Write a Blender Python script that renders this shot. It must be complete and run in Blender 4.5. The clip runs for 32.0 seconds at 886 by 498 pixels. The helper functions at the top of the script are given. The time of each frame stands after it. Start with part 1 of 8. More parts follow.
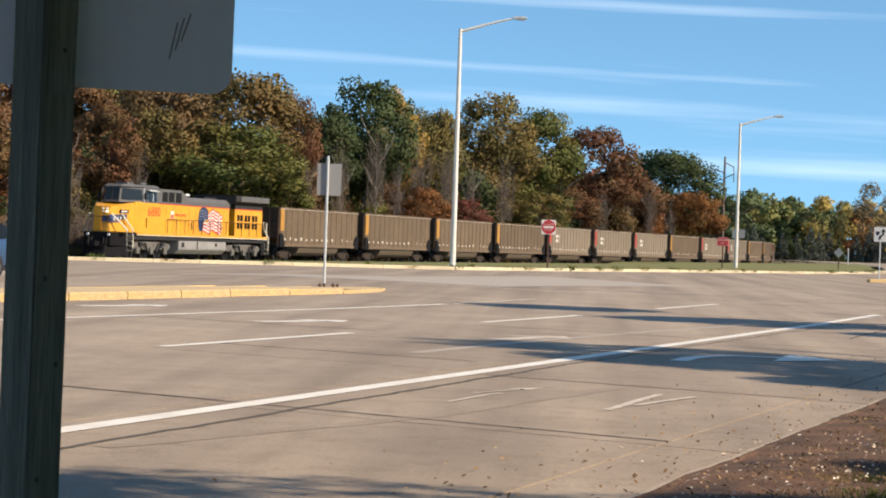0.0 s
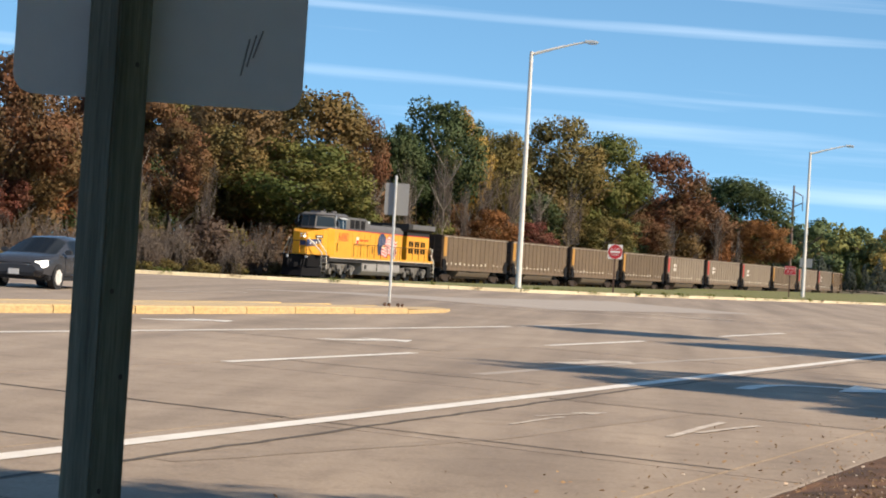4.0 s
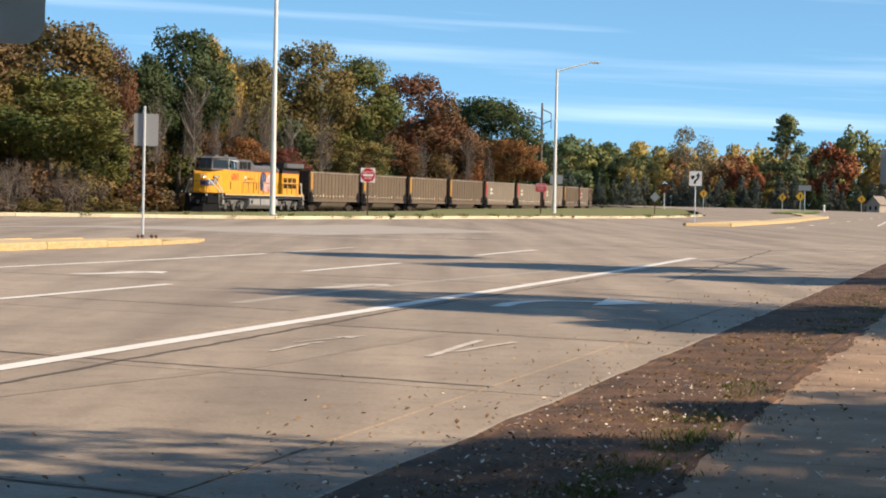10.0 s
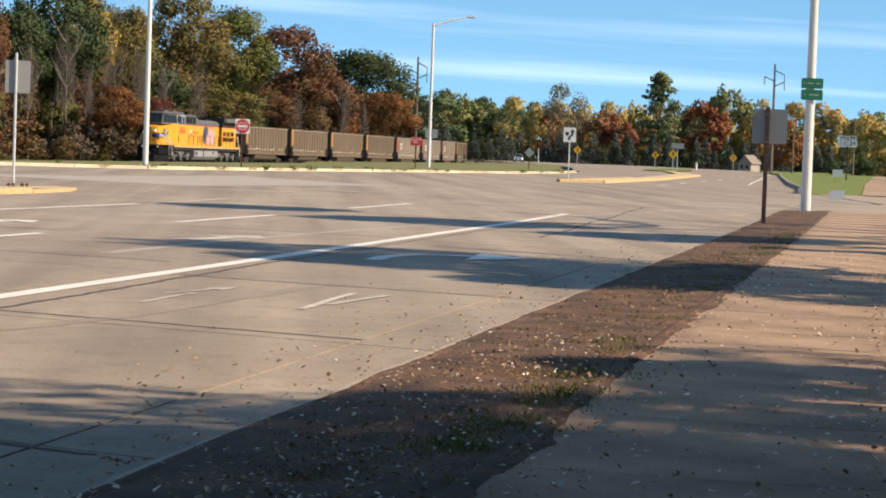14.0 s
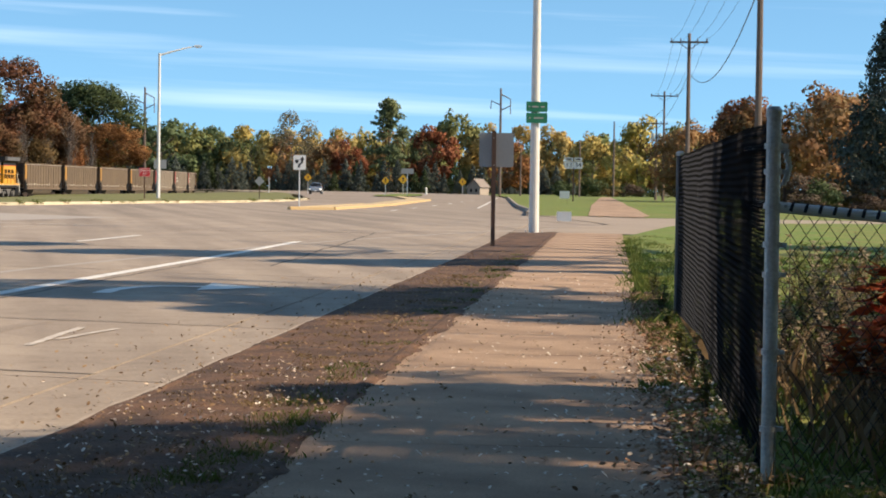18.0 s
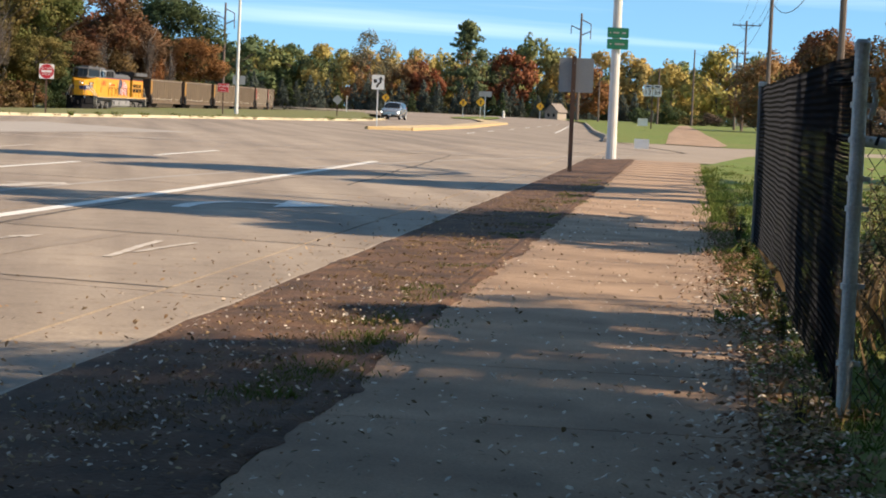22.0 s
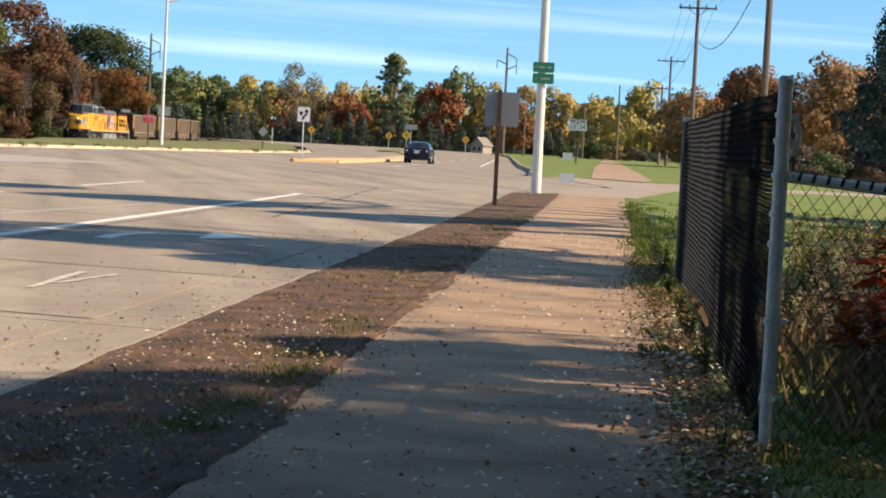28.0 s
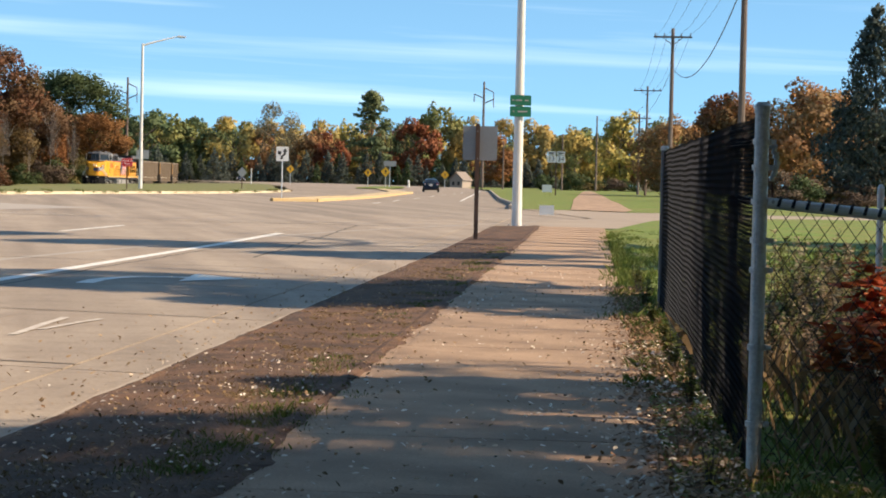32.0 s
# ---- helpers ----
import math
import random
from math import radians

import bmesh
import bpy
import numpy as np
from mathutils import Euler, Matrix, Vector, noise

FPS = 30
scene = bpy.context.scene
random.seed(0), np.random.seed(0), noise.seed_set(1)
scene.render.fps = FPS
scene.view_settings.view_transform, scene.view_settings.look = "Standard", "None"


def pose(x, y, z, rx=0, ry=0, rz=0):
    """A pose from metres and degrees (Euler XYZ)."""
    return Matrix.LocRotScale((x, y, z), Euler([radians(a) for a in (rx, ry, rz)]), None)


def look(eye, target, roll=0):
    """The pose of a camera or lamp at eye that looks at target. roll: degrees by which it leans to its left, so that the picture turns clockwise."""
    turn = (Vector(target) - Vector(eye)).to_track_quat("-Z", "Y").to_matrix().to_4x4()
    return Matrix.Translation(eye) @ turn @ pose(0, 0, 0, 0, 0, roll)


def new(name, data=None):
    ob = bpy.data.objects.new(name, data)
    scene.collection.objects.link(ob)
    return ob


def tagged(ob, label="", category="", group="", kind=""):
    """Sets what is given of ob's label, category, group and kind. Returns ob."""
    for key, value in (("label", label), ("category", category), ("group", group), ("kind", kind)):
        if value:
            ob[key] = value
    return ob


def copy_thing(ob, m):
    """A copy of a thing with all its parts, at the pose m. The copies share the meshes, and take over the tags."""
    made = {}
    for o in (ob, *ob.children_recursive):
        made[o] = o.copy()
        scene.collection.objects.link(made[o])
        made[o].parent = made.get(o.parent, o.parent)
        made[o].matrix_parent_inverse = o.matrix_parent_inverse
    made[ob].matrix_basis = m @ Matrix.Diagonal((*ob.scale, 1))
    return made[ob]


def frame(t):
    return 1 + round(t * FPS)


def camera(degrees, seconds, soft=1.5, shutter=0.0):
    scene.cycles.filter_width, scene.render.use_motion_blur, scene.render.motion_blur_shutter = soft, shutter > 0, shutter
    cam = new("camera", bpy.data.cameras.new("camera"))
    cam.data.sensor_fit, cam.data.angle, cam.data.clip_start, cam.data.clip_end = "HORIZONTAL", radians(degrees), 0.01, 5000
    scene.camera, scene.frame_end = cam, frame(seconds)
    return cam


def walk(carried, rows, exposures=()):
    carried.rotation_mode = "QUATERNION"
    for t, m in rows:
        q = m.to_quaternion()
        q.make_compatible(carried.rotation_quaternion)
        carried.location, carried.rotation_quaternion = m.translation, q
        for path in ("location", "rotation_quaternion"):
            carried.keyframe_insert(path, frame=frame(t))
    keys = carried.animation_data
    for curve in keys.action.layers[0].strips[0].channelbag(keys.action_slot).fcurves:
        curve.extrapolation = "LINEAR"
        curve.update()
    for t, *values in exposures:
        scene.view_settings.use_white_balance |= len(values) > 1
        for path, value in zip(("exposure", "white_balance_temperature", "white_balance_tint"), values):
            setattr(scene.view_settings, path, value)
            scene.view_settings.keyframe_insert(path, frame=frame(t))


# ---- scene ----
# The eye stays at one spot beside the sidewalk and only turns.
cam = camera(23.09, 32.0, soft=1.9)
walk(cam, [
    (0, pose(0, 0, 1.4, 89.872, -1.942, 3.895)),  (0.5, pose(0, 0, 1.4, 89.818, -2.028, 4.208)),  (1, pose(0, 0, 1.4, 89.686, -2.114, 4.073)),
    (1.5, pose(0, 0, 1.4, 89.776, -1.872, 4.779)),  (2, pose(0, 0, 1.4, 89.234, -2.177, 4.707)),  (2.5, pose(0, 0, 1.4, 87.666, -3.392, 5.036)),
    (4.5, pose(0, 0, 1.4, 90.861, -3.260, 5.710)),  (5, pose(0, 0, 1.4, 89.197, -1.977, 4.254)),  (5.5, pose(0, 0, 1.4, 88.062, -2.184, 1.088)),
    (6, pose(0, 0, 1.4, 89.009, -3.307, 0.789)),  (6.5, pose(0, 0, 1.4, 90.097, -3.407, 2.967)),  (7, pose(0, 0, 1.4, 89.725, -2.516, 2.768)),
    (7.5, pose(0, 0, 1.4, 89.291, -2.401, 2.198)),  (8, pose(0, 0, 1.4, 89.319, -1.973, 0.970)),  (8.5, pose(0, 0, 1.4, 88.895, -1.663, 0.159)),
    (9, pose(0, 0, 1.4, 88.643, -1.629, 0.034)),  (9.5, pose(0, 0, 1.4, 88.412, -1.772, -0.373)),  (10, pose(0, 0, 1.4, 88.637, -1.227, -0.869)),
    (10.5, pose(0, 0, 1.4, 88.058, -0.872, -0.909)),  (11, pose(0, 0, 1.4, 87.415, -1.352, -0.384)),  (11.5, pose(0, 0, 1.4, 87.296, -1.680, 0.057)),
    (12, pose(0, 0, 1.4, 87.110, -1.453, 0.108)),  (12.5, pose(0, 0, 1.4, 87.768, -1.338, -0.900)),  (13, pose(0, 0, 1.4, 87.968, -1.662, -2.342)),
    (13.5, pose(0, 0, 1.4, 87.479, -2.173, -3.631)),  (15.5, pose(0, 0, 1.4, 88.425, -1.531, -5.328)),  (16, pose(0, 0, 1.4, 90.135, -1.850, -6.597)),
    (16.5, pose(0.013, -0.002, 1.4, 90.468, -2.243, -8.311)),  (17, pose(0.027, -0.005, 1.4, 90.864, -1.401, -9.428)),  (17.5, pose(0.027, -0.005, 1.4, 89.938, -0.807, -11.016)),
    (18, pose(0.027, -0.005, 1.4, 88.404, -0.815, -11.274)),  (18.5, pose(0, 0, 1.4, 88.437, -1.499, -8.758)),  (19, pose(0, 0, 1.4, 88.572, -2.439, -8.275)),
    (19.5, pose(0, 0, 1.4, 88.093, -2.369, -7.573)),  (20, pose(0, 0, 1.4, 87.870, -2.313, -7.083)),  (20.5, pose(0, 0, 1.4, 87.580, -2.285, -8.373)),
    (21, pose(0, 0, 1.4, 87.439, -2.261, -9.125)),  (21.5, pose(0, 0, 1.4, 86.665, -2.392, -9.011)),  (22, pose(0, 0, 1.4, 86.311, -2.431, -9.235)),
    (22.5, pose(0, 0, 1.4, 87.014, -2.204, -9.255)),  (23, pose(0, 0, 1.4, 87.375, -2.406, -9.397)),  (23.5, pose(0, 0, 1.4, 87.353, -2.600, -9.530)),
    (24, pose(0, 0, 1.4, 87.251, -2.955, -9.441)),  (24.5, pose(0, 0, 1.4, 87.337, -2.969, -9.362)),  (25, pose(0, 0, 1.4, 87.604, -2.861, -9.635)),
    (25.5, pose(0, 0, 1.4, 87.595, -2.956, -9.993)),  (27.5, pose(0, 0, 1.4, 87.694, -2.906, -10.974)),  (28, pose(0, 0, 1.4, 87.273, -2.895, -11.198)),
    (28.5, pose(0, 0, 1.4, 87.155, -2.857, -11.266)),  (29, pose(0, 0, 1.4, 87.064, -2.738, -11.305)),  (29.5, pose(0, 0, 1.4, 86.460, -2.656, -11.591)),
    (30, pose(0, 0, 1.4, 86.201, -3.272, -13.100)),  (30.5, pose(0, 0, 1.4, 86.655, -3.370, -13.089)),  (31, pose(0, 0, 1.4, 87.551, -2.774, -12.929)),
    (31.5, pose(0, 0, 1.4, 88.034, -2.040, -12.267)),  (32, pose(0, 0, 1.4, 88.223, -1.294, -11.743)),
], exposures=[(0, 0.54, 6380, 10), (8, 0.58, 6420, 10), (13, 0.61, 6460, 10), (17, 0.62, 6500, 10), (20, 0.66, 6530, 10), (25, 0.72, 6580, 10), (32, 0.76, 6620, 10)])

# ---------------------------------------------------------------- light
SUN_DIR = Vector((0.765, -0.248, 0.595)).normalized()
sun_data = bpy.data.lights.new("sun", "SUN")
sun_data.energy, sun_data.angle, sun_data.color = 4.85, radians(0.6), (1.0, 0.80, 0.575)
sun = new("sun", sun_data)
sun.matrix_world = look(SUN_DIR * 50, (0, 0, 0))

world = bpy.data.worlds.new("sky")
scene.world = world
world.use_nodes = True


def build_sky():
    nt = world.node_tree
    nt.nodes.clear()
    N, L = nt.nodes.new, nt.links.new
    out, bg = N("ShaderNodeOutputWorld"), N("ShaderNodeBackground")
    sky = N("ShaderNodeTexSky")
    sky.sky_type, sky.sun_disc = "NISHITA", False
    sky.sun_elevation = math.asin(SUN_DIR.z)
    sky.sun_rotation = math.atan2(SUN_DIR.x, SUN_DIR.y)
    sky.air_density, sky.dust_density, sky.ozone_density = 0.55, 0.15, 1.6
    tc = N("ShaderNodeTexCoord")
    # look up the sky a little above the true height: a clear, dry autumn day with no haze band
    mp = N("ShaderNodeMapping")
    mp.inputs["Location"].default_value = (0, 0, 0.09)
    mp.inputs["Scale"].default_value = (1, 1, 0.85)
    L(tc.outputs["Generated"], mp.inputs["Vector"])
    L(mp.outputs["Vector"], sky.inputs["Vector"])
    # thin streaks of high cloud
    sep = N("ShaderNodeSeparateXYZ")
    L(tc.outputs["Generated"], sep.inputs[0])
    # the streaks slope down a little towards +x
    tilt = N("ShaderNodeMath")
    tilt.operation = "MULTIPLY_ADD"
    tilt.inputs[1].default_value = 0.030
    L(sep.outputs["X"], tilt.inputs[0])
    L(sep.outputs["Z"], tilt.inputs[2])
    com = N("ShaderNodeCombineXYZ")
    L(sep.outputs["X"], com.inputs["X"])
    L(sep.outputs["Y"], com.inputs["Y"])
    L(tilt.outputs[0], com.inputs["Z"])
    mc = N("ShaderNodeMapping")
    mc.inputs["Location"].default_value = (0.4, 0.0, 0.35)
    mc.inputs["Scale"].default_value = (1.7, 0.7, 52.0)
    L(com.outputs["Vector"], mc.inputs["Vector"])
    nz = N("ShaderNodeTexNoise")
    nz.inputs["Scale"].default_value, nz.inputs["Detail"].default_value, nz.inputs["Roughness"].default_value = 1.25, 6.0, 0.5
    nz.inputs["Distortion"].default_value = 0.25
    L(mc.outputs["Vector"], nz.inputs["Vector"])
    cr = N("ShaderNodeValToRGB")
    cr.color_ramp.elements[0].position, cr.color_ramp.elements[1].position = 0.53, 0.86
    L(nz.outputs["Fac"], cr.inputs["Fac"])
    mixc = N("ShaderNodeMixRGB")
    mixc.inputs["Color2"].default_value = (9.0, 9.7, 10.3, 1)
    mul = N("ShaderNodeMath")
    mul.operation = "MULTIPLY"
    mul.inputs[1].default_value = 0.42
    L(cr.outputs["Color"], mul.inputs[0])
    L(mul.outputs[0], mixc.inputs["Fac"])
    tint = N("ShaderNodeMixRGB")
    tint.blend_type = "MULTIPLY"
    tint.inputs["Fac"].default_value = 1.0
    tint.inputs["Color2"].default_value = (0.83, 1.08, 1.02, 1)
    L(sky.outputs["Color"], tint.inputs["Color1"])
    L(tint.outputs["Color"], mixc.inputs["Color1"])
    L(mixc.outputs["Color"], bg.inputs["Color"])
    bg.inputs["Strength"].default_value = 0.124
    L(bg.outputs["Background"], out.inputs["Surface"])


build_sky()

# ---------------------------------------------------------------- materials
MATS = {}


def mat(name, base, rough=0.8, metal=0.0, vary=0.25, scale=4.0, fine=60.0, bump=0.15, second=None, amount=0.5, emit=0.0,
        random_hue=0.0, stretch=(1, 1, 1), spec=0.5):
    """A worn surface: base colour broken up at two scales, with fine relief."""
    m = bpy.data.materials.new(name)
    m.use_nodes = True
    nt = m.node_tree
    N, L = nt.nodes.new, nt.links.new
    b = nt.nodes["Principled BSDF"]
    b.inputs["Roughness"].default_value, b.inputs["Metallic"].default_value = rough, metal
    b.inputs["Specular IOR Level"].default_value = spec
    tc = N("ShaderNodeTexCoord")
    mp = N("ShaderNodeMapping")
    mp.inputs["Scale"].default_value = stretch
    L(tc.outputs["Object"], mp.inputs["Vector"])
    n1, n2 = N("ShaderNodeTexNoise"), N("ShaderNodeTexNoise")
    n1.inputs["Scale"].default_value, n1.inputs["Detail"].default_value = scale, 6
    n2.inputs["Scale"].default_value, n2.inputs["Detail"].default_value = fine, 3
    L(mp.outputs["Vector"], n1.inputs["Vector"])
    L(mp.outputs["Vector"], n2.inputs["Vector"])
    ramp = N("ShaderNodeValToRGB")
    ramp.color_ramp.elements[0].position, ramp.color_ramp.elements[1].position = 0.32, 0.68
    L(n1.outputs["Fac"], ramp.inputs["Fac"])
    m1 = N("ShaderNodeMixRGB")
    sec = second or tuple(c * (1 - vary) for c in base)
    m1.inputs["Color1"].default_value, m1.inputs["Color2"].default_value = (*base, 1), (*sec, 1)
    f1 = N("ShaderNodeMath")
    f1.operation, f1.inputs[1].default_value = "MULTIPLY", amount
    L(ramp.outputs["Color"], f1.inputs[0])
    L(f1.outputs[0], m1.inputs["Fac"])
    m2 = N("ShaderNodeMixRGB")
    m2.blend_type, m2.inputs["Fac"].default_value = "OVERLAY", min(1.0, vary * 1.3)
    L(m1.outputs["Color"], m2.inputs["Color1"])
    L(n2.outputs["Fac"], m2.inputs["Color2"])
    col = m2.outputs["Color"]
    if random_hue:
        oi = N("ShaderNodeObjectInfo")
        hs = N("ShaderNodeHueSaturation")
        mr = N("ShaderNodeMapRange")
        mr.inputs["To Min"].default_value, mr.inputs["To Max"].default_value = 1 - random_hue, 1 + random_hue
        L(oi.outputs["Random"], mr.inputs["Value"])
        L(mr.outputs["Result"], hs.inputs["Value"])
        L(col, hs.inputs["Color"])
        col = hs.outputs["Color"]
    L(col, b.inputs["Base Color"])
    if bump:
        bp = N("ShaderNodeBump")
        bp.inputs["Strength"].default_value, bp.inputs["Distance"].default_value = bump, 0.02
        L(n2.outputs["Fac"], bp.inputs["Height"])
        L(bp.outputs["Normal"], b.inputs["Normal"])
    if emit:
        L(col, b.inputs["Emission Color"])
        b.inputs["Emission Strength"].default_value = emit
    MATS[name] = m
    return m


def leaf_mat(name, base, other, spread=0.17, trans=0.25):
    """Leaves: every clump a little different, every tree too."""
    m = bpy.data.materials.new(name)
    m.use_nodes = True
    nt = m.node_tree
    N, L = nt.nodes.new, nt.links.new
    b = nt.nodes["Principled BSDF"]
    b.inputs["Roughness"].default_value = 0.7
    b.inputs["Specular IOR Level"].default_value = 0.25
    geo, oi = N("ShaderNodeNewGeometry"), N("ShaderNodeObjectInfo")
    tc, nz = N("ShaderNodeTexCoord"), N("ShaderNodeTexNoise")
    nz.inputs["Scale"].default_value, nz.inputs["Detail"].default_value = 3.5, 3
    L(tc.outputs["Object"], nz.inputs["Vector"])
    ramp = N("ShaderNodeValToRGB")
    ramp.color_ramp.elements[0].position, ramp.color_ramp.elements[1].position = 0.36, 0.64
    L(nz.outputs["Fac"], ramp.inputs["Fac"])
    mix = N("ShaderNodeMixRGB")
    mix.inputs["Color1"].default_value, mix.inputs["Color2"].default_value = (*base, 1), (*other, 1)
    L(ramp.outputs["Color"], mix.inputs["Fac"])
    hs = N("ShaderNodeHueSaturation")
    mv = N("ShaderNodeMapRange")
    mv.inputs["To Min"].default_value, mv.inputs["To Max"].default_value = 1 - spread, 1 + spread * 1.3
    L(geo.outputs["Random Per Island"], mv.inputs["Value"])
    L(mv.outputs["Result"], hs.inputs["Value"])
    mh = N("ShaderNodeMapRange")
    mh.inputs["To Min"].default_value, mh.inputs["To Max"].default_value = 0.485, 0.515
    L(oi.outputs["Random"], mh.inputs["Value"])
    L(mh.outputs["Result"], hs.inputs["Hue"])
    L(mix.outputs["Color"], hs.inputs["Color"])
    L(hs.outputs["Color"], b.inputs["Base Color"])
    tr = N("ShaderNodeBsdfTranslucent")
    L(hs.outputs["Color"], tr.inputs["Color"])
    ms = N("ShaderNodeMixShader")
    ms.inputs["Fac"].default_value = trans
    out = nt.nodes["Material Output"]
    L(b.outputs["BSDF"], ms.inputs[1])
    L(tr.outputs["BSDF"], ms.inputs[2])
    L(ms.outputs["Shader"], out.inputs["Surface"])
    MATS[name] = m
    return m


def glass_mat(name, tint, rough=0.04, spec=0.8):
    m = bpy.data.materials.new(name)
    m.use_nodes = True
    b = m.node_tree.nodes["Principled BSDF"]
    b.inputs["Base Color"].default_value = (*tint, 1)
    b.inputs["Roughness"].default_value = rough
    b.inputs["IOR"].default_value = 1.5
    b.inputs["Specular IOR Level"].default_value = spec
    MATS[name] = m
    return m


def road_mat(name, base, dark, joint_scale=0.35):
    """Old concrete paving: patches, tyre darkening along the lanes, fine aggregate."""
    m = mat(name, base, rough=0.85, vary=0.26, scale=0.45, fine=26.0, bump=0.2, second=dark, amount=0.85, random_hue=0.05)
    nt = m.node_tree
    N, L = nt.nodes.new, nt.links.new
    b = nt.nodes["Principled BSDF"]
    src = b.inputs["Base Color"].links[0].from_socket
    tc, mp, nz = N("ShaderNodeTexCoord"), N("ShaderNodeMapping"), N("ShaderNodeTexNoise")
    mp.inputs["Rotation"].default_value = (0, 0, radians(15.7))
    mp.inputs["Scale"].default_value = (0.55, 0.02, 1)
    L(tc.outputs["Object"], mp.inputs["Vector"])
    L(mp.outputs["Vector"], nz.inputs["Vector"])
    nz.inputs["Scale"].default_value, nz.inputs["Detail"].default_value = 1.6, 4
    ramp = N("ShaderNodeValToRGB")
    ramp.color_ramp.elements[0].position, ramp.color_ramp.elements[1].position = 0.38, 0.66
    L(nz.outputs["Fac"], ramp.inputs["Fac"])
    mx = N("ShaderNodeMixRGB")
    mx.blend_type = "MULTIPLY"
    mx.inputs["Color2"].default_value = (0.70, 0.69, 0.69, 1)
    L(ramp.outputs["Color"], mx.inputs["Fac"])
    L(src, mx.inputs["Color1"])
    # blotches and oil spots
    n3, r3, m3 = N("ShaderNodeTexNoise"), N("ShaderNodeValToRGB"), N("ShaderNodeMixRGB")
    n3.inputs["Scale"].default_value, n3.inputs["Detail"].default_value, n3.inputs["Roughness"].default_value = 2.6, 7, 0.7
    L(tc.outputs["Object"], n3.inputs["Vector"])
    r3.color_ramp.elements[0].position, r3.color_ramp.elements[1].position = 0.48, 0.75
    L(n3.outputs["Fac"], r3.inputs["Fac"])
    m3.blend_type = "MULTIPLY"
    m3.inputs["Color2"].default_value = (0.72, 0.70, 0.68, 1)
    L(r3.outputs["Color"], m3.inputs["Fac"])
    L(mx.outputs["Color"], m3.inputs["Color1"])
    L(m3.outputs["Color"], b.inputs["Base Color"])
    return m


road_mat("concrete_road", (0.385, 0.315, 0.245), (0.300, 0.243, 0.190))
mat("gutter_concrete", (0.40, 0.328, 0.258), vary=0.2, scale=0.8, fine=45, second=(0.335, 0.275, 0.22))
mat("joint_dark", (0.10, 0.085, 0.07), rough=0.9, vary=0.3)
mat("driveway_concrete", (0.355, 0.288, 0.222), rough=0.9, vary=0.25, scale=0.5, fine=30, second=(0.29, 0.232, 0.178), amount=0.9)
# darker concrete tone for the painted wire shadow on the lane
mat("wire_shadow", (0.265, 0.212, 0.163), rough=0.8, vary=0.3, scale=1.2, fine=30, second=(0.32, 0.262, 0.205), amount=0.9)
mat("asphalt_patch", (0.385, 0.34, 0.295), rough=0.85, vary=0.18, scale=0.8, fine=30)
mat("road_paint", (0.80, 0.78, 0.73), rough=0.6, vary=0.25, scale=2.5, fine=50, second=(0.58, 0.53, 0.46), amount=0.5, bump=0.05)
mat("worn_paint", (0.62, 0.57, 0.50), rough=0.7, vary=0.3, scale=5.0, fine=50, second=(0.42, 0.35, 0.29), amount=0.9, bump=0.05)
mat("kerb_yellow", (0.56, 0.385, 0.165), rough=0.85, vary=0.4, scale=1.6, fine=25, second=(0.42, 0.335, 0.205), amount=0.7)
mat("median_top", (0.56, 0.42, 0.23), rough=0.85, vary=0.3, scale=0.9, fine=20, second=(0.44, 0.36, 0.24), amount=0.8)
mat("kerb_pale", (0.64, 0.56, 0.39), rough=0.85, vary=0.3, scale=1.1, fine=20, second=(0.42, 0.36, 0.24), amount=0.9, random_hue=0.12)
mat("sidewalk", (0.475, 0.325, 0.214), rough=0.95, vary=0.32, scale=1.1, fine=70, second=(0.215, 0.140, 0.092), amount=0.95, random_hue=0.05)
mat("dirt", (0.155, 0.083, 0.048), rough=1.0, vary=0.45, scale=2.2, fine=30, second=(0.055, 0.032, 0.021), amount=1.0, bump=0.8)
mat("grass_ground", (0.125, 0.150, 0.036), rough=1.0, vary=0.5, scale=0.35, fine=5, second=(0.20, 0.155, 0.065), amount=0.7, bump=0.6)
mat("lawn", (0.100, 0.180, 0.014), rough=1.0, vary=0.55, scale=0.45, fine=6, second=(0.185, 0.165, 0.040), amount=0.9, bump=0.6)
mat("bank_earth", (0.20, 0.14, 0.085), rough=1.0, vary=0.4, scale=2, fine=14, second=(0.12, 0.10, 0.05), bump=0.6)
mat("brush_ground", (0.13, 0.095, 0.05), rough=1.0, vary=0.4, scale=0.4, fine=8, second=(0.09, 0.09, 0.035), amount=0.9, bump=0.6)
mat("ballast", (0.16, 0.13, 0.115), rough=1.0, vary=0.5, scale=8, fine=30, bump=0.9)
mat("rail_steel", (0.22, 0.15, 0.11), rough=0.55, metal=0.6, vary=0.3)
mat("galvanised", (0.66, 0.68, 0.68), rough=0.45, metal=0.30, vary=0.2, scale=6, fine=30, bump=0.04)
mat("lamp_pole_paint", (0.74, 0.72, 0.68), rough=0.5, vary=0.12, scale=2, fine=20, second=(0.60, 0.57, 0.52), bump=0.04)
mat("sign_back", (0.30, 0.31, 0.315), rough=0.5, metal=0.2, vary=0.12, scale=1.5, fine=24, bump=0.03)
mat("sign_aluminium", (0.84, 0.84, 0.84), rough=0.5, metal=0.05, vary=0.12, scale=2.2, fine=24, second=(0.70, 0.70, 0.71), bump=0.03)
mat("sign_white", (0.74, 0.74, 0.71), rough=0.45, vary=0.08, bump=0.0)
mat("sign_red", (0.50, 0.025, 0.035), rough=0.45, vary=0.12, bump=0.0)
mat("sign_black", (0.02, 0.02, 0.02), rough=0.5, vary=0.1, bump=0.0)
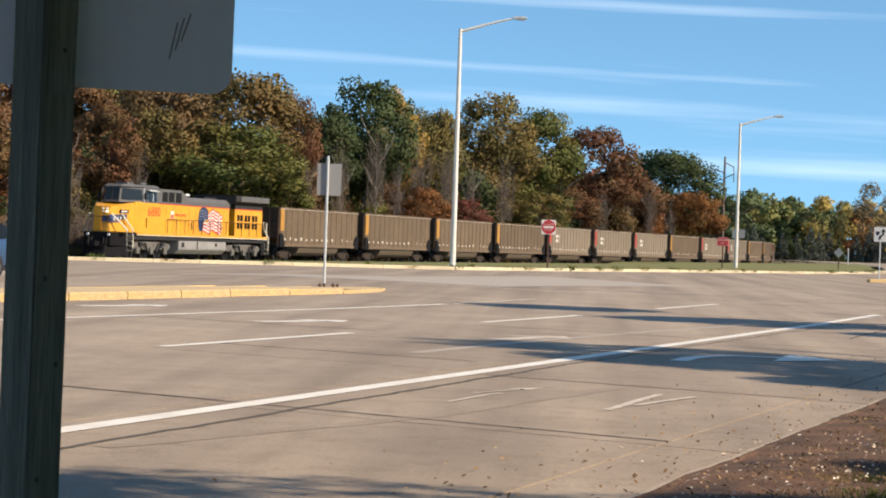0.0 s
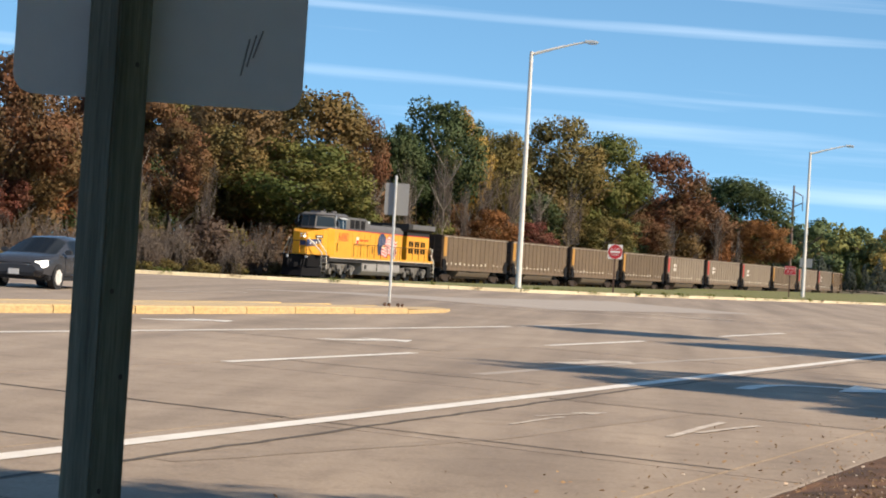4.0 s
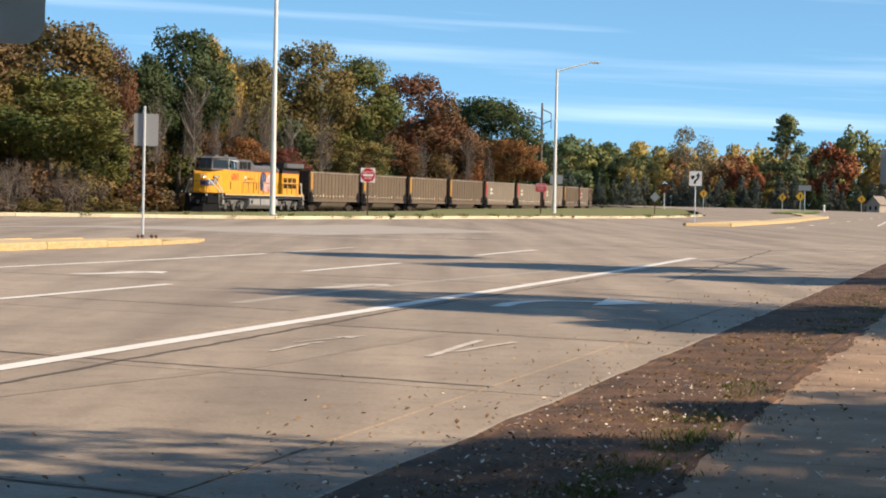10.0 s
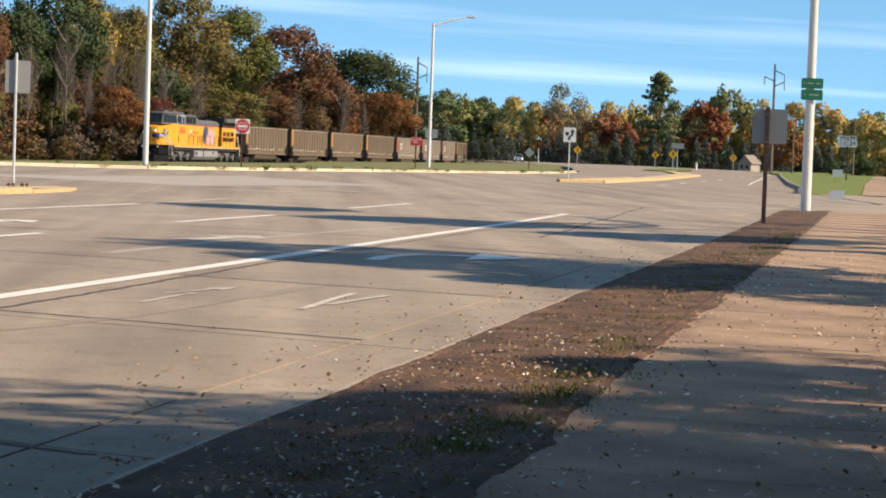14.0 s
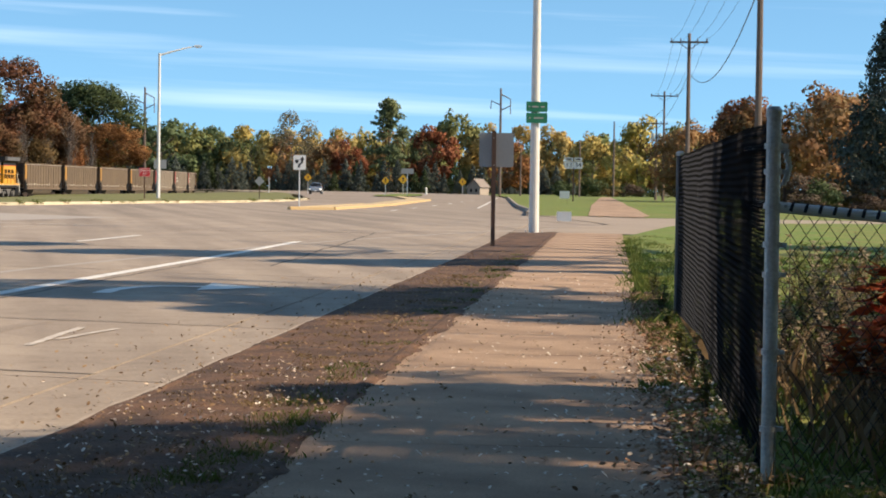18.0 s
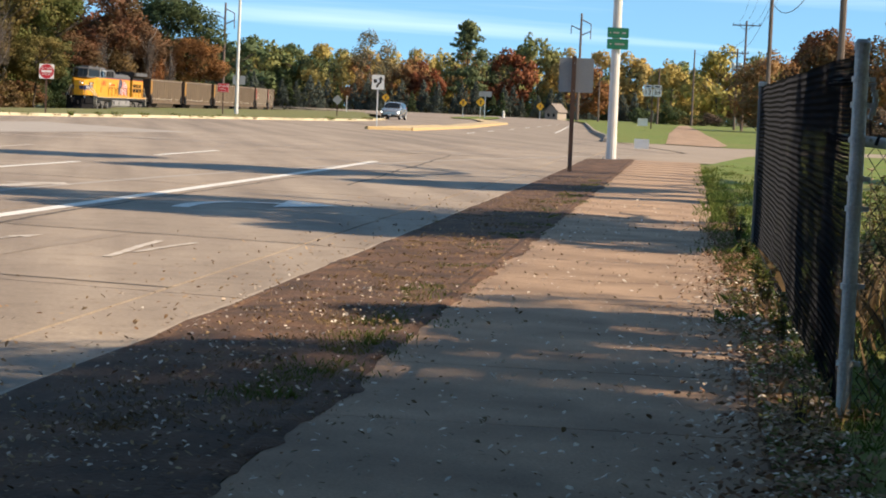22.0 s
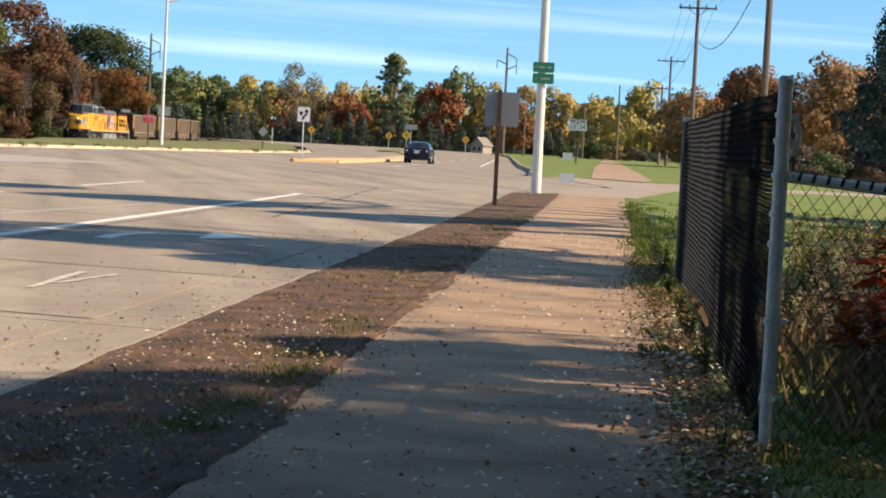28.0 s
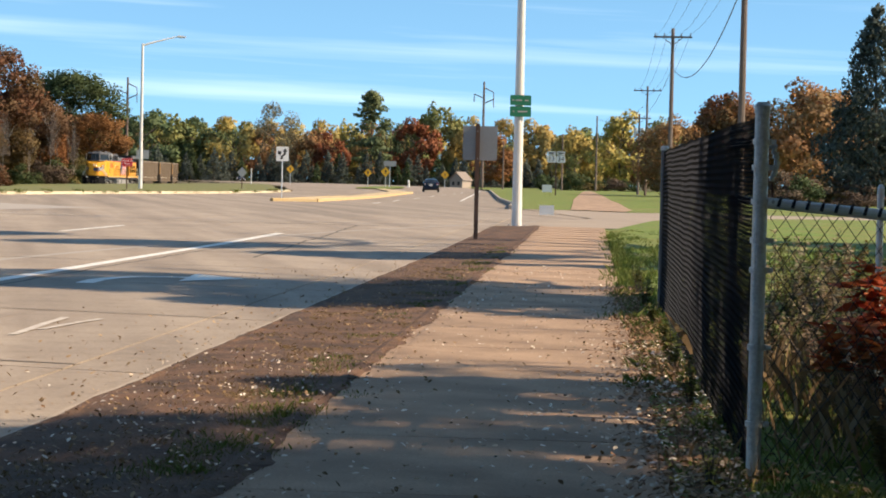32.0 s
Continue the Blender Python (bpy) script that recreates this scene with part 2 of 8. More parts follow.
mat("sign_yellow", (0.72, 0.40, 0.02), rough=0.45, vary=0.1, bump=0.0)
mat("sign_green", (0.01, 0.14, 0.08), rough=0.45, vary=0.15, bump=0.0)
mat("rust_post", (0.105, 0.060, 0.042), rough=0.8, vary=0.4, scale=5, fine=40, second=(0.06, 0.035, 0.027))
mat("treated_wood", (0.25, 0.255, 0.195), rough=0.9, vary=0.45, scale=3.0, fine=26, second=(0.12, 0.125, 0.095), amount=0.95, bump=0.5, stretch=(6, 6, 0.35))
mat("pole_wood", (0.175, 0.132, 0.112), rough=0.95, vary=0.35, scale=3, fine=20, second=(0.13, 0.10, 0.085), stretch=(4, 4, 0.3), bump=0.4)
mat("bark", (0.10, 0.082, 0.066), rough=1.0, vary=0.4, scale=3, fine=18, second=(0.055, 0.046, 0.038), stretch=(4, 4, 0.5), bump=0.6)
mat("pale_bark", (0.28, 0.25, 0.21), rough=1.0, vary=0.4, scale=3, fine=18, second=(0.15, 0.13, 0.11), stretch=(4, 4, 0.5), bump=0.4)
mat("fence_steel", (0.46, 0.46, 0.45), rough=0.5, metal=0.6, vary=0.3, scale=9, fine=60, second=(0.26, 0.265, 0.27), bump=0.08)
mat("twig", (0.155, 0.125, 0.105), rough=1.0, vary=0.4, scale=3, fine=18, second=(0.09, 0.07, 0.06), bump=0.2)
mat("fence_dark", (0.05, 0.053, 0.062), rough=0.45, vary=0.3, scale=3, fine=30, random_hue=0.25)
mat("fence_wire", (0.025, 0.028, 0.038), rough=0.85, spec=0.12, vary=0.2, bump=0.0)
mat("wire_black", (0.02, 0.02, 0.022), rough=0.6, vary=0.1, bump=0.0)
mat("insulator", (0.12, 0.11, 0.11), rough=0.35, vary=0.1, bump=0.0)
mat("loco_yellow", (0.74, 0.355, 0.018), rough=0.36, vary=0.10, scale=1.0, fine=9, second=(0.60, 0.255, 0.016), bump=0.02)
mat("loco_grey", (0.118, 0.115, 0.115), rough=0.55, vary=0.2, scale=1.2, fine=10, second=(0.075, 0.072, 0.072), bump=0.03)
mat("loco_dark", (0.035, 0.034, 0.036), rough=0.75, vary=0.3, scale=2, fine=12, spec=0.25)
mat("loco_black", (0.012, 0.012, 0.014), rough=0.8, vary=0.3, scale=2, spec=0.12)
mat("loco_red", (0.62, 0.035, 0.02), rough=0.4, vary=0.1, bump=0.0)
mat("flag_blue", (0.02, 0.035, 0.10), rough=0.4, vary=0.3, scale=3, bump=0.0)
mat("flag_white", (0.74, 0.69, 0.64), rough=0.4, vary=0.1, bump=0.0)
mat("flag_red", (0.55, 0.06, 0.05), rough=0.4, vary=0.1, bump=0.0)
mat("emblem_blue", (0.045, 0.06, 0.16), rough=0.4, vary=0.2, bump=0.0)
mat("truck_silver", (0.19, 0.178, 0.162), rough=0.6, metal=0.3, vary=0.4, scale=3, fine=14, second=(0.10, 0.09, 0.08))
mat("wheel_steel", (0.045, 0.038, 0.034), rough=0.55, metal=0.4, vary=0.3)
mat("tank_grey", (0.30, 0.29, 0.285), rough=0.5, vary=0.2, scale=1.2, fine=10, second=(0.20, 0.19, 0.185))
mat("handrail_white", (0.78, 0.74, 0.66), rough=0.5, vary=0.1, bump=0.0)
mat("hopper_brown", (0.142, 0.101, 0.062), rough=0.75, vary=0.28, scale=0.7, fine=9, second=(0.108, 0.074, 0.047), amount=0.9, random_hue=0.14, stretch=(1, 1, 0.4))
mat("hopper_tan", (0.195, 0.160, 0.120), rough=0.75, vary=0.25, scale=0.7, fine=9, second=(0.172, 0.132, 0.096), amount=0.9, random_hue=0.12, stretch=(1, 1, 0.4))
mat("hopper_rib", (0.15, 0.105, 0.068), rough=0.75, vary=0.25, scale=1.0, fine=9, second=(0.11, 0.076, 0.05))
# darker brown for the car ends, their shade put into it
mat("hopper_end", (0.085, 0.052, 0.036), rough=0.85, vary=0.4, scale=1.5, fine=9, second=(0.05, 0.033, 0.025))
mat("hopper_tub", (0.125, 0.095, 0.068), rough=0.75, vary=0.3, scale=0.8, fine=9, second=(0.15, 0.115, 0.085))
mat("hopper_chord", (0.42, 0.37, 0.30), rough=0.75, vary=0.4, scale=3, fine=12, second=(0.22, 0.17, 0.12), amount=0.9)
mat("bogie_dark", (0.048, 0.036, 0.030), rough=0.9, vary=0.4, scale=2, fine=12, second=(0.030, 0.024, 0.021), spec=0.2)
mat("hopper_yellow", (0.46, 0.23, 0.035), rough=0.6, vary=0.25, scale=2, second=(0.30, 0.16, 0.045))
mat("hopper_red", (0.42, 0.05, 0.035), rough=0.6, vary=0.25, scale=2)
mat("stencil_pale", (0.58, 0.53, 0.45), rough=0.7, vary=0.25, scale=3, bump=0.0)
mat("car_navy", (0.008, 0.012, 0.024), rough=0.10, vary=0.05, bump=0.0, spec=0.35)
mat("car_grey", (0.050, 0.053, 0.062), rough=0.14, metal=0.2, vary=0.05, bump=0.0, spec=0.4)
mat("car_silver", (0.47, 0.48, 0.49), rough=0.25, metal=0.7, vary=0.05, bump=0.0)
mat("car_blue", (0.05, 0.10, 0.20), rough=0.2, metal=0.3, vary=0.05, bump=0.0)
mat("tyre", (0.017, 0.017, 0.018), rough=0.85, vary=0.2, bump=0.0)
mat("alloy", (0.72, 0.72, 0.70), rough=0.35, metal=0.15, vary=0.1, bump=0.0)
mat("trim_black", (0.014, 0.014, 0.015), rough=0.6, vary=0.1, bump=0.0)
mat("lamp_clear", (0.75, 0.75, 0.75), rough=0.12, vary=0.05, bump=0.0)
mat("headlamp_lit", (1.0, 0.95, 0.82), rough=0.2, vary=0.02, bump=0.0, emit=2.0)
mat("lamp_red", (0.33, 0.035, 0.03), rough=0.2, vary=0.1, bump=0.0)
mat("chrome", (0.75, 0.75, 0.75), rough=0.12, metal=0.95, vary=0.03, bump=0.0)
mat("siding", (0.36, 0.30, 0.24), rough=0.8, vary=0.1)
mat("roof_shingle", (0.24, 0.20, 0.17), rough=0.95, vary=0.25)
glass_mat("car_glass", (0.010, 0.012, 0.014), spec=0.25)
glass_mat("cab_glass", (0.018, 0.024, 0.028), 0.08, spec=0.35)

leaf_mat("leaf_green", (0.091, 0.120, 0.032), (0.146, 0.128, 0.034))
leaf_mat("leaf_dkgreen", (0.044, 0.071, 0.029), (0.073, 0.091, 0.032))
leaf_mat("leaf_olive", (0.135, 0.120, 0.042), (0.180, 0.125, 0.042))
leaf_mat("leaf_yellow", (0.46, 0.31, 0.06), (0.30, 0.235, 0.06))
leaf_mat("leaf_rust", (0.160, 0.076, 0.036), (0.112, 0.080, 0.034))
leaf_mat("leaf_orange", (0.265, 0.103, 0.040), (0.185, 0.080, 0.036))
# paler copies for far trees, with the distance haze put into the colour
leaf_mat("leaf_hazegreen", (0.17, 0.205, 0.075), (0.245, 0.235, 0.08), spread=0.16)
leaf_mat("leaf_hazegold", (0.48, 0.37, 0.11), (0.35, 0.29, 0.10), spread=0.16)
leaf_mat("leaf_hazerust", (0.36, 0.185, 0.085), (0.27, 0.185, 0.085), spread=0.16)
leaf_mat("leaf_red", (0.165, 0.050, 0.036), (0.125, 0.058, 0.036))
leaf_mat("leaf_brown", (0.128, 0.085, 0.044), (0.165, 0.098, 0.044))
leaf_mat("leaf_sparse", (0.159, 0.152, 0.091), (0.207, 0.177, 0.098))
leaf_mat("leaf_pine", (0.105, 0.135, 0.065), (0.15, 0.165, 0.07))
leaf_mat("leaf_spruce", (0.060, 0.079, 0.068), (0.105, 0.124, 0.108), spread=0.32)
leaf_mat("leaf_shrub", (0.085, 0.064, 0.050), (0.125, 0.090, 0.062))
leaf_mat("leaf_sumac", (0.42, 0.048, 0.032), (0.40, 0.125, 0.038), trans=0.35)
# pale dead leaves, whitened further to paint in their sky glint
leaf_mat("leaf_pale_sheen", (0.78, 0.72, 0.62), (0.50, 0.38, 0.26), spread=0.35, trans=0.05)
leaf_mat("leaf_litter", (0.18, 0.092, 0.050), (0.34, 0.225, 0.130), spread=0.5, trans=0.05)
leaf_mat("leaf_blade", (0.085, 0.135, 0.022), (0.15, 0.155, 0.04), trans=0.3)
leaf_mat("leaf_dry", (0.25, 0.175, 0.09), (0.17, 0.12, 0.06), trans=0.2)
leaf_mat("leaf_weed", (0.27, 0.20, 0.13), (0.38, 0.31, 0.21), spread=0.3, trans=0.25)
# far dark green, lightened in its colour for distance haze
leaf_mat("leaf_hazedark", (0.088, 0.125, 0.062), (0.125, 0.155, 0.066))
leaf_mat("leaf_flower", (0.55, 0.48, 0.08), (0.42, 0.42, 0.10), trans=0.2)

# ---------------------------------------------------------------- helpers of the scene
SU, CU = math.sin(radians(15.7)), math.cos(radians(15.7))
HEAD = -15.7


def UV(u, v, z=0.0):
    """Along the road (u) and to its right (v)."""
    return Vector((u * SU + v * CU, u * CU - v * SU, z))


KNOTS = ((-400, 0.0), (45, 0.0), (75, 0.10), (150, 0.13), (220, 0.22), (300, 0.33), (460, 0.42), (4500, 0.42))


def road_z(x, y):
    for (a, za), (b, zb) in zip(KNOTS, KNOTS[1:]):
        if y <= b:
            return za + (zb - za) * (y - a) / (b - a)
    return KNOTS[-1][1]


def box(bm, c, size, m=None):
    """A box with centre c and full sizes."""
    r = bmesh.ops.create_cube(bm, size=1.0)["verts"]
    mm = Matrix.Translation(c) @ (m or Matrix()) @ Matrix.Diagonal((*size, 1))
    bmesh.ops.transform(bm, matrix=mm, verts=r)
    return r


def rod(bm, a, b, r0, r1=None, n=8):
    """A tapered round bar from a to b."""
    a, b = Vector(a), Vector(b)
    d = b - a
    v = bmesh.ops.create_cone(bm, cap_ends=True, segments=n, radius1=r0, radius2=r0 if r1 is None else r1, depth=d.length)["verts"]
    bmesh.ops.transform(bm, matrix=Matrix.Translation((a + b) / 2) @ d.to_track_quat("Z", "Y").to_matrix().to_4x4(), verts=v)
    return v


def prism(bm, pts, lo, hi, axis="y"):
    """A polygon (list of 2D points) extruded from lo to hi along an axis: y takes (x, z), z takes (x, y), x takes (y, z)."""
    def at(p, h):
        return {"y": (p[0], h, p[1]), "z": (p[0], p[1], h), "x": (h, p[0], p[1])}[axis]
    a = [bm.verts.new(at(p, lo)) for p in pts]
    b = [bm.verts.new(at(p, hi)) for p in pts]
    n = len(pts)
    bm.faces.new(a)
    bm.faces.new(b[::-1])
    for i in range(n):
        bm.faces.new((a[i], b[i], b[(i + 1) % n], a[(i + 1) % n]))
    return a + b


def mesh_of(name, bm, material, bevel=0.0, smooth=False):
    bmesh.ops.recalc_face_normals(bm, faces=bm.faces)
    if bevel:
        sharp = [e for e in bm.edges if len(e.link_faces) == 2 and e.calc_face_angle(0) > 0.6]
        bmesh.ops.bevel(bm, geom=sharp, offset=bevel, segments=2, affect="EDGES", clamp_overlap=True)
    me = bpy.data.meshes.new(name)
    bm.to_mesh(me)
    bm.free()
    me.materials.append(MATS[material])
    if smooth:
        me.polygons.foreach_set("use_smooth", [True] * len(me.polygons))
        me.set_sharp_from_angle(angle=radians(24))
    return me


def part(name, bm, material, parent, label="", bevel=0.0, smooth=False, m=None):
    """Links a bmesh as one mesh object under a thing or under a part."""
    ob = new(name, mesh_of(name, bm, material, bevel, smooth))
    ob.parent = parent
    if m is not None:
        ob.matrix_basis = m
    return tagged(ob, label)


def piece(name, me, parent, m):
    ob = new(name, me)
    ob.parent = parent
    ob.matrix_basis = m
    return ob


def thing(name, m, label, category, group="", kind=""):
    ob = new(name)
    ob.empty_display_size = 0.2
    ob.matrix_basis = m
    return tagged(ob, label, category, group, kind)


def soup(name, verts, faces, material, parent=None, m=None):
    """Many small faces as one mesh, from arrays."""
    me = bpy.data.meshes.new(name)
    me.from_pydata(verts.tolist() if hasattr(verts, "tolist") else verts, [], faces.tolist() if hasattr(faces, "tolist") else faces)
    me.materials.append(MATS[material])
    ob = new(name, me)
    if parent is not None:
        ob.parent = parent
    if m is not None:
        ob.matrix_basis = m
    return ob


def sheet(name, outline, fz, material, label, category="ground", cuts=(), parent=None, thick=0.0):
    """A ground surface with a given outline, cut finely enough to follow the lie of the land."""
    bm = bmesh.new()
    vs = [bm.verts.new((p[0], p[1], 0)) for p in outline]
    f = bm.faces.new(vs)
    if f.normal.z < 0 or f.calc_center_median() is None:
        f.normal_flip()
    for k, _ in KNOTS[1:-1]:
        g = bm.verts[:] + bm.edges[:] + bm.faces[:]
        bmesh.ops.bisect_plane(bm, geom=g, plane_co=(0, k, 0), plane_no=(0, 1, 0))
    for co, no in cuts:
        g = bm.verts[:] + bm.edges[:] + bm.faces[:]
        bmesh.ops.bisect_plane(bm, geom=g, plane_co=co, plane_no=no)
    bmesh.ops.triangulate(bm, faces=bm.faces)
    for v in bm.verts:
        v.co.z = fz(v.co.x, v.co.y)
    bm.normal_update()
    for fc in bm.faces:
        if fc.normal.z < 0:
            fc.normal_flip()
    me = bpy.data.meshes.new(name)
    bm.to_mesh(me)
    bm.free()
    me.materials.append(MATS[material])
    ob = new(name, me)
    if parent is not None:
        ob.parent = parent
        return ob
    return tagged(ob, label, category, kind="structure")


# ---------------------------------------------------------------- the railway's line
def rail_line(step=1.0, count=470, back=40):
    """Points of the track's centre line by distance, straight and then curving away to the left."""
    out = {}
    x, y, a = -28.62, 131.51, 0.2782
    for i in range(count):
        s = i * step
        a -= ((s - 127.7) * 0.390e-4 if s > 127.7 else 0.0) - 0.0000728
        x += math.sin(a) * step
        y += math.cos(a) * step
        out[i] = (x, y)
    x0, y0, a0 = -28.62, 131.51, 0.2782
    for i in range(1, back + 1):
        out[-i] = (x0 - math.sin(a0) * step * i, y0 - math.cos(a0) * step * i)
    out[-0] = out.get(0)
    return out


RAIL = rail_line()


def rail_z(y):
    return -0.20 - 0.36 * min(1.0, max(0.0, (y - 133) / 180))


def rail_at(s):
    """The centre of the track at a distance, 1.5 m behind the near side of the train."""
    i = int(math.floor(s))
    fr = s - i
    a, b = RAIL[i], RAIL[i + 1]
    dx, dy = b[0] - a[0], b[1] - a[1]
    d = math.hypot(dx, dy)
    x, y = a[0] + dx * fr - 1.5 * dy / d, a[1] + dy * fr + 1.5 * dx / d
    return Vector((x, y, rail_z(y)))


def rail_pose(s, ends=(3.0, 13.0)):
    """A vehicle whose nose is at s and whose bogies stand at s + ends."""
    a, b = rail_at(s + ends[0]), rail_at(s + ends[1])
    d = (b - a).normalized()
    n = Vector((0, 0, 1)).cross(d).normalized()
    m = Matrix((d, n, d.cross(n))).transposed().to_4x4()
    return Matrix.Translation(a - d * ends[0]) @ m


def smooth01(a, b, x):
    t = min(1.0, max(0.0, (x - a) / (b - a)))
    return t * t * (3 - 2 * t)


def land_z(x, y):
    """The lie of the land beyond the far kerb: level with it, then falling a little to the track."""
    v = x * CU - y * SU
    top = road_z(x, y) + 0.13
    low = rail_z(y) - 0.16
    k = 1 - smooth01(-60.0, -46.0, v) if y < 210 else 1 - smooth01(-59.0, -54.0, v)
    return top + (low - top) * k

# ---------------------------------------------------------------- ground and road
def build_ground():
    # one sheet to the horizon, in rings so that the nearer land can lie a little lower by the track
    bm = bmesh.new()
    xs = [-4000, -900, -300, -160, -100, -80, -60, -45, -35, -25, -15, -5, 5, 15, 25, 35, 50, 70, 100, 160, 300, 900, 4000]
    ys = [-4000, -600, -100, -20, 20, 45, 60, 75, 90, 105, 120, 135, 150, 165, 180, 200, 220, 240, 260, 280, 300, 330, 360, 400, 460, 520, 700, 1500, 4500]
    grid = []
    for y in ys:
        row = []
        for x in xs:
            v = x * CU - y * SU
            z = road_z(x, y) - 0.30
            if v < -40:
                z = rail_z(y) - 0.22
            row.append(bm.verts.new((x, y, z)))
        grid.append(row)
    for j in range(len(ys) - 1):
        for i in range(len(xs) - 1):
            bm.faces.new((grid[j][i], grid[j][i + 1], grid[j + 1][i + 1], grid[j + 1][i]))
    ob = new("ground", mesh_of("ground", bm, "brush_ground"))
    tagged(ob, "rough autumn grass and brush covering flat land", "ground", kind="structure")


FAR_KERB = [(-40, 84), (-30, 91), (-22.2, 98), (-16.5, 103), (-10.3, 107.5), (-6.9, 110.5), (-1.4, 121), (5, 137), (10.2, 149), (16.4, 161), (22.5, 178), (26.5, 196)]
FAR_ROAD_INNER = [(29.5, 217), (32.5, 242), (36.5, 275), (40.5, 310), (43, 350), (44, 400), (42, 460), (35, 520), (22, 590), (5, 680), (-25, 800)]
FAR_ROAD_OUTER = [(20, 820), (45, 720), (66, 620), (74, 540), (80, 470), (86, 400)]
RIGHT_EDGE = [(83, 380), (62, 266), (36.5, 152), (29.5, 118), (26, 100), (22.5, 80), (15.1, 66)]


def build_roads():
    near = [UV(66.5, -3.05).xy, UV(-60, -3.05).xy, UV(-60, -60).xy]
    out = near + [(-70, 62)] + FAR_KERB + FAR_ROAD_INNER + FAR_ROAD_OUTER + RIGHT_EDGE
    across, along = UV(0, 1) - UV(0, 0), UV(1, 0) - UV(0, 0)

    def bed(x, y):
        u, v = x * SU + y * CU, x * CU - y * SU
        return road_z(x, y) - (0.02 if v > -20.68 and u < 86.0 else 0.002)
    cuts = [(UV(0, -20.62), across), (UV(0, -20.72), across), (UV(85.9, 0), along), (UV(86.3, 0), along)]
    road = sheet("road", out, bed, "concrete_road", "wide pale concrete highway intersection with worn white markings", "road", cuts=cuts)
    return road


ROAD = None


def lanes_z(u, v):
    p = UV(u, v)
    return road_z(p.x, p.y)


LANES = ((-3.05, -3.75), (-3.75, -7.95), (-7.95, -12.4), (-12.4, -17.1), (-17.1, -20.6))
SKEW = -0.276


def slab_piece(road, u0, u1, v0, v1, material, gap=0.012):
    """One paving slab with skewed ends, 2 cm proud of the joint beds."""
    bm = bmesh.new()
    c = [(u0, v0), (u1, v0), (u1, v1), (u0, v1)]
    pts = []
    for (u, v), du, dv in zip(c, (gap, -gap, -gap, gap), (-gap, -gap, gap, gap)):
        uu, vv = u + SKEW * (v + 7.6) + du, v + dv
        p = UV(uu, vv)
        pts.append((p.x, p.y, road_z(p.x, p.y)))
    top = [bm.verts.new(p) for p in pts]
    low = [bm.verts.new((p[0], p[1], p[2] - 0.03)) for p in pts]
    bm.faces.new(top)
    for i in range(4):
        bm.faces.new((top[i], low[i], low[(i + 1) % 4], top[(i + 1) % 4]))
    ob = new("slab", mesh_of("slab", bm, material))
    ob.parent = road


def build_slabs(road):
    random.seed(5)
    for k, (v0, v1) in enumerate(LANES):
        u = -1.5 + 0.45 * (k == 2)
        while u < 78:
            step = 5.95
            slab_piece(road, u, u + step, v0, v1, "concrete_road", 0.014 if k < 3 else 0.010)
            u += step


def strip(name, pts, width, material, parent, lift=0.006):
    """A painted or sealed line along points."""
    bm = bmesh.new()
    left, right = [], []
    n = len(pts)
    for i, p in enumerate(pts):
        a, b = Vector(pts[max(0, i - 1)][:2]), Vector(pts[min(n - 1, i + 1)][:2])
        d = (b - a).normalized()
        s = Vector((-d.y, d.x)) * width / 2
        for side, sg in ((left, 1), (right, -1)):
            q = Vector(p[:2]) + s * sg
            side.append(bm.verts.new((q.x, q.y, road_z(q.x, q.y) + lift)))
    for i in range(n - 1):
        bm.faces.new((left[i], right[i], right[i + 1], left[i + 1]))
    return part(name, bm, material, parent)


def wobble(a, b, n, amp, seed):
    random.seed(seed)
    a, b = Vector(a), Vector(b)
    d = (b - a).normalized()
    s = Vector((-d.y, d.x))
    out, w = [], 0.0
    for i in range(n + 1):
        w = w * 0.6 + random.uniform(-amp, amp)
        out.append(a + (b - a) * i / n + s * w)
    return out


def arrow(parent, tail, head, kind, material="road_paint", w=1.0):
    """A lane arrow lying on the road from tail to head; a turn arrow bends to the right of its tail."""
    t, h = Vector(tail), Vector(head)
    d = (h - t)
    ln = d.length
    d.normalize()
    s = Vector((d.y, -d.x))

    def P(a, b):
        q = t + d * a + s * b
        return (q.x, q.y, road_z(q.x, q.y) + 0.006)
    bm = bmesh.new()

    def poly(pts):
        f = bm.faces.new([bm.verts.new(P(*p)) for p in pts])
        return f
    if kind == "straight":
        poly([(0, -0.10 * w), (0, 0.10 * w), (ln * 0.66, 0.10 * w), (ln * 0.66, -0.10 * w)])
        poly([(ln * 0.62, -0.42 * w), (ln * 0.62, 0.42 * w), (ln, 0)])
    else:
        poly([(0, -0.18 * w), (0, 0.18 * w), (ln * 0.25, 0.24 * w), (ln * 0.7, 0.18 * w), (ln * 0.7, -0.18 * w), (ln * 0.2, -0.1 * w)])
        poly([(ln * 0.66, -0.55 * w), (ln * 0.66, 0.5 * w), (ln, 0)])
    for f in bm.faces:
        f.normal_update()
        if f.normal.z < 0:
            f.normal_flip()
    return part("lane_arrow", bm, material, parent)


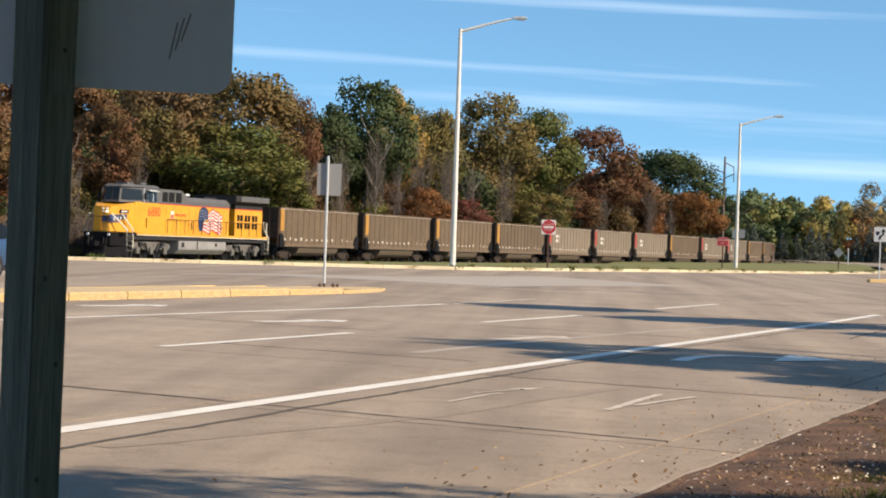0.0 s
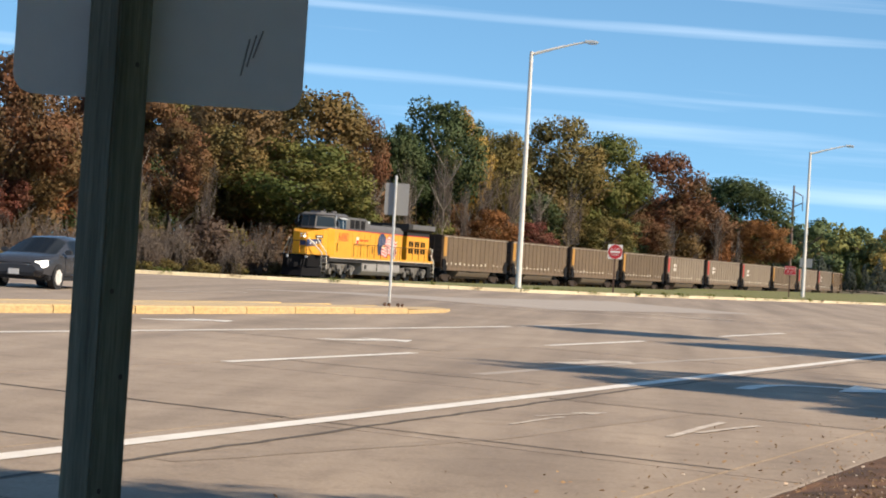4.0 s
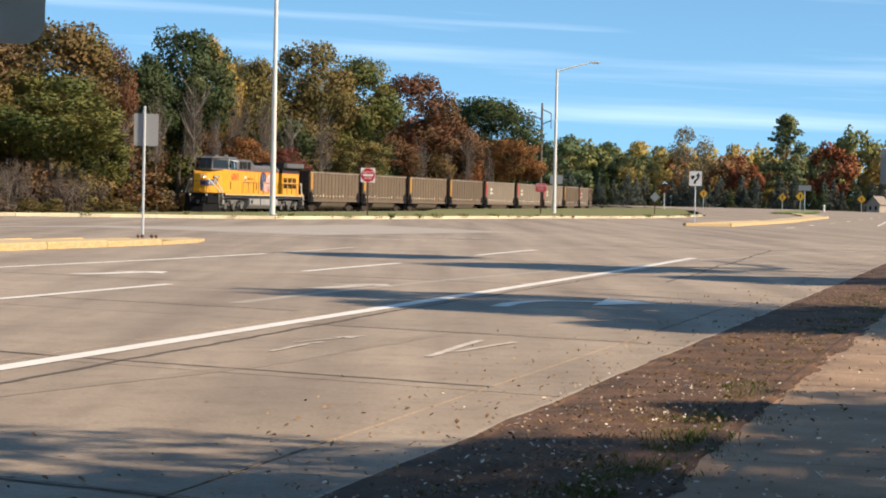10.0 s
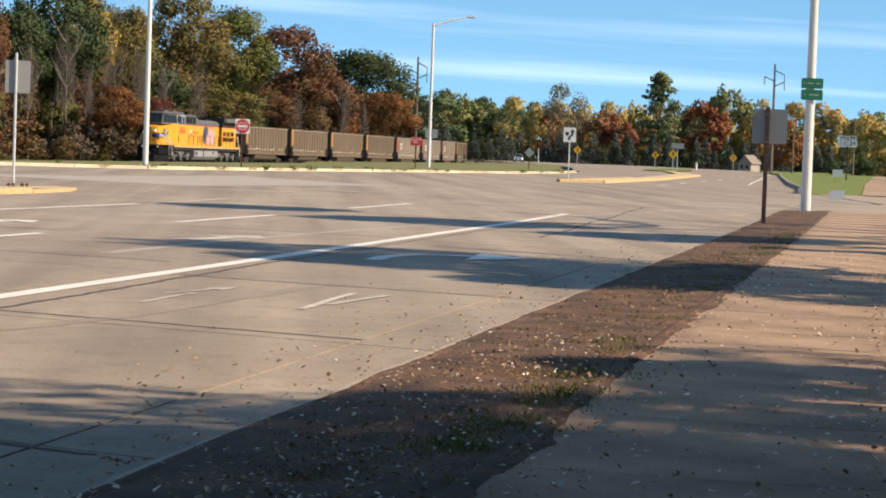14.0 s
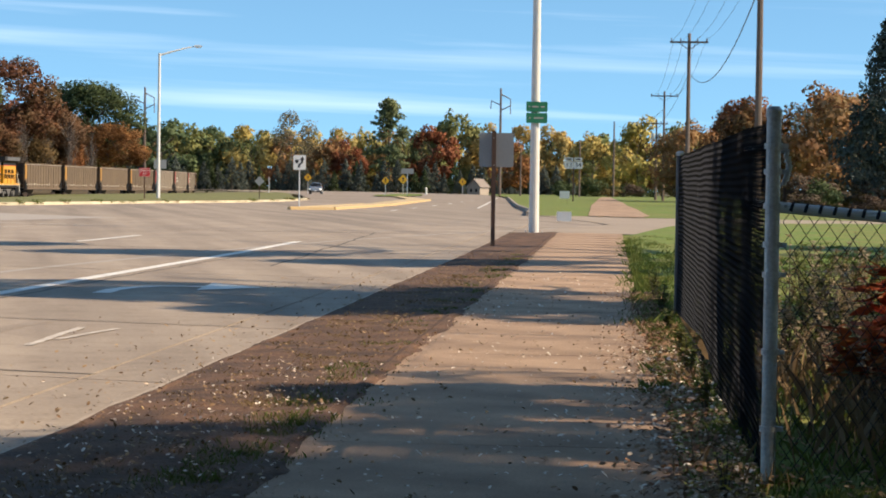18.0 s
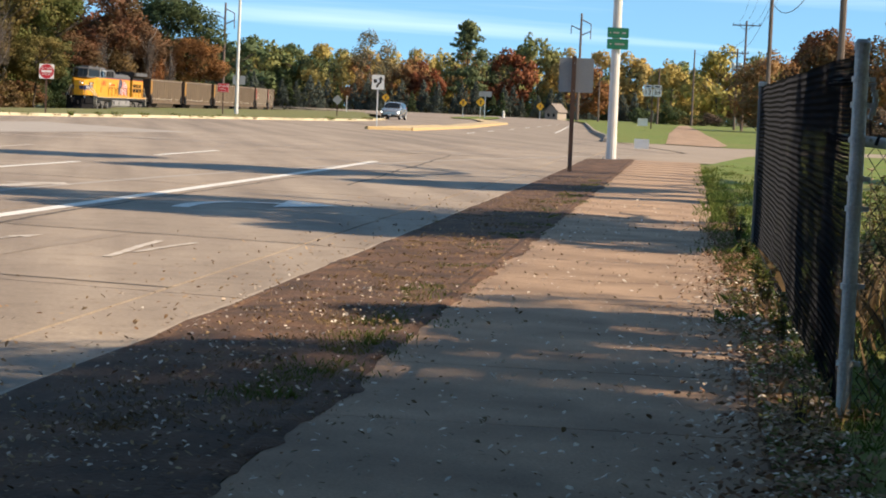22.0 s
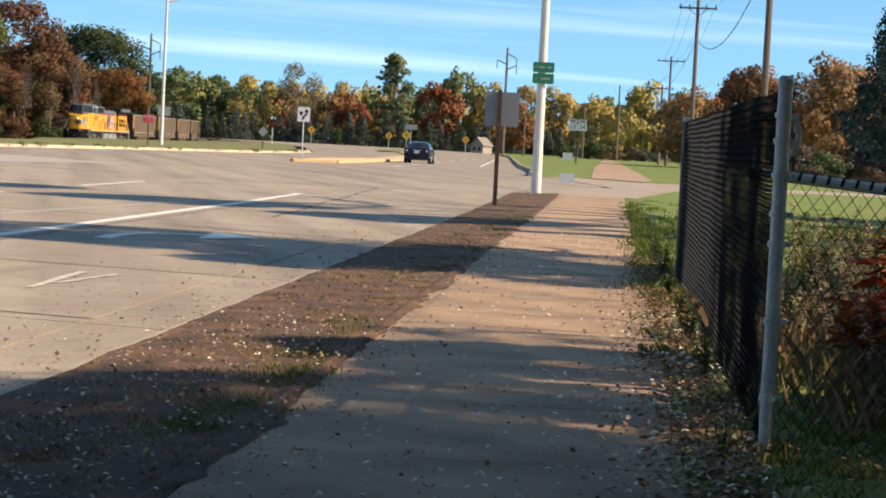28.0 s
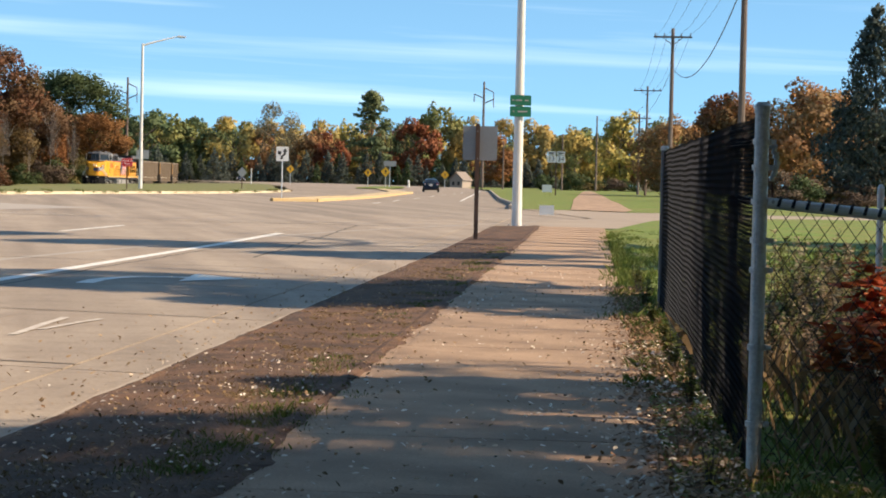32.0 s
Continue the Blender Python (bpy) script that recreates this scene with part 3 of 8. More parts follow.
def build_markings(road):
    def ln(name, a, b, w, material="road_paint", n=8):
        a, b = Vector(a), Vector(b)
        return strip(name, [a + (b - a) * i / n for i in range(n + 1)], w, material, road)
    ln("edge_line", UV(-8, -7.52).xy, UV(53.5, -7.72).xy, 0.23, n=20)
    for a, b in (((-5.3, 26.8), (-3.6, 32.8)), ((-1.9, 39.5), (-0.2, 45.5)), ((1.6, 52.0), (3.4, 58.1)), ((-9.0, 14.0), (-7.1, 20.5))):
        ln("lane_dash", a, b, 0.19)
    ln("median_lane_line", (-14.5, 16.5), (-3.3, 49.9), 0.21, n=12)
    ln("lane_dash", (-3.1, 50.3), (-1.4, 57.1), 0.16, "worn_paint")
    ln("lane_dash", (-14.8, 62.6), (-13.0, 68.4), 0.14, "worn_paint")
    ln("lane_dash", (-23, 58), (-20, 66), 0.14, "worn_paint")
    ln("far_lane_line", (11.6, 128), (17.5, 117), 0.20, "worn_paint")
    ln("faint_line", (-6.4, 76), (2.5, 70), 0.25, "worn_paint")
    ln("faint_line", (-6.6, 70), (0.5, 66), 0.2, "worn_paint")
    # far bend: dashes and edge line
    for y0, ln_ in ((118.6, 5), (133.5, 5), (153.5, 5.5), (173, 6), (191, 6), (210, 6), (229, 6)):
        ln("lane_dash", (20.7 + 0.262 * (y0 - 118.6), y0), (20.7 + 0.262 * (y0 + ln_ - 118.6), y0 + ln_), 0.17)
    ln("edge_line", (30.6, 141.3), (60.5, 268), 0.16)
    ln("edge_line", (46, 268), (53, 300), 0.16, "worn_paint")
    # arrows
    arrow(road, (-5.5, 36.0), (-4.2, 37.9), "turn", w=1.1)
    arrow(road, (-1.45, 32.3), (-0.35, 34.5), "turn", "worn_paint", w=1.1)
    strip("turn_arrow_shaft", [UV(*p) for p in ((27.3, -6.45), (28.2, -6.5), (28.9, -6.42), (29.35, -6.2), (29.5, -5.8), (29.5, -5.45))], 0.24, "road_paint", road, 0.007)
    head = bmesh.new()
    head.faces.new([head.verts.new(UV(u, v, lanes_z(u, v) + 0.008)) for u, v in ((28.45, -5.45), (30.6, -5.62), (29.45, -4.72))])
    part("turn_arrow_head", head, "road_paint", road)
    strip("worn_arrow_barb", wobble(UV(18.3, -4.95).xy, UV(20.7, -5.06).xy, 14, 0.012, 51), 0.085, "worn_paint", road, 0.007)
    strip("worn_arrow_shaft", wobble(UV(19.0, -4.88).xy, UV(20.6, -4.70).xy, 12, 0.012, 52), 0.075, "worn_paint", road, 0.008)
    strip("worn_arrow", wobble(UV(18.15, -6.35).xy, UV(19.6, -6.35).xy, 10, 0.02, 53), 0.05, "worn_paint", road, 0.007)
    arrow(road, (-1.05, 20.5), (-0.40, 21.7), "straight", "worn_paint", w=0.28)
    arrow(road, (-9.6, 40.5), (-8.3, 42.6), "turn", "road_paint", w=1.1)
    strip("gutter_edge", wobble(UV(3, -3.07).xy, UV(62, -3.07).xy, 200, 0.014, 9), 0.055, "gutter_concrete", road, 0.005)
    # cracks and sealed joints
    strip("crack", wobble((-4.4, 9.6), (0.0, 27.1), 110, 0.018, 3), 0.062, "joint_dark", road, 0.004)
    strip("crack", wobble((0.0, 27.1), (5.5, 46.5), 60, 0.03, 4), 0.05, "joint_dark", road, 0.004)
    for u0, va, vb, w, sd in ((9.66, -5.6, -3.4, 0.035, 61), (16.05, -12.3, -3.72, 0.040, 62), (21.72, -7.4, -3.6, 0.030, 63), (23.9, -12.4, -8.3, 0.045, 64), (34.2, -12.4, -7.9, 0.05, 65),
                              (46.0, -12.4, -3.75, 0.06, 66), (12.5, -17.0, -8.0, 0.04, 67), (29.9, -17.1, -12.4, 0.06, 68)):
        strip("sealed_joint", wobble(UV(u0 + SKEW * (va + 5.2), va).xy, UV(u0 + SKEW * (vb + 5.2), vb).xy, 36, 0.010, sd), w, "joint_dark", road, 0.004)
    strip("sealed_joint", wobble(UV(62.8, -11.6).xy, UV(63.8, -6.3).xy, 30, 0.04, 72), 0.14, "joint_dark", road, 0.004)
    strip("sealed_joint", wobble(UV(37.5, -5.9).xy, UV(63.5, -6.9).xy, 60, 0.05, 73), 0.06, "joint_dark", road, 0.004)
    # soft shadow of an overhead wire, painted as a darker strip
    strip("wire_shadow", wobble(UV(12.6, -6.80).xy, UV(16.4, -5.98).xy, 20, 0.015, 74) + wobble(UV(16.6, -5.95).xy, UV(21.5, -5.68).xy, 20, 0.02, 75), 0.20, "wire_shadow", road, 0.003)
    strip("crack", wobble((14.0, 75), (22.0, 71), 40, 0.06, 6), 0.16, "joint_dark", road, 0.004)
    strip("crack", wobble((4.0, 66), (13.0, 62), 40, 0.05, 7), 0.10, "joint_dark", road, 0.004)
    strip("tyre_mark", [UV(26 + i * 2.2, -9.6 + 0.016 * i * i) for i in range(26)], 0.22, "asphalt_patch", road, 0.003)


def build_patches(road):
    pts = [(-14.5, 72.5), (-11.0, 75.6), (-6.4, 72.8), (-3.0, 70), (4, 84), (-2, 97), (-7.5, 82), (-11.5, 79.5)]
    sheet("patch", pts, lambda x, y: road_z(x, y) + 0.004, "asphalt_patch", "", parent=road)


def kerb(name, pts, width, height, material, fz, label, piece_len=3.0, gap=0.03, low=0.05, worn=None):
    """A kerb of cast pieces along a line, each a step with a rounded nose."""
    base = thing(name, Matrix(), label, "kerb", kind="structure")
    segs = []
    for a, b in zip(pts, pts[1:]):
        a, b = Vector(a), Vector(b)
        n = max(1, round((b - a).length / piece_len))
        for i in range(n):
            segs.append((a + (b - a) * i / n, a + (b - a) * (i + 1) / n))
    prof = [(-width / 2, -low), (-width / 2, height - 0.03), (-width / 2 + 0.03, height), (width / 2 - 0.03, height), (width / 2, height - 0.03), (width / 2, -low)]
    bm = bmesh.new()
    prism(bm, prof, 0.0, 1.0, "y")
    me = mesh_of("kerb_stone", bm, material)
    for a, b in segs:
        d = b - a
        za, zb = fz(a.x, a.y), fz(b.x, b.y)
        m = Matrix.Translation((a.x, a.y, za)) @ Matrix.Rotation(math.atan2(-d.x, d.y), 4, "Z") @ Matrix.Rotation(math.atan2(zb - za, d.length), 4, "X")
        m = m @ Matrix.Diagonal((1, d.length - gap, worn((a.y + b.y) / 2) if worn else 1, 1))
        piece("kerb_stone", me, base, m)
    return base


def build_verge():
    """The grass beyond the far kerb, out to the track and its bend."""
    back = [UV(40, -74).xy, (-62, 120)]
    left = [(-62, 72)]
    inner = [(28.5, 221), (31.5, 246), (35.5, 279), (39.5, 314), (42, 354), (43, 404), (41, 464), (34, 524), (21, 594), (4, 684), (-26, 800)]
    fk = [(x - 0.1, y + 0.3) for x, y in FAR_KERB]
    out = left + fk + inner + [(-60, 800), (-40, 330)] + [UV(150, -75).xy]
    cuts = [(UV(0, v), UV(0, 1) - UV(0, 0)) for v in (-46, -49, -52, -55, -58, -61, -66)]
    cuts += [((0, y, 0), (0, 1, 0)) for y in (90, 105, 120, 135, 165, 180, 200, 209, 212, 240, 260, 280, 330, 400)]
    sheet("verge", out, land_z, "grass_ground", "green and straw coloured grass verge between road and railway", cuts=cuts)
    kerb("far_kerb", FAR_KERB, 0.22, 0.16, "kerb_pale", road_z, "weathered pale yellow concrete kerb along the far side")
    kerb("far_kerb_bend", [FAR_KERB[-1], (28.7, 215)], 0.22, 0.14, "kerb_pale", road_z, "weathered concrete kerb rounding the verge")


def build_track():
    base = thing("railway_track", Matrix(), "single railway track on brown ballast curving away", "railway", kind="structure")
    for off, nm in ((-0.75, "rail"), (0.75, "rail")):
        bm = bmesh.new()
        prev = None
        for s in range(-38, 440, 3):
            a, b = rail_at(s), rail_at(s + 1)
            d = (b - a).normalized()
            n = Vector((-d.y, d.x, 0))
            c = a + n * off
            q = [bm.verts.new(c + n * w + Vector((0, 0, h))) for w, h in ((-0.07, -0.16), (-0.04, 0), (0.04, 0), (0.07, -0.16))]
            if prev:
                for i in range(3):
                    bm.faces.new((prev[i], q[i], q[i + 1], prev[i + 1]))
            prev = q
        part(nm, bm, "rail_steel", base)
    bm = bmesh.new()
    prev = None
    for s in range(-38, 440, 3):
        a, b = rail_at(s), rail_at(s + 1)
        d = (b - a).normalized()
        n = Vector((-d.y, d.x, 0))
        q = [bm.verts.new(a + n * w + Vector((0, 0, h))) for w, h in ((-2.4, -0.42), (-1.5, -0.15), (1.5, -0.15), (2.4, -0.42))]
        if prev:
            for i in range(3):
                bm.faces.new((prev[i], q[i], q[i + 1], prev[i + 1]))
        prev = q
    part("ballast_bed", bm, "ballast", base)


def build_median():
    """The raised island with a yellow kerb in the near carriageway."""
    front = [(-24, 8), (-14.5, 33.0), (-10.6, 43.4), (-8.4, 50.0), (-6.4, 55.6)]
    back = [(-7.6, 58.6), (-10.2, 50.8), (-12.3, 44.2), (-16.2, 33.8), (-25.8, 8.8)]
    tip = [(-5.75, 58.6), (-5.8, 60.6), (-6.3, 61.4)]
    loop = front + tip + back
    sheet("median_island", loop, lambda x, y: road_z(x, y) + 0.158 - 0.10 * smooth01(52, 60.5, y), "median_top", "raised concrete median island between the carriageways", "traffic island")
    kerb("median_kerb", front + tip + back, 0.2, 0.165, "kerb_yellow", road_z, "yellow painted concrete kerb of the median", 2.6,
         worn=lambda y: 1 - 0.62 * smooth01(51, 60.5, y))


def build_far_island():
    loop = [(15.2, 119.5), (17.8, 120.4), (26.3, 150.5), (33.5, 180), (39.6, 205), (43.5, 232), (46.5, 258), (46.0, 261), (42.8, 240), (38.7, 212), (31.8, 182), (24.2, 150), (16.6, 124)]
    sheet("splitter_island", loop, lambda x, y: road_z(x, y) + 0.12, "median_top", "narrow concrete traffic island with a yellow kerb", "traffic island")
    kerb("splitter_kerb", loop[:5], 0.24, 0.17, "kerb_yellow", road_z, "pale yellow kerb at the nose of the splitter island")
    kerb("splitter_kerb_back", [loop[0], loop[-1], loop[-2]], 0.24, 0.15, "kerb_yellow", road_z, "pale yellow kerb at the back of the splitter island")
    far = [(47.5, 262), (51, 275), (57, 300), (68, 360), (66, 362), (60, 340), (52, 305), (46.5, 280), (44.5, 266)]
    sheet("grass_median", far, lambda x, y: road_z(x, y) + 0.10, "lawn", "long grass median on the bend", "grass")


def build_near_side():
    # worn dirt strip between road and sidewalk
    out = [UV(-20, -3.05).xy, UV(66, -3.05).xy, UV(67.6, -1.2).xy, UV(66, -1.60).xy, UV(-20, -1.60).xy]
    cuts = [(UV(u, 0), UV(1, 0) - UV(0, 0)) for u in np.arange(2, 66, 0.8)]
    cuts += [(UV(0, v), UV(0, 1) - UV(0, 0)) for v in (-2.9, -2.6, -2.3, -2.0, -1.75)]

    def fz(x, y):
        v = x * CU - y * SU
        e = min(1.0, min(v + 3.05, -1.62 - v) / 0.35)
        return road_z(x, y) + 0.012 + 0.028 * smooth01(-2.1, -1.62, v) + 0.05 * e * (0.5 + noise.noise((x * 0.9, y * 0.9, 3.1))) + 0.018 * noise.noise((x * 3, y * 3, 0.4))
    sheet("dirt_strip", out, fz, "dirt", "bare brown earth strip strewn with dead leaves", cuts=cuts)
    # earth washed over the edges of the road and of the sidewalk
    spill = thing("earth_spill", Matrix(), "loose brown earth washed over the pavement edges", "ground", kind="structure")
    for v0, sg, lift, reach, seed in ((-1.66, 1, 0.045, 0.18, 5.0), (-3.00, -1, 0.010, 0.09, 8.0)):
        bm = bmesh.new()
        prev = None
        for i in range(560):
            u = 3 + i * 0.11
            e = 0.5 + 0.5 * noise.noise((u * 0.45, seed, 0.0)) + 0.45 * noise.noise((u * 2.3, seed, 4.0)) + 0.2 * noise.noise((u * 7.0, seed, 9.0))
            e = max(-0.25, e) * reach
            row = []
            for q, h in ((-0.12, -0.02), (0.0, 0.012), (e * 0.5, 0.008), (e, -0.003)):
                w = UV(u, v0 + sg * q)
                row.append(bm.verts.new((w.x, w.y, road_z(w.x, w.y) + lift + h)))
            if prev:
                for k in range(3):
                    bm.faces.new((prev[k], row[k], row[k + 1], prev[k + 1]))
            prev = row
        part("earth_edge", bm, "dirt", spill)
    # sidewalk of cast squares
    base = thing("sidewalk", Matrix(), "tan concrete sidewalk with scored joints and fallen leaves", "pavement", kind="structure")
    bm = bmesh.new()
    prism(bm, [(-0.001, -0.09), (-0.001, 0.030), (0.010, 0.04), (1.98, 0.04), (1.992, 0.028), (1.992, -0.09)], 0.003, 2.117, "y")
    me = mesh_of("sidewalk_slab", bm, "sidewalk")
    rot = Matrix.Rotation(radians(HEAD), 4, "Z")
    u = -7.6
    while u < 66:
        p = UV(u, -1.60)
        piece("sidewalk_slab", me, base, Matrix.Translation((p.x, p.y, road_z(p.x, p.y))) @ rot @ Matrix.Rotation(radians(0.05 * math.sin(u)), 4, "Y"))
        u += 2.12
    bm = bmesh.new()
    prism(bm, [(-1.6, -0.02), (-1.6, 0.012), (0.40, 0.012), (0.40, -0.02)], -8, 66.5, "y")
    part("joint_bed", bm, "joint_dark", base, m=rot)
    # driveway crossing
    drive = [(15.0, 65.2), (22.5, 80), (25.9, 104.5), (28.1, 104.2), (29.7, 99.0), (60, 97.6), (200, 104), (200, 95), (60, 88.5), (34, 87), (28.5, 83.5), (23.5, 75.5), (18.8, 64.0)]
    sheet("driveway", drive, lambda x, y: road_z(x, y) + 0.015, "driveway_concrete", "tan concrete driveway apron crossing the sidewalk", "driveway")
    # sidewalk beyond the driveway
    far = [(28.0, 103.6), (29.4, 99.0), (31.9, 106), (36.8, 125), (43.2, 149), (53.4, 186), (82.5, 294), (78.4, 284), (50.6, 185), (40.6, 149.5), (34.2, 126)]
    cuts = [((0, y, 0), (0, 1, 0)) for y in (100, 103, 106, 110, 113, 116, 119, 122, 126, 130)]
    sheet("far_sidewalk", far, lambda x, y: road_z(x, y) + 0.16 * smooth01(106, 130, y) + 0.05, "sidewalk", "tan concrete sidewalk rising beyond the driveway", "pavement", cuts=cuts)
    lawn = [(25.2, 104.6), (28.8, 119), (35.8, 152), (61.4, 266), (83.2, 380), (120, 400), (220, 400), (220, 105), (60, 97.8), (29.9, 99.2), (28.0, 104.0)]
    cuts = [((0, y, 0), (0, 1, 0)) for y in (100, 103, 106, 110, 113, 116, 119, 122, 126, 130)]
    sheet("lawn", lawn, lambda x, y: road_z(x, y) + 0.16 * smooth01(106, 130, y) + 0.02, "lawn", "mown green lawn beyond the driveway", cuts=cuts)
    kerb("lawn_kerb", [(25.2, 104.6), (28.8, 119), (35.8, 152), (61.4, 266)], 0.22, 0.21, "gutter_concrete", road_z, "plain concrete kerb between road and lawn", 3.0, 0.02)
    # earth bank where the lawn drops to the driveway
    kerb("lawn_bank_far", [(30.2, 99.0), (36, 98.8), (44, 98.4), (60, 97.7), (100, 99.5), (200, 104)], 0.25, 0.20, "bank_earth", lambda x, y: road_z(x, y) + 0.16 * smooth01(106, 130, y) - 0.20, "bare earth bank along the lawn", 2.0, 0.0, 0.3)
    # grass and weeds between sidewalk and fence, and the field behind it
    side = [UV(-12, 0.40).xy, UV(66, 0.40).xy, (18.9, 64.0), (23.5, 75.3), (28.5, 83.3), (34, 86.8), (60, 88.3), (200, 95), (200, -20), UV(-12, 30).xy]
    cuts = [(UV(0, v), UV(0, 1) - UV(0, 0)) for v in (0.6, 0.8, 1.1)] + [(UV(u, 0), UV(1, 0) - UV(0, 0)) for u in np.arange(4, 40, 1.5)]

    def fz2(x, y):
        v = x * CU - y * SU
        return road_z(x, y) + 0.0 + 0.05 * smooth01(0.4, 1.0, v) + (0.05 * noise.noise((x * 1.5, y * 1.5, 9.0)) if v > 0.42 and v < 3 else 0)
    sheet("field", side, fz2, "lawn", "green grass field behind the chain link fence", cuts=cuts)


build_ground()
ROAD = build_roads()
build_patches(ROAD)
build_verge()
build_track()
build_median()
build_far_island()
build_near_side()

# ---------------------------------------------------------------- trees
def crown_mesh(name, seed, count, size, blobs, material, kind="round"):
    """Leaves in clumps over a rough crown of unit height and width, open between the clumps."""
    rng = np.random.default_rng(seed)
    cs, rs = [], []
    for i in range(blobs):
        if kind == "spire":
            h = (round(rng.uniform(0.04, 1.0) ** 0.9 * 17) + rng.normal(0, 0.12)) / 17
            r = 0.44 * max(0.0, 1 - h) ** 0.85 + 0.02
            a = rng.uniform(0, 6.283)
            q = rng.uniform(0.35, 1.0)
            cs.append((r * q * math.cos(a), r * q * math.sin(a), h * 0.98 - 0.10 * r * q))
            rs.append(0.032 + 0.062 * max(0.0, 1 - h) * (1.25 - 0.5 * q))
        elif kind == "tier":
            h = rng.uniform(0.20, 1.0)
            r = (0.46 * (1 - h) ** 0.75 + 0.02) * rng.uniform(0.12, 1.0) ** 0.7 * (0.70 + 0.30 * math.cos(h * 46))
            a = rng.uniform(0, 6.283)
            cs.append((r * math.cos(a), r * math.sin(a), h + 0.10 * r + rng.normal(0, 0.014)))
            rs.append(rng.uniform(0.04, 0.085))
        elif kind == "bush":
            a, r = rng.uniform(0, 6.283), 0.40 * math.sqrt(rng.uniform(0, 1))
            cs.append((r * math.cos(a), r * math.sin(a), rng.uniform(0.1, 0.85) * (1 - r)))
            rs.append(rng.uniform(0.10, 0.2))
        else:
            a, q = rng.uniform(0, 6.283), rng.uniform(-1, 1)
            r = rng.uniform(0.55, 1.0) ** 0.6
            w = math.sqrt(1 - q * q)
            z = 0.5 + 0.40 * q * r - 0.03
            k = 1.0 - 0.25 * max(0.0, q)
            cs.append((0.39 * k * w * r * math.cos(a), 0.39 * k * w * r * math.sin(a), z))
            rs.append(rng.uniform(0.07, 0.145))
    cs, rs = np.array(cs), np.array(rs)
    pick = rng.choice(len(cs), count, p=rs ** 2 / (rs ** 2).sum())
    d = rng.normal(size=(count, 3))
    d /= np.linalg.norm(d, axis=1)[:, None]
    rad = rng.uniform(0.35, 1.08, count) ** 0.6
    flat = np.array((1, 1, 0.35 if kind == "tier" else 0.85))
    p = cs[pick] + d * flat * (rs[pick] * rad)[:, None]
    n = d * 0.8 + rng.normal(size=(count, 3)) * 0.75 + np.array((0, 0, 0.25))
    n /= np.linalg.norm(n, axis=1)[:, None]
    # leaves shade with the round of their clump and of the whole crown
    whole = p - np.array((0, 0, 0.42))
    whole /= np.linalg.norm(whole, axis=1)[:, None] + 1e-6
    soft = d * 0.75 + whole * 0.55 + n * 0.45
    soft /= np.linalg.norm(soft, axis=1)[:, None]
    n *= np.where((n * soft).sum(axis=1) < 0, -1.0, 1.0)[:, None]
    t = np.cross(n, rng.normal(size=(count, 3)))
    t /= np.linalg.norm(t, axis=1)[:, None]
    b = np.cross(n, t)
    s = size * rng.uniform(0.55, 1.3, count)[:, None]
    lx, lb = (1.0, 0.62)
    v = np.stack((p - t * s * lx, p - b * s * lb + n * s * 0.15, p + t * s * lx * rng.uniform(0.7, 1.2, (count, 1)), p + b * s * lb), axis=1).reshape(-1, 3)
    f = np.arange(count * 4).reshape(-1, 4)
    me = bpy.data.meshes.new(name)
    me.from_pydata(v.tolist(), [], f.tolist())
    me.normals_split_custom_set_from_vertices(np.repeat(soft, 4, axis=0).tolist())
    me.materials.append(MATS[material])
    return me


def trunk_mesh(name, seed, material="bark", limbs=9, top=0.82, lean=0.03, r=0.017):
    """A tapered trunk with forking limbs, of unit height."""
    random.seed(seed)
    bm = bmesh.new()
    p = Vector((0, 0, -0.03))
    pts = [p.copy()]
    for i in range(6):
        p = Vector((p.x + random.uniform(-lean, lean), p.y + random.uniform(-lean, lean), p.z + (top + 0.03) / 6))
        pts.append(p.copy())
    for i in range(6):
        rod(bm, pts[i], pts[i + 1], r * (1 - 0.14 * i), r * (1 - 0.14 * (i + 1)), 7)
    for k in range(limbs):
        h = random.uniform(0.25, 0.8)
        i = min(5, int(h / top * 6))
        base = pts[i].lerp(pts[i + 1], 0.5)
        a = random.uniform(0, 6.283)
        ln = random.uniform(0.16, 0.34)
        mid = base + Vector((math.cos(a), math.sin(a), 0.7)) * ln * 0.5
        end = mid + Vector((math.cos(a + random.uniform(-0.6, 0.6)), math.sin(a + random.uniform(-0.6, 0.6)), 1.1)) * ln * 0.45
        rr = r * 0.42
        rod(bm, base, mid, rr, rr * 0.7, 5)
        rod(bm, mid, end, rr * 0.7, rr * 0.25, 5)
        for j in range(2):
            a2 = a + random.uniform(-1.2, 1.2)
            rod(bm, mid, mid + Vector((math.cos(a2), math.sin(a2), 0.9)) * ln * 0.4, rr * 0.5, rr * 0.15, 4)
    return mesh_of(name, bm, material)


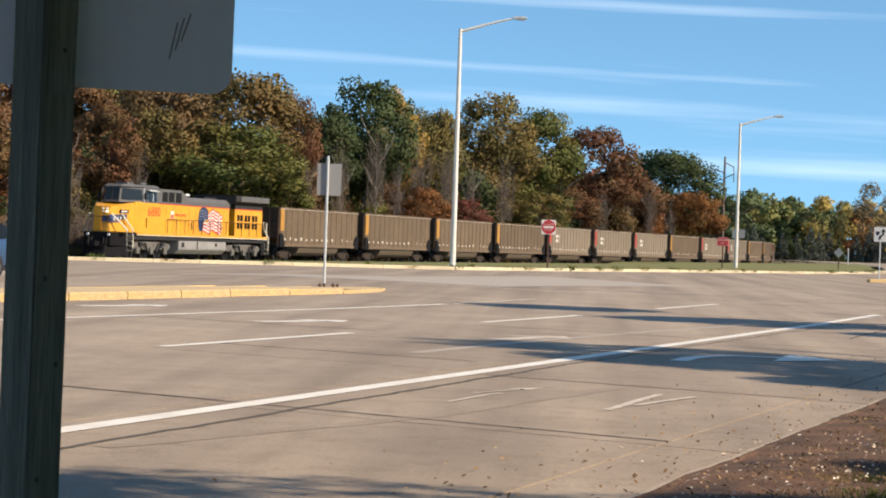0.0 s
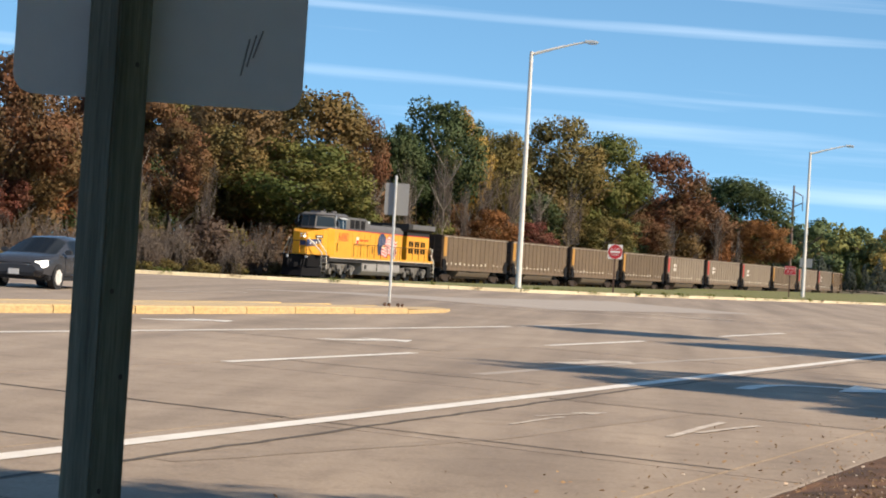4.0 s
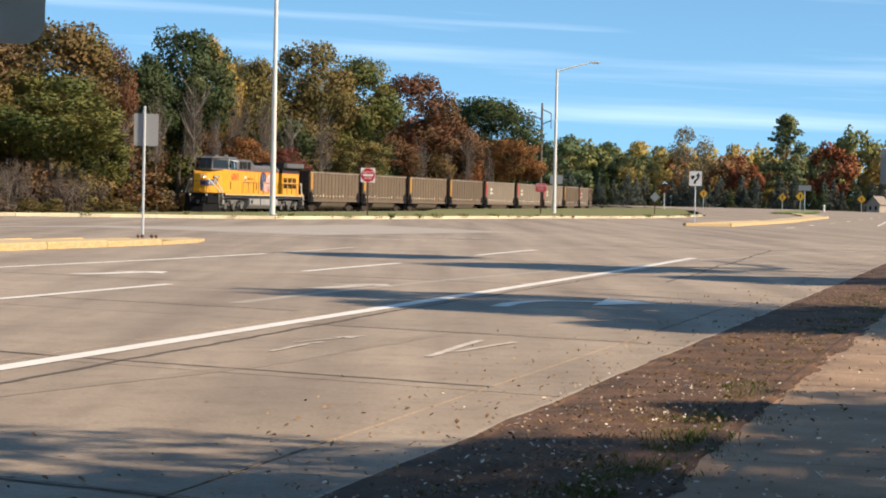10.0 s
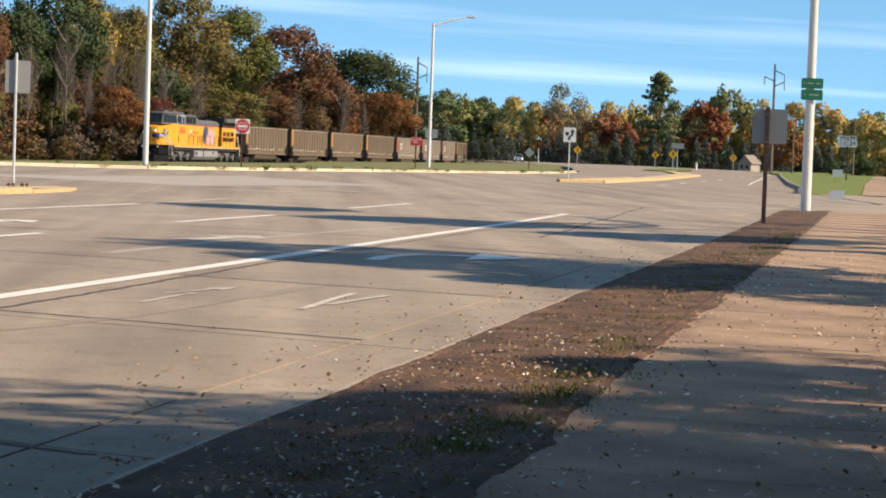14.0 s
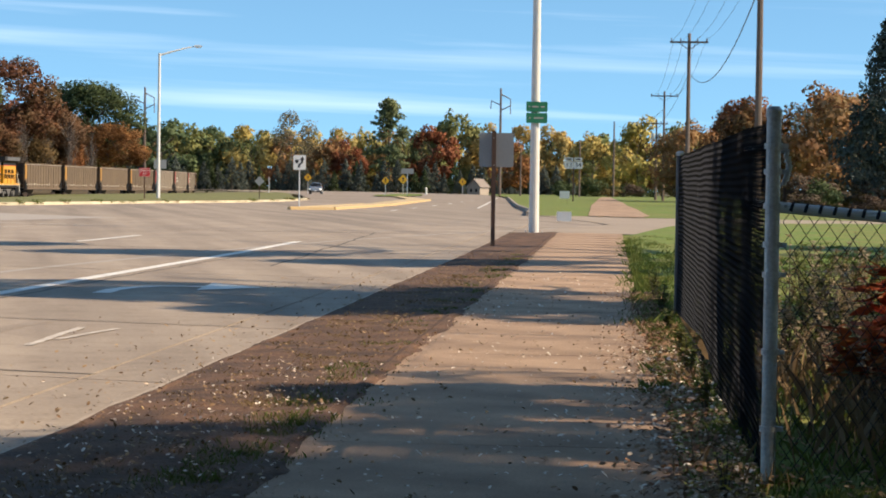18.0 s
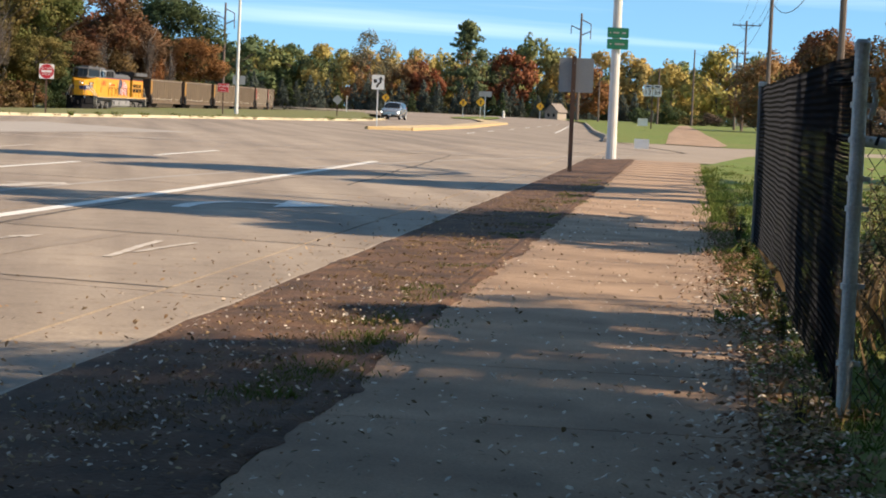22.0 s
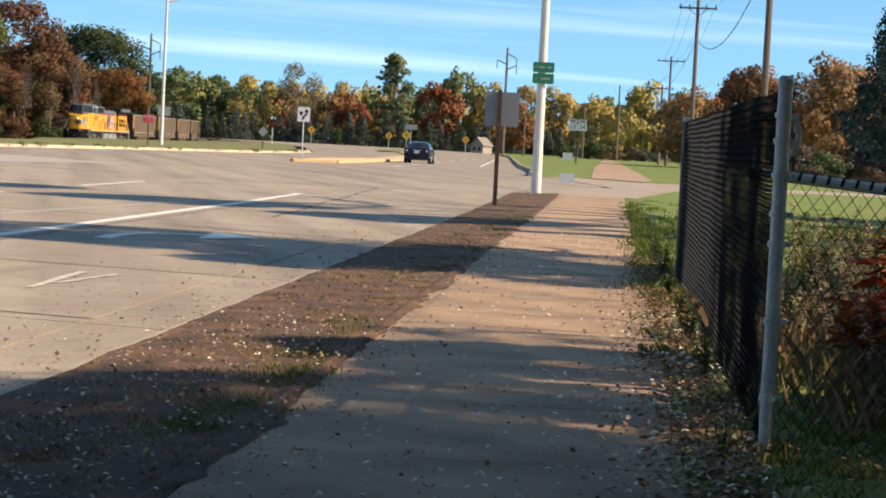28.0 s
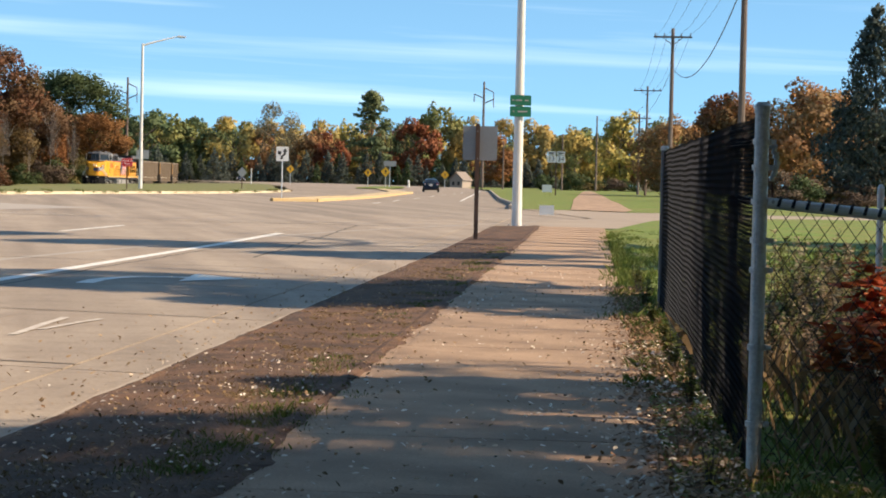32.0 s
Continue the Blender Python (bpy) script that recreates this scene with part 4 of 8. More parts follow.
CROWNS = {
    "fine": [crown_mesh("crown", 80 + i, 13000, 0.0150, 62 + 6 * i, "leaf_green") for i in range(5)],
    "dense": [crown_mesh("crown", 90 + i, 9000, 0.027, 60, "leaf_green") for i in range(2)],
    "round": [crown_mesh("crown", 10 + i, 7600, 0.0185, 52 + 6 * i, "leaf_green") for i in range(5)],
    "open": [crown_mesh("crown", 30 + i, 2600, 0.018, 46, "leaf_green") for i in range(2)],
    "far": [crown_mesh("crown", 40 + i, 3000, 0.028, 34, "leaf_green") for i in range(4)],
    "spire": [crown_mesh("crown", 50 + i, 4200, 0.022, 120, "leaf_spruce", "spire") for i in range(2)],
    "bigspire": [crown_mesh("crown", 55, 17000, 0.013, 420, "leaf_spruce", "spire")],
    "tier": [crown_mesh("crown", 60 + i, 3000, 0.020, 120, "leaf_pine", "tier") for i in range(1)],
    "bush": [crown_mesh("crown", 70 + i, 2200, 0.030, 22, "leaf_shrub", "bush") for i in range(3)],
}


def stems_mesh(name, seed, count=46):
    """A thicket of thin bare branches, of unit height and width."""
    random.seed(seed)
    bm = bmesh.new()
    for k in range(count):
        a, q = random.uniform(0, 6.283), random.uniform(0.0, 0.42)
        p = Vector((q * math.cos(a), q * math.sin(a), -0.02))
        e = p + Vector((random.uniform(-0.22, 0.22), random.uniform(-0.22, 0.22), random.uniform(0.55, 1.12)))
        rod(bm, p, e, 0.0075, 0.003, 4)
        for j in range(2):
            b = p.lerp(e, random.uniform(0.35, 0.8))
            rod(bm, b, b + Vector((random.uniform(-0.2, 0.2), random.uniform(-0.2, 0.2), random.uniform(0.1, 0.3))), 0.0045, 0.002, 4)
    return mesh_of(name, bm, "twig")


STEMS = [stems_mesh("brushwood", 130 + i) for i in range(3)]
BARE_TRUNK = trunk_mesh("trunk", 99, limbs=0, lean=0.004)
TRUNKS = [trunk_mesh("trunk", 100 + i) for i in range(4)]
PALE_TRUNKS = [trunk_mesh("trunk", 110 + i, "pale_bark", 14, 0.95, r=0.011) for i in range(2)]
WORDS = {"green": "broad green oak just turning olive", "dkgreen": "tall dark green tree with a dense crown", "olive": "olive and yellow autumn tree",
         "yellow": "bright yellow autumn tree", "rust": "rust brown autumn oak", "orange": "orange autumn maple", "red": "deep red autumn tree",
         "brown": "brown autumn tree losing its leaves", "sparse": "tall thin tree with sparse grey green leaves", "pine": "old white pine with layered boughs",
         "spruce": "tall dark blue green spruce", "hazegreen": "distant haze-tinted green tree turning yellow", "hazegold": "distant haze-tinted golden yellow autumn tree", "hazedark": "distant haze-tinted dark green tree still in leaf", "hazerust": "distant haze-tinted rust coloured autumn tree", "shrub": "grey brown leafless brush", "sumac": "low red sumac"}


def tree(x, y, z, height, width, colour, shape="round", seed=0, group="woodland trees", where="at the wood edge", low=0.0):
    random.seed(seed * 7 + 3)
    t = thing("tree" if shape != "bush" else "shrub", pose(x, y, z, 0, 0, random.uniform(0, 360)),
              WORDS[colour] + " " + where, "tree" if shape != "bush" else "shrub", group)
    me = CROWNS[shape][seed % len(CROWNS[shape])]
    c = new("crown", me)
    c.parent = t
    k = random.uniform(0.9, 1.1)
    if shape in ("round", "open", "far", "fine", "dense"):
        # the crown hangs from the top down to a quarter of the height, or lower in a thicket
        foot = (0.33 if shape == "fine" else 0.24) - low
        wide = 1.52 if shape == "fine" else 1.22
        c.scale = (width * wide * k, width * wide / k, height * (1 - foot) * 1.06)
        c.location.z = height * foot
    else:
        c.scale = (width * 1.12 * k, width * 1.12 / k, height * 1.0)
    c.material_slots[0].link = "OBJECT"
    c.material_slots[0].material = MATS["leaf_" + colour]
    if shape != "bush":
        k = new("trunk", BARE_TRUNK if shape in ("spire", "bigspire", "tier") else (PALE_TRUNKS if colour in ("sparse", "yellow") else TRUNKS)[seed % 2])
        k.parent = t
        k.scale = (height, height, height * (0.96 if shape in ("spire", "bigspire", "tier") else 0.72 if colour in ("sparse", "yellow") else 0.80))
    return t


def wood_z(y):
    return rail_z(y) - 0.15


def build_wood():
    front = (
        (-34, 169, 13.9, 8.0, "brown"), (-30, 181, 15.8, 9.0, "olive"), (-28, 167, 10.7, 10.2, "green"), (-27, 192, 14.5, 5.0, "rust"),
        (-22, 209, 17.4, 8.2, "dkgreen"), (-20, 219, 17.5, 4.6, "yellow"), (-17, 229, 16.3, 6.2, "olive"), (-12, 247, 19.1, 9.6, "olive"),
        (-7, 264, 18.5, 8.8, "green"), (0, 288, 18.0, 11.0, "rust"), (5, 305, 13.6, 9.0, "brown"), (12, 330, 17.5, 12.0, "dkgreen"))
    low = (
        (-16, 208, 7.2, 5.0, "orange"), (15, 318, 10.8, 7.5, "orange"), (-13, 221, 6.5, 4.6, "red"), (-6, 244, 8.2, 6.5, "olive"),
        (-25, 200, 13.7, 6.0, "dkgreen"), (-32, 173, 9.5, 7.0, "olive"), (-41, 133, 13.3, 6.0, "rust"), (-42, 133, 6.2, 4.0, "red"),
        (-36, 156, 11.2, 5.6, "rust"), (-41, 139, 9.5, 6.0, "brown"), (-34, 165, 11.4, 6.2, "olive"), (-3, 272, 9.5, 7.0, "rust"))
    fill = ((-48, 182, 15.2, 8.0, "rust"), (-44.5, 180, 14.9, 7.5, "brown"), (-41, 184, 15.1, 7.5, "olive"), (-37.5, 186, 15.0, 7.0, "rust"), (-26, 222, 14.0, 8.0, "brown"),
            (-52, 178, 14.6, 8.0, "brown"), (-19, 243, 15.0, 8.0, "brown"), (-11, 262, 15.0, 8.0, "olive"), (2, 318, 13.0, 9.0, "brown"))
    i = 0
    for grp in (front, low, fill):
        for x, y, h, w, c in grp:
            i += 1
            tree(x, y, wood_z(y), h * 1.05, w, c, "fine", seed=i)
    # depth of the wood behind the first row
    random.seed(21)
    cols = ["brown", "olive", "rust", "green", "dkgreen", "brown", "rust", "olive", "orange"]
    for k in range(78):
        u = random.uniform(112, 336)
        v = -random.uniform(80, 104)
        p = UV(u, v)
        h = random.uniform(10.5, 13.5) * (0.82 + 0.36 * smooth01(170, 270, p.y))
        if p.x > 4:
            h *= 0.8
        tree(p.x, p.y, wood_z(p.y), h, h * random.uniform(0.5, 0.7), random.choice(cols), "far", seed=40 + k, where="deep in the wood", low=0.18)
    for k in range(46):
        p = UV(104 + k * 5.1 + random.uniform(-2, 2), -random.uniform(77, 83))
        h = random.uniform(7.5, 11.5) * (0.85 + 0.3 * smooth01(170, 270, p.y))
        tree(p.x, p.y, wood_z(p.y), h, h * random.uniform(0.6, 0.8), random.choice(cols), seed=600 + k, where="at the wood edge", low=0.16)
    for k in range(60):
        u = 100 + k * 4.1 + random.uniform(-1.5, 1.5)
        p = UV(u, -random.uniform(71.5, 78))
        h = random.uniform(2.6, 5.4)
        tree(p.x, p.y, wood_z(p.y), h, h * random.uniform(0.9, 1.3), random.choice(["shrub", "brown", "shrub", "olive", "rust", "dkgreen"]), "bush", seed=140 + k,
             group="brush along the wood", where="below the wood")
    # left-hand brush, grey and leafless
    for k in range(26):
        u = 92 + k * 2.6 + random.uniform(-1, 1)
        p = UV(u, -random.uniform(69, 73))
        h = random.uniform(2.3, 4.0)
        t = tree(p.x, p.y, wood_z(p.y), h * 0.8, h * 0.8, "shrub", "bush", seed=220 + k, group="brush along the wood", where="beside the track")
        st = new("brushwood", STEMS[k % 3])
        st.parent = t
        st.scale = (h * 1.2, h * 1.2, h * 1.05)
        tagged(st, "thin grey brown bare branches", kind="stuff")
    for k in range(14):
        p = UV(96 + k * 5, -random.uniform(67.5, 69))
        h = random.uniform(0.9, 1.7)
        tree(p.x, p.y, wood_z(p.y), h, h * 1.5, "olive", "bush", seed=260 + k, group="brush along the wood", where="beside the track")


def bare_tree(x, y, height, seed):
    """A leafless tree: pale forking trunk and a haze of twigs."""
    random.seed(seed)
    t = thing("bare_tree", pose(x, y, wood_z(y), 0, 0, random.uniform(0, 360)), "leafless grey tree standing at the wood edge", "tree", "leafless trees")
    k = new("trunk", PALE_TRUNKS[seed % 2])
    k.parent = t
    k.scale = (height * 0.48, height * 0.48, height)
    tw = new("twig_haze", STEMS[seed % 3])
    tw.parent = t
    tw.location.z = height * 0.42
    tw.scale = (height * 0.20, height * 0.20, height * 0.55)
    tagged(tw, "thin grey twigs", kind="stuff")


def build_bare_trees():
    for i, (x, y, h) in enumerate(((-25.2, 190, 9.5), (-22.8, 196, 11.0), (-20.5, 203, 12.5), (-18.6, 206, 10.0), (-17.2, 213, 13.0), (-14.9, 219, 12.0), (-12.5, 224, 10.5), (-9.6, 236, 11.5),
                                   (-31.0, 168, 8.0), (-33.6, 158, 9.0), (-36.5, 150, 8.0), (1.5, 280, 10.0), (8.0, 300, 11.0), (11.0, 308, 9.5), (-38.5, 143, 8.5), (4.6, 292, 11.0))):
        bare_tree(x, y, h, 900 + i)


def overhang(t, xy, z0, z1, w, colour):
    """A limb and crown out of view over the pavement, added to cut the sky light on it."""
    inv = t.matrix_basis.inverted()
    c = new("unseen_bough", CROWNS["dense"][1])
    c.parent = t
    p = inv @ Vector((xy[0], xy[1], z0))
    c.location = p
    c.scale = (w * 1.22, w * 1.22, (z1 - z0) * 1.06)
    c.material_slots[0].link = "OBJECT"
    c.material_slots[0].material = MATS["leaf_" + colour]
    bm = bmesh.new()
    rod(bm, (0, 0, z0 * 0.8), (p.x * 0.6, p.y * 0.6, z0 + 1.2), 0.16, 0.11, 7)
    rod(bm, (p.x * 0.6, p.y * 0.6, z0 + 1.2), (p.x, p.y, z0 + 2.2), 0.11, 0.05, 7)
    part("unseen_limb", bm, "bark", t)


def build_far_trees():
    far = (
        (34, 505, 15.0, 15.0, "dkgreen"), (41, 520, 16.0, 15.0, "green"), (48, 520, 14.0, 12.2, "dkgreen"), (56, 515, 14.6, 10.8, "yellow"),
        (63, 520, 12.8, 10.0, "rust"), (76, 522, 12.8, 10.8, "rust"), (80, 518, 11.7, 8.5, "orange"), (95, 520, 15.3, 9.0, "dkgreen"),
        (100, 515, 15.3, 11.5, "orange"), (108, 522, 19.6, 13.5, "green"), (114, 516, 15.9, 10.0, "yellow"), (124, 520, 15.9, 11.0, "yellow"),
        (132, 520, 15.9, 11.5, "yellow"), (141, 520, 14.6, 10.5, "green"))
    z = 0.4
    # leaf colour to its far copy with haze painted in
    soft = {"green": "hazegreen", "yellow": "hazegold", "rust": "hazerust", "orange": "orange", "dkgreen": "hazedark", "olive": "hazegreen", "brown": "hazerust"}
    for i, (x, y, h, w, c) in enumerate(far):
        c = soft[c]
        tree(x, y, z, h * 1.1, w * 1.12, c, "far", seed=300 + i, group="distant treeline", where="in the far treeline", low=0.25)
    tree(66, 512, z, 20.4, 11.5, "sparse", "open", seed=320, group="distant treeline", where="above the treeline")
    tree(88, 508, z, 21.6, 20.0, "pine", "tier", seed=321, group="distant treeline", where="above the treeline")
    random.seed(77)
    cols = ["green", "olive", "rust", "yellow", "yellow", "green", "yellow", "olive"]
    for k in range(64):
        x = 10 + k * 2.9 + random.uniform(-2, 2)
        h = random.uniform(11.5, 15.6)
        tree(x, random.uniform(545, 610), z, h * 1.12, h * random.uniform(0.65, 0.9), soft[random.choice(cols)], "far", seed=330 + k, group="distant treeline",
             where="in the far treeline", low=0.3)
    for k in range(40):
        tree(18 + k * 3.4 + random.uniform(-1, 1), random.uniform(512, 530), z - 0.4, random.uniform(3.6, 6.0), 6.4, random.choice(["dkgreen", "shrub", "dkgreen", "olive"]), "bush", seed=860 + k,
             group="brush below the treeline", where="below the far treeline")
    for k in range(52):
        x = 22 + k * 2.1 + random.uniform(-1, 1)
        h = random.uniform(4.5, 7.6)
        tree(x, random.uniform(492, 506), z, h, h * 0.75, random.choice(["spruce", "dkgreen", "spruce"]), "spire", seed=400 + k, group="distant conifers",
             where="below the treeline")
    # this group and the next also use the haze-lightened leaf colours
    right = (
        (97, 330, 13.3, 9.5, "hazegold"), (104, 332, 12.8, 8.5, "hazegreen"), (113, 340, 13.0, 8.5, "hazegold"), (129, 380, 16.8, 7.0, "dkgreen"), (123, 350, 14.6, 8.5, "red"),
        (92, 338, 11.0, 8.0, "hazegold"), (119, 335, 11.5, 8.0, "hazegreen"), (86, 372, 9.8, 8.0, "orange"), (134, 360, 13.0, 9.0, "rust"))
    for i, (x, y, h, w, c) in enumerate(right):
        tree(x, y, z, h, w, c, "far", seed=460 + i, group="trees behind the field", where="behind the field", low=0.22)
    for k in range(26):
        tree(82 + k * 2.9 + random.uniform(-1, 1), random.uniform(312, 324), z, random.uniform(2.2, 4.0), 4.2, random.choice(["dkgreen", "shrub", "olive"]), "bush", seed=760 + k,
             group="brush behind the field", where="behind the field")
    for k in range(9):
        tree(54 + k * 2.3 + random.uniform(-0.5, 0.5), random.uniform(139, 147), 0.1, random.uniform(1.6, 3.0), 3.4, random.choice(["dkgreen", "shrub", "dkgreen"]), "bush", seed=790 + k,
             group="brush behind the field", where="beside the field")
    for k, x in enumerate((54.3, 55.4, 56.4, 57.5, 58.6, 59.9, 61.2, 63.0, 64.7)):
        tree(x, random.uniform(146, 150), 0.1, random.uniform(2.4, 3.6), 3.6, random.choice(["dkgreen", "shrub", "olive"]), "bush", seed=820 + k,
             group="brush behind the field", where="beside the field")
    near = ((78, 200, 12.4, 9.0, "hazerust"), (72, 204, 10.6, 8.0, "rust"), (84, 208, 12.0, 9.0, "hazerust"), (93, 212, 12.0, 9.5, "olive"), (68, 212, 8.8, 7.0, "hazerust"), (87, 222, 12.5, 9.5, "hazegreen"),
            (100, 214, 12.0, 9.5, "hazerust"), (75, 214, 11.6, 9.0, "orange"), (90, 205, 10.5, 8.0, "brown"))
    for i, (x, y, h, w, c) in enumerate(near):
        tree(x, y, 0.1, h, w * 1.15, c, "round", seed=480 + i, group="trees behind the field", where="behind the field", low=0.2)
    tree(63.5, 150, 0.1, 14.9, 10.8, "spruce", "bigspire", seed=490, group="trees behind the field", where="beside the field")
    # out-of-view trees beside and behind the camera, placed for their shade on the road and the sidewalk: x, y, top,
    # width, foot of the crown
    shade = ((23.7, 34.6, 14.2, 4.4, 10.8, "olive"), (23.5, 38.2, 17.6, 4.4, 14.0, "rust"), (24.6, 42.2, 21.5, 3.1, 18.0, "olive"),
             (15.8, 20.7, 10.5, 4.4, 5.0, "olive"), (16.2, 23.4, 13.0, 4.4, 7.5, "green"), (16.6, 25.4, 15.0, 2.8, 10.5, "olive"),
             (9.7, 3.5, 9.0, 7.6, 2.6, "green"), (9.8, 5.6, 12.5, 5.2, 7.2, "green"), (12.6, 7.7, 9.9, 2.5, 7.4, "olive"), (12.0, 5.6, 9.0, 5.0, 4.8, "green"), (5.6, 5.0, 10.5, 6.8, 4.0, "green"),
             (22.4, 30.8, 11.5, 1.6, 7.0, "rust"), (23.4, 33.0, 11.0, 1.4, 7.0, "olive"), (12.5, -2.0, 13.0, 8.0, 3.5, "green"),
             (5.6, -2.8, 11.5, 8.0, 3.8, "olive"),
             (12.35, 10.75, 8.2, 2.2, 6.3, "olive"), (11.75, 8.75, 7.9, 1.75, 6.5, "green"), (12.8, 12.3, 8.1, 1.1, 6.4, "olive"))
    # more out-of-view trees, placed to put the near field in shade
    for i, u in enumerate((17.0, 24.5, 32.0, 39.5, 46.5, 53.0)):
        p = UV(u, 21.5 + 0.6 * math.sin(i * 2.1))
        tree(p.x, p.y, 0.0, 13.2 + 0.8 * math.sin(i * 1.7), 8.6, ("rust", "olive", "green")[i % 3], "far", seed=560 + i, group="roadside shade trees", where="beside the field", low=0.06)
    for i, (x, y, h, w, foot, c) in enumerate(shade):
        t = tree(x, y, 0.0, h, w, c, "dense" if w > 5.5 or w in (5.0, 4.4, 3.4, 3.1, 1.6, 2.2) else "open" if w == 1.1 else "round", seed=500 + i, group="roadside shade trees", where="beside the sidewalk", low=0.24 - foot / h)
        # crowns out of view overhead, added to darken the near sidewalk
        if (x, y) == (5.6, 5.0):
            overhang(t, (1.6, 5.2), 4.2, 9.0, 6.4, c)
            overhang(t, (4.4, 3.6), 3.4, 6.5, 6.0, c)
            overhang(t, (3.4, 6.9), 4.5, 8.0, 4.2, c)
            overhang(t, (3.0, 8.8), 4.6, 8.0, 3.4, c)
            overhang(t, (0.4, 5.6), 5.6, 9.2, 5.0, c)
            overhang(t, (-0.6, 2.4), 5.2, 9.0, 6.2, c)
        if (x, y) == (5.6, -2.8):
            overhang(t, (2.2, 0.6), 4.8, 9.5, 6.2, c)
            overhang(t, (-1.6, -1.0), 5.0, 9.0, 6.2, c)


def build_behind():
    """Unseen ring of trees round the back of the place, added to block low sky light."""
    random.seed(91)
    for k in range(20):
        a = radians(82 + k * 10.5 + random.uniform(-3, 3))
        d = random.uniform(30, 38)
        h = random.uniform(11, 15)
        tree(d * math.sin(a), d * math.cos(a), 0.0, h, h * 0.75, random.choice(["green", "rust", "olive", "brown"]), "far", seed=520 + k, group="trees unseen behind the camera", where="unseen behind the camera", low=0.25)


build_wood()
build_bare_trees()
build_far_trees()
build_behind()

# ---------------------------------------------------------------- the train
def wheelset(parent, x, r, gauge=1.5, material="wheel_steel"):
    """Two flanged wheels on an axle, rolling about the y axis."""
    bm = bmesh.new()
    for sg in (-1, 1):
        y = sg * gauge / 2
        rod(bm, (0, y - 0.065, 0), (0, y + 0.065, 0), r, n=20)
        rod(bm, (0, y - sg * 0.085, 0), (0, y - sg * 0.055, 0), r + 0.03, n=20)
        rod(bm, (0, y - 0.1, 0), (0, y + 0.1, 0), 0.14, n=10)
        for k in range(4):
            a = k * math.pi / 2
            box(bm, (math.cos(a) * r * 0.55, y + sg * 0.07, math.sin(a) * r * 0.55), (0.10, 0.02, 0.10))
    rod(bm, (0, -gauge / 2 - 0.2, 0), (0, gauge / 2 + 0.2, 0), 0.08, n=8)
    return part("wheelset", bm, material, parent, m=Matrix.Translation((x, 0, r)))


def text_mesh(name, body, size, material, parent, m, extrude=0.004):
    cu = bpy.data.curves.new(name, "FONT")
    cu.body, cu.size, cu.extrude, cu.align_x, cu.align_y = body, size, extrude, "CENTER", "CENTER"
    ob = bpy.data.objects.new(name, cu)
    me = bpy.data.meshes.new_from_object(ob)
    bpy.data.objects.remove(ob)
    bpy.data.curves.remove(cu)
    me.materials.clear()
    me.materials.append(MATS[material])
    o = new(name, me)
    o.parent = parent
    o.matrix_basis = m
    return o


SIDE = Matrix.Rotation(radians(90), 4, "X")   # text on the near side (y = -w), reading along +x


def plate(bm, q, t=0.03):
    """A flat pane or board on four corners, t thick along its normal."""
    q = [Vector(p) for p in q]
    n = (q[1] - q[0]).cross(q[3] - q[0]).normalized() * t
    a = [bm.verts.new(p) for p in q]
    b = [bm.verts.new(p + n) for p in q]
    bm.faces.new(a)
    bm.faces.new(b[::-1])
    for i in range(4):
        bm.faces.new((a[i], b[i], b[(i + 1) % 4], a[(i + 1) % 4]))


def one_box(t, name, material, c, size, label="", bevel=0.0, m=None):
    bm = bmesh.new()
    box(bm, c, size, m)
    return part(name, bm, material, t, label, bevel=bevel)


def one_rail(t, name, material, pts, r, label=""):
    """A bent pipe through points."""
    bm = bmesh.new()
    for a, b in zip(pts, pts[1:]):
        rod(bm, a, b, r, n=7)
    for p in pts[1:-1]:
        bmesh.ops.create_icosphere(bm, subdivisions=1, radius=r * 1.02, matrix=Matrix.Translation(p))
    return part(name, bm, material, t, label)


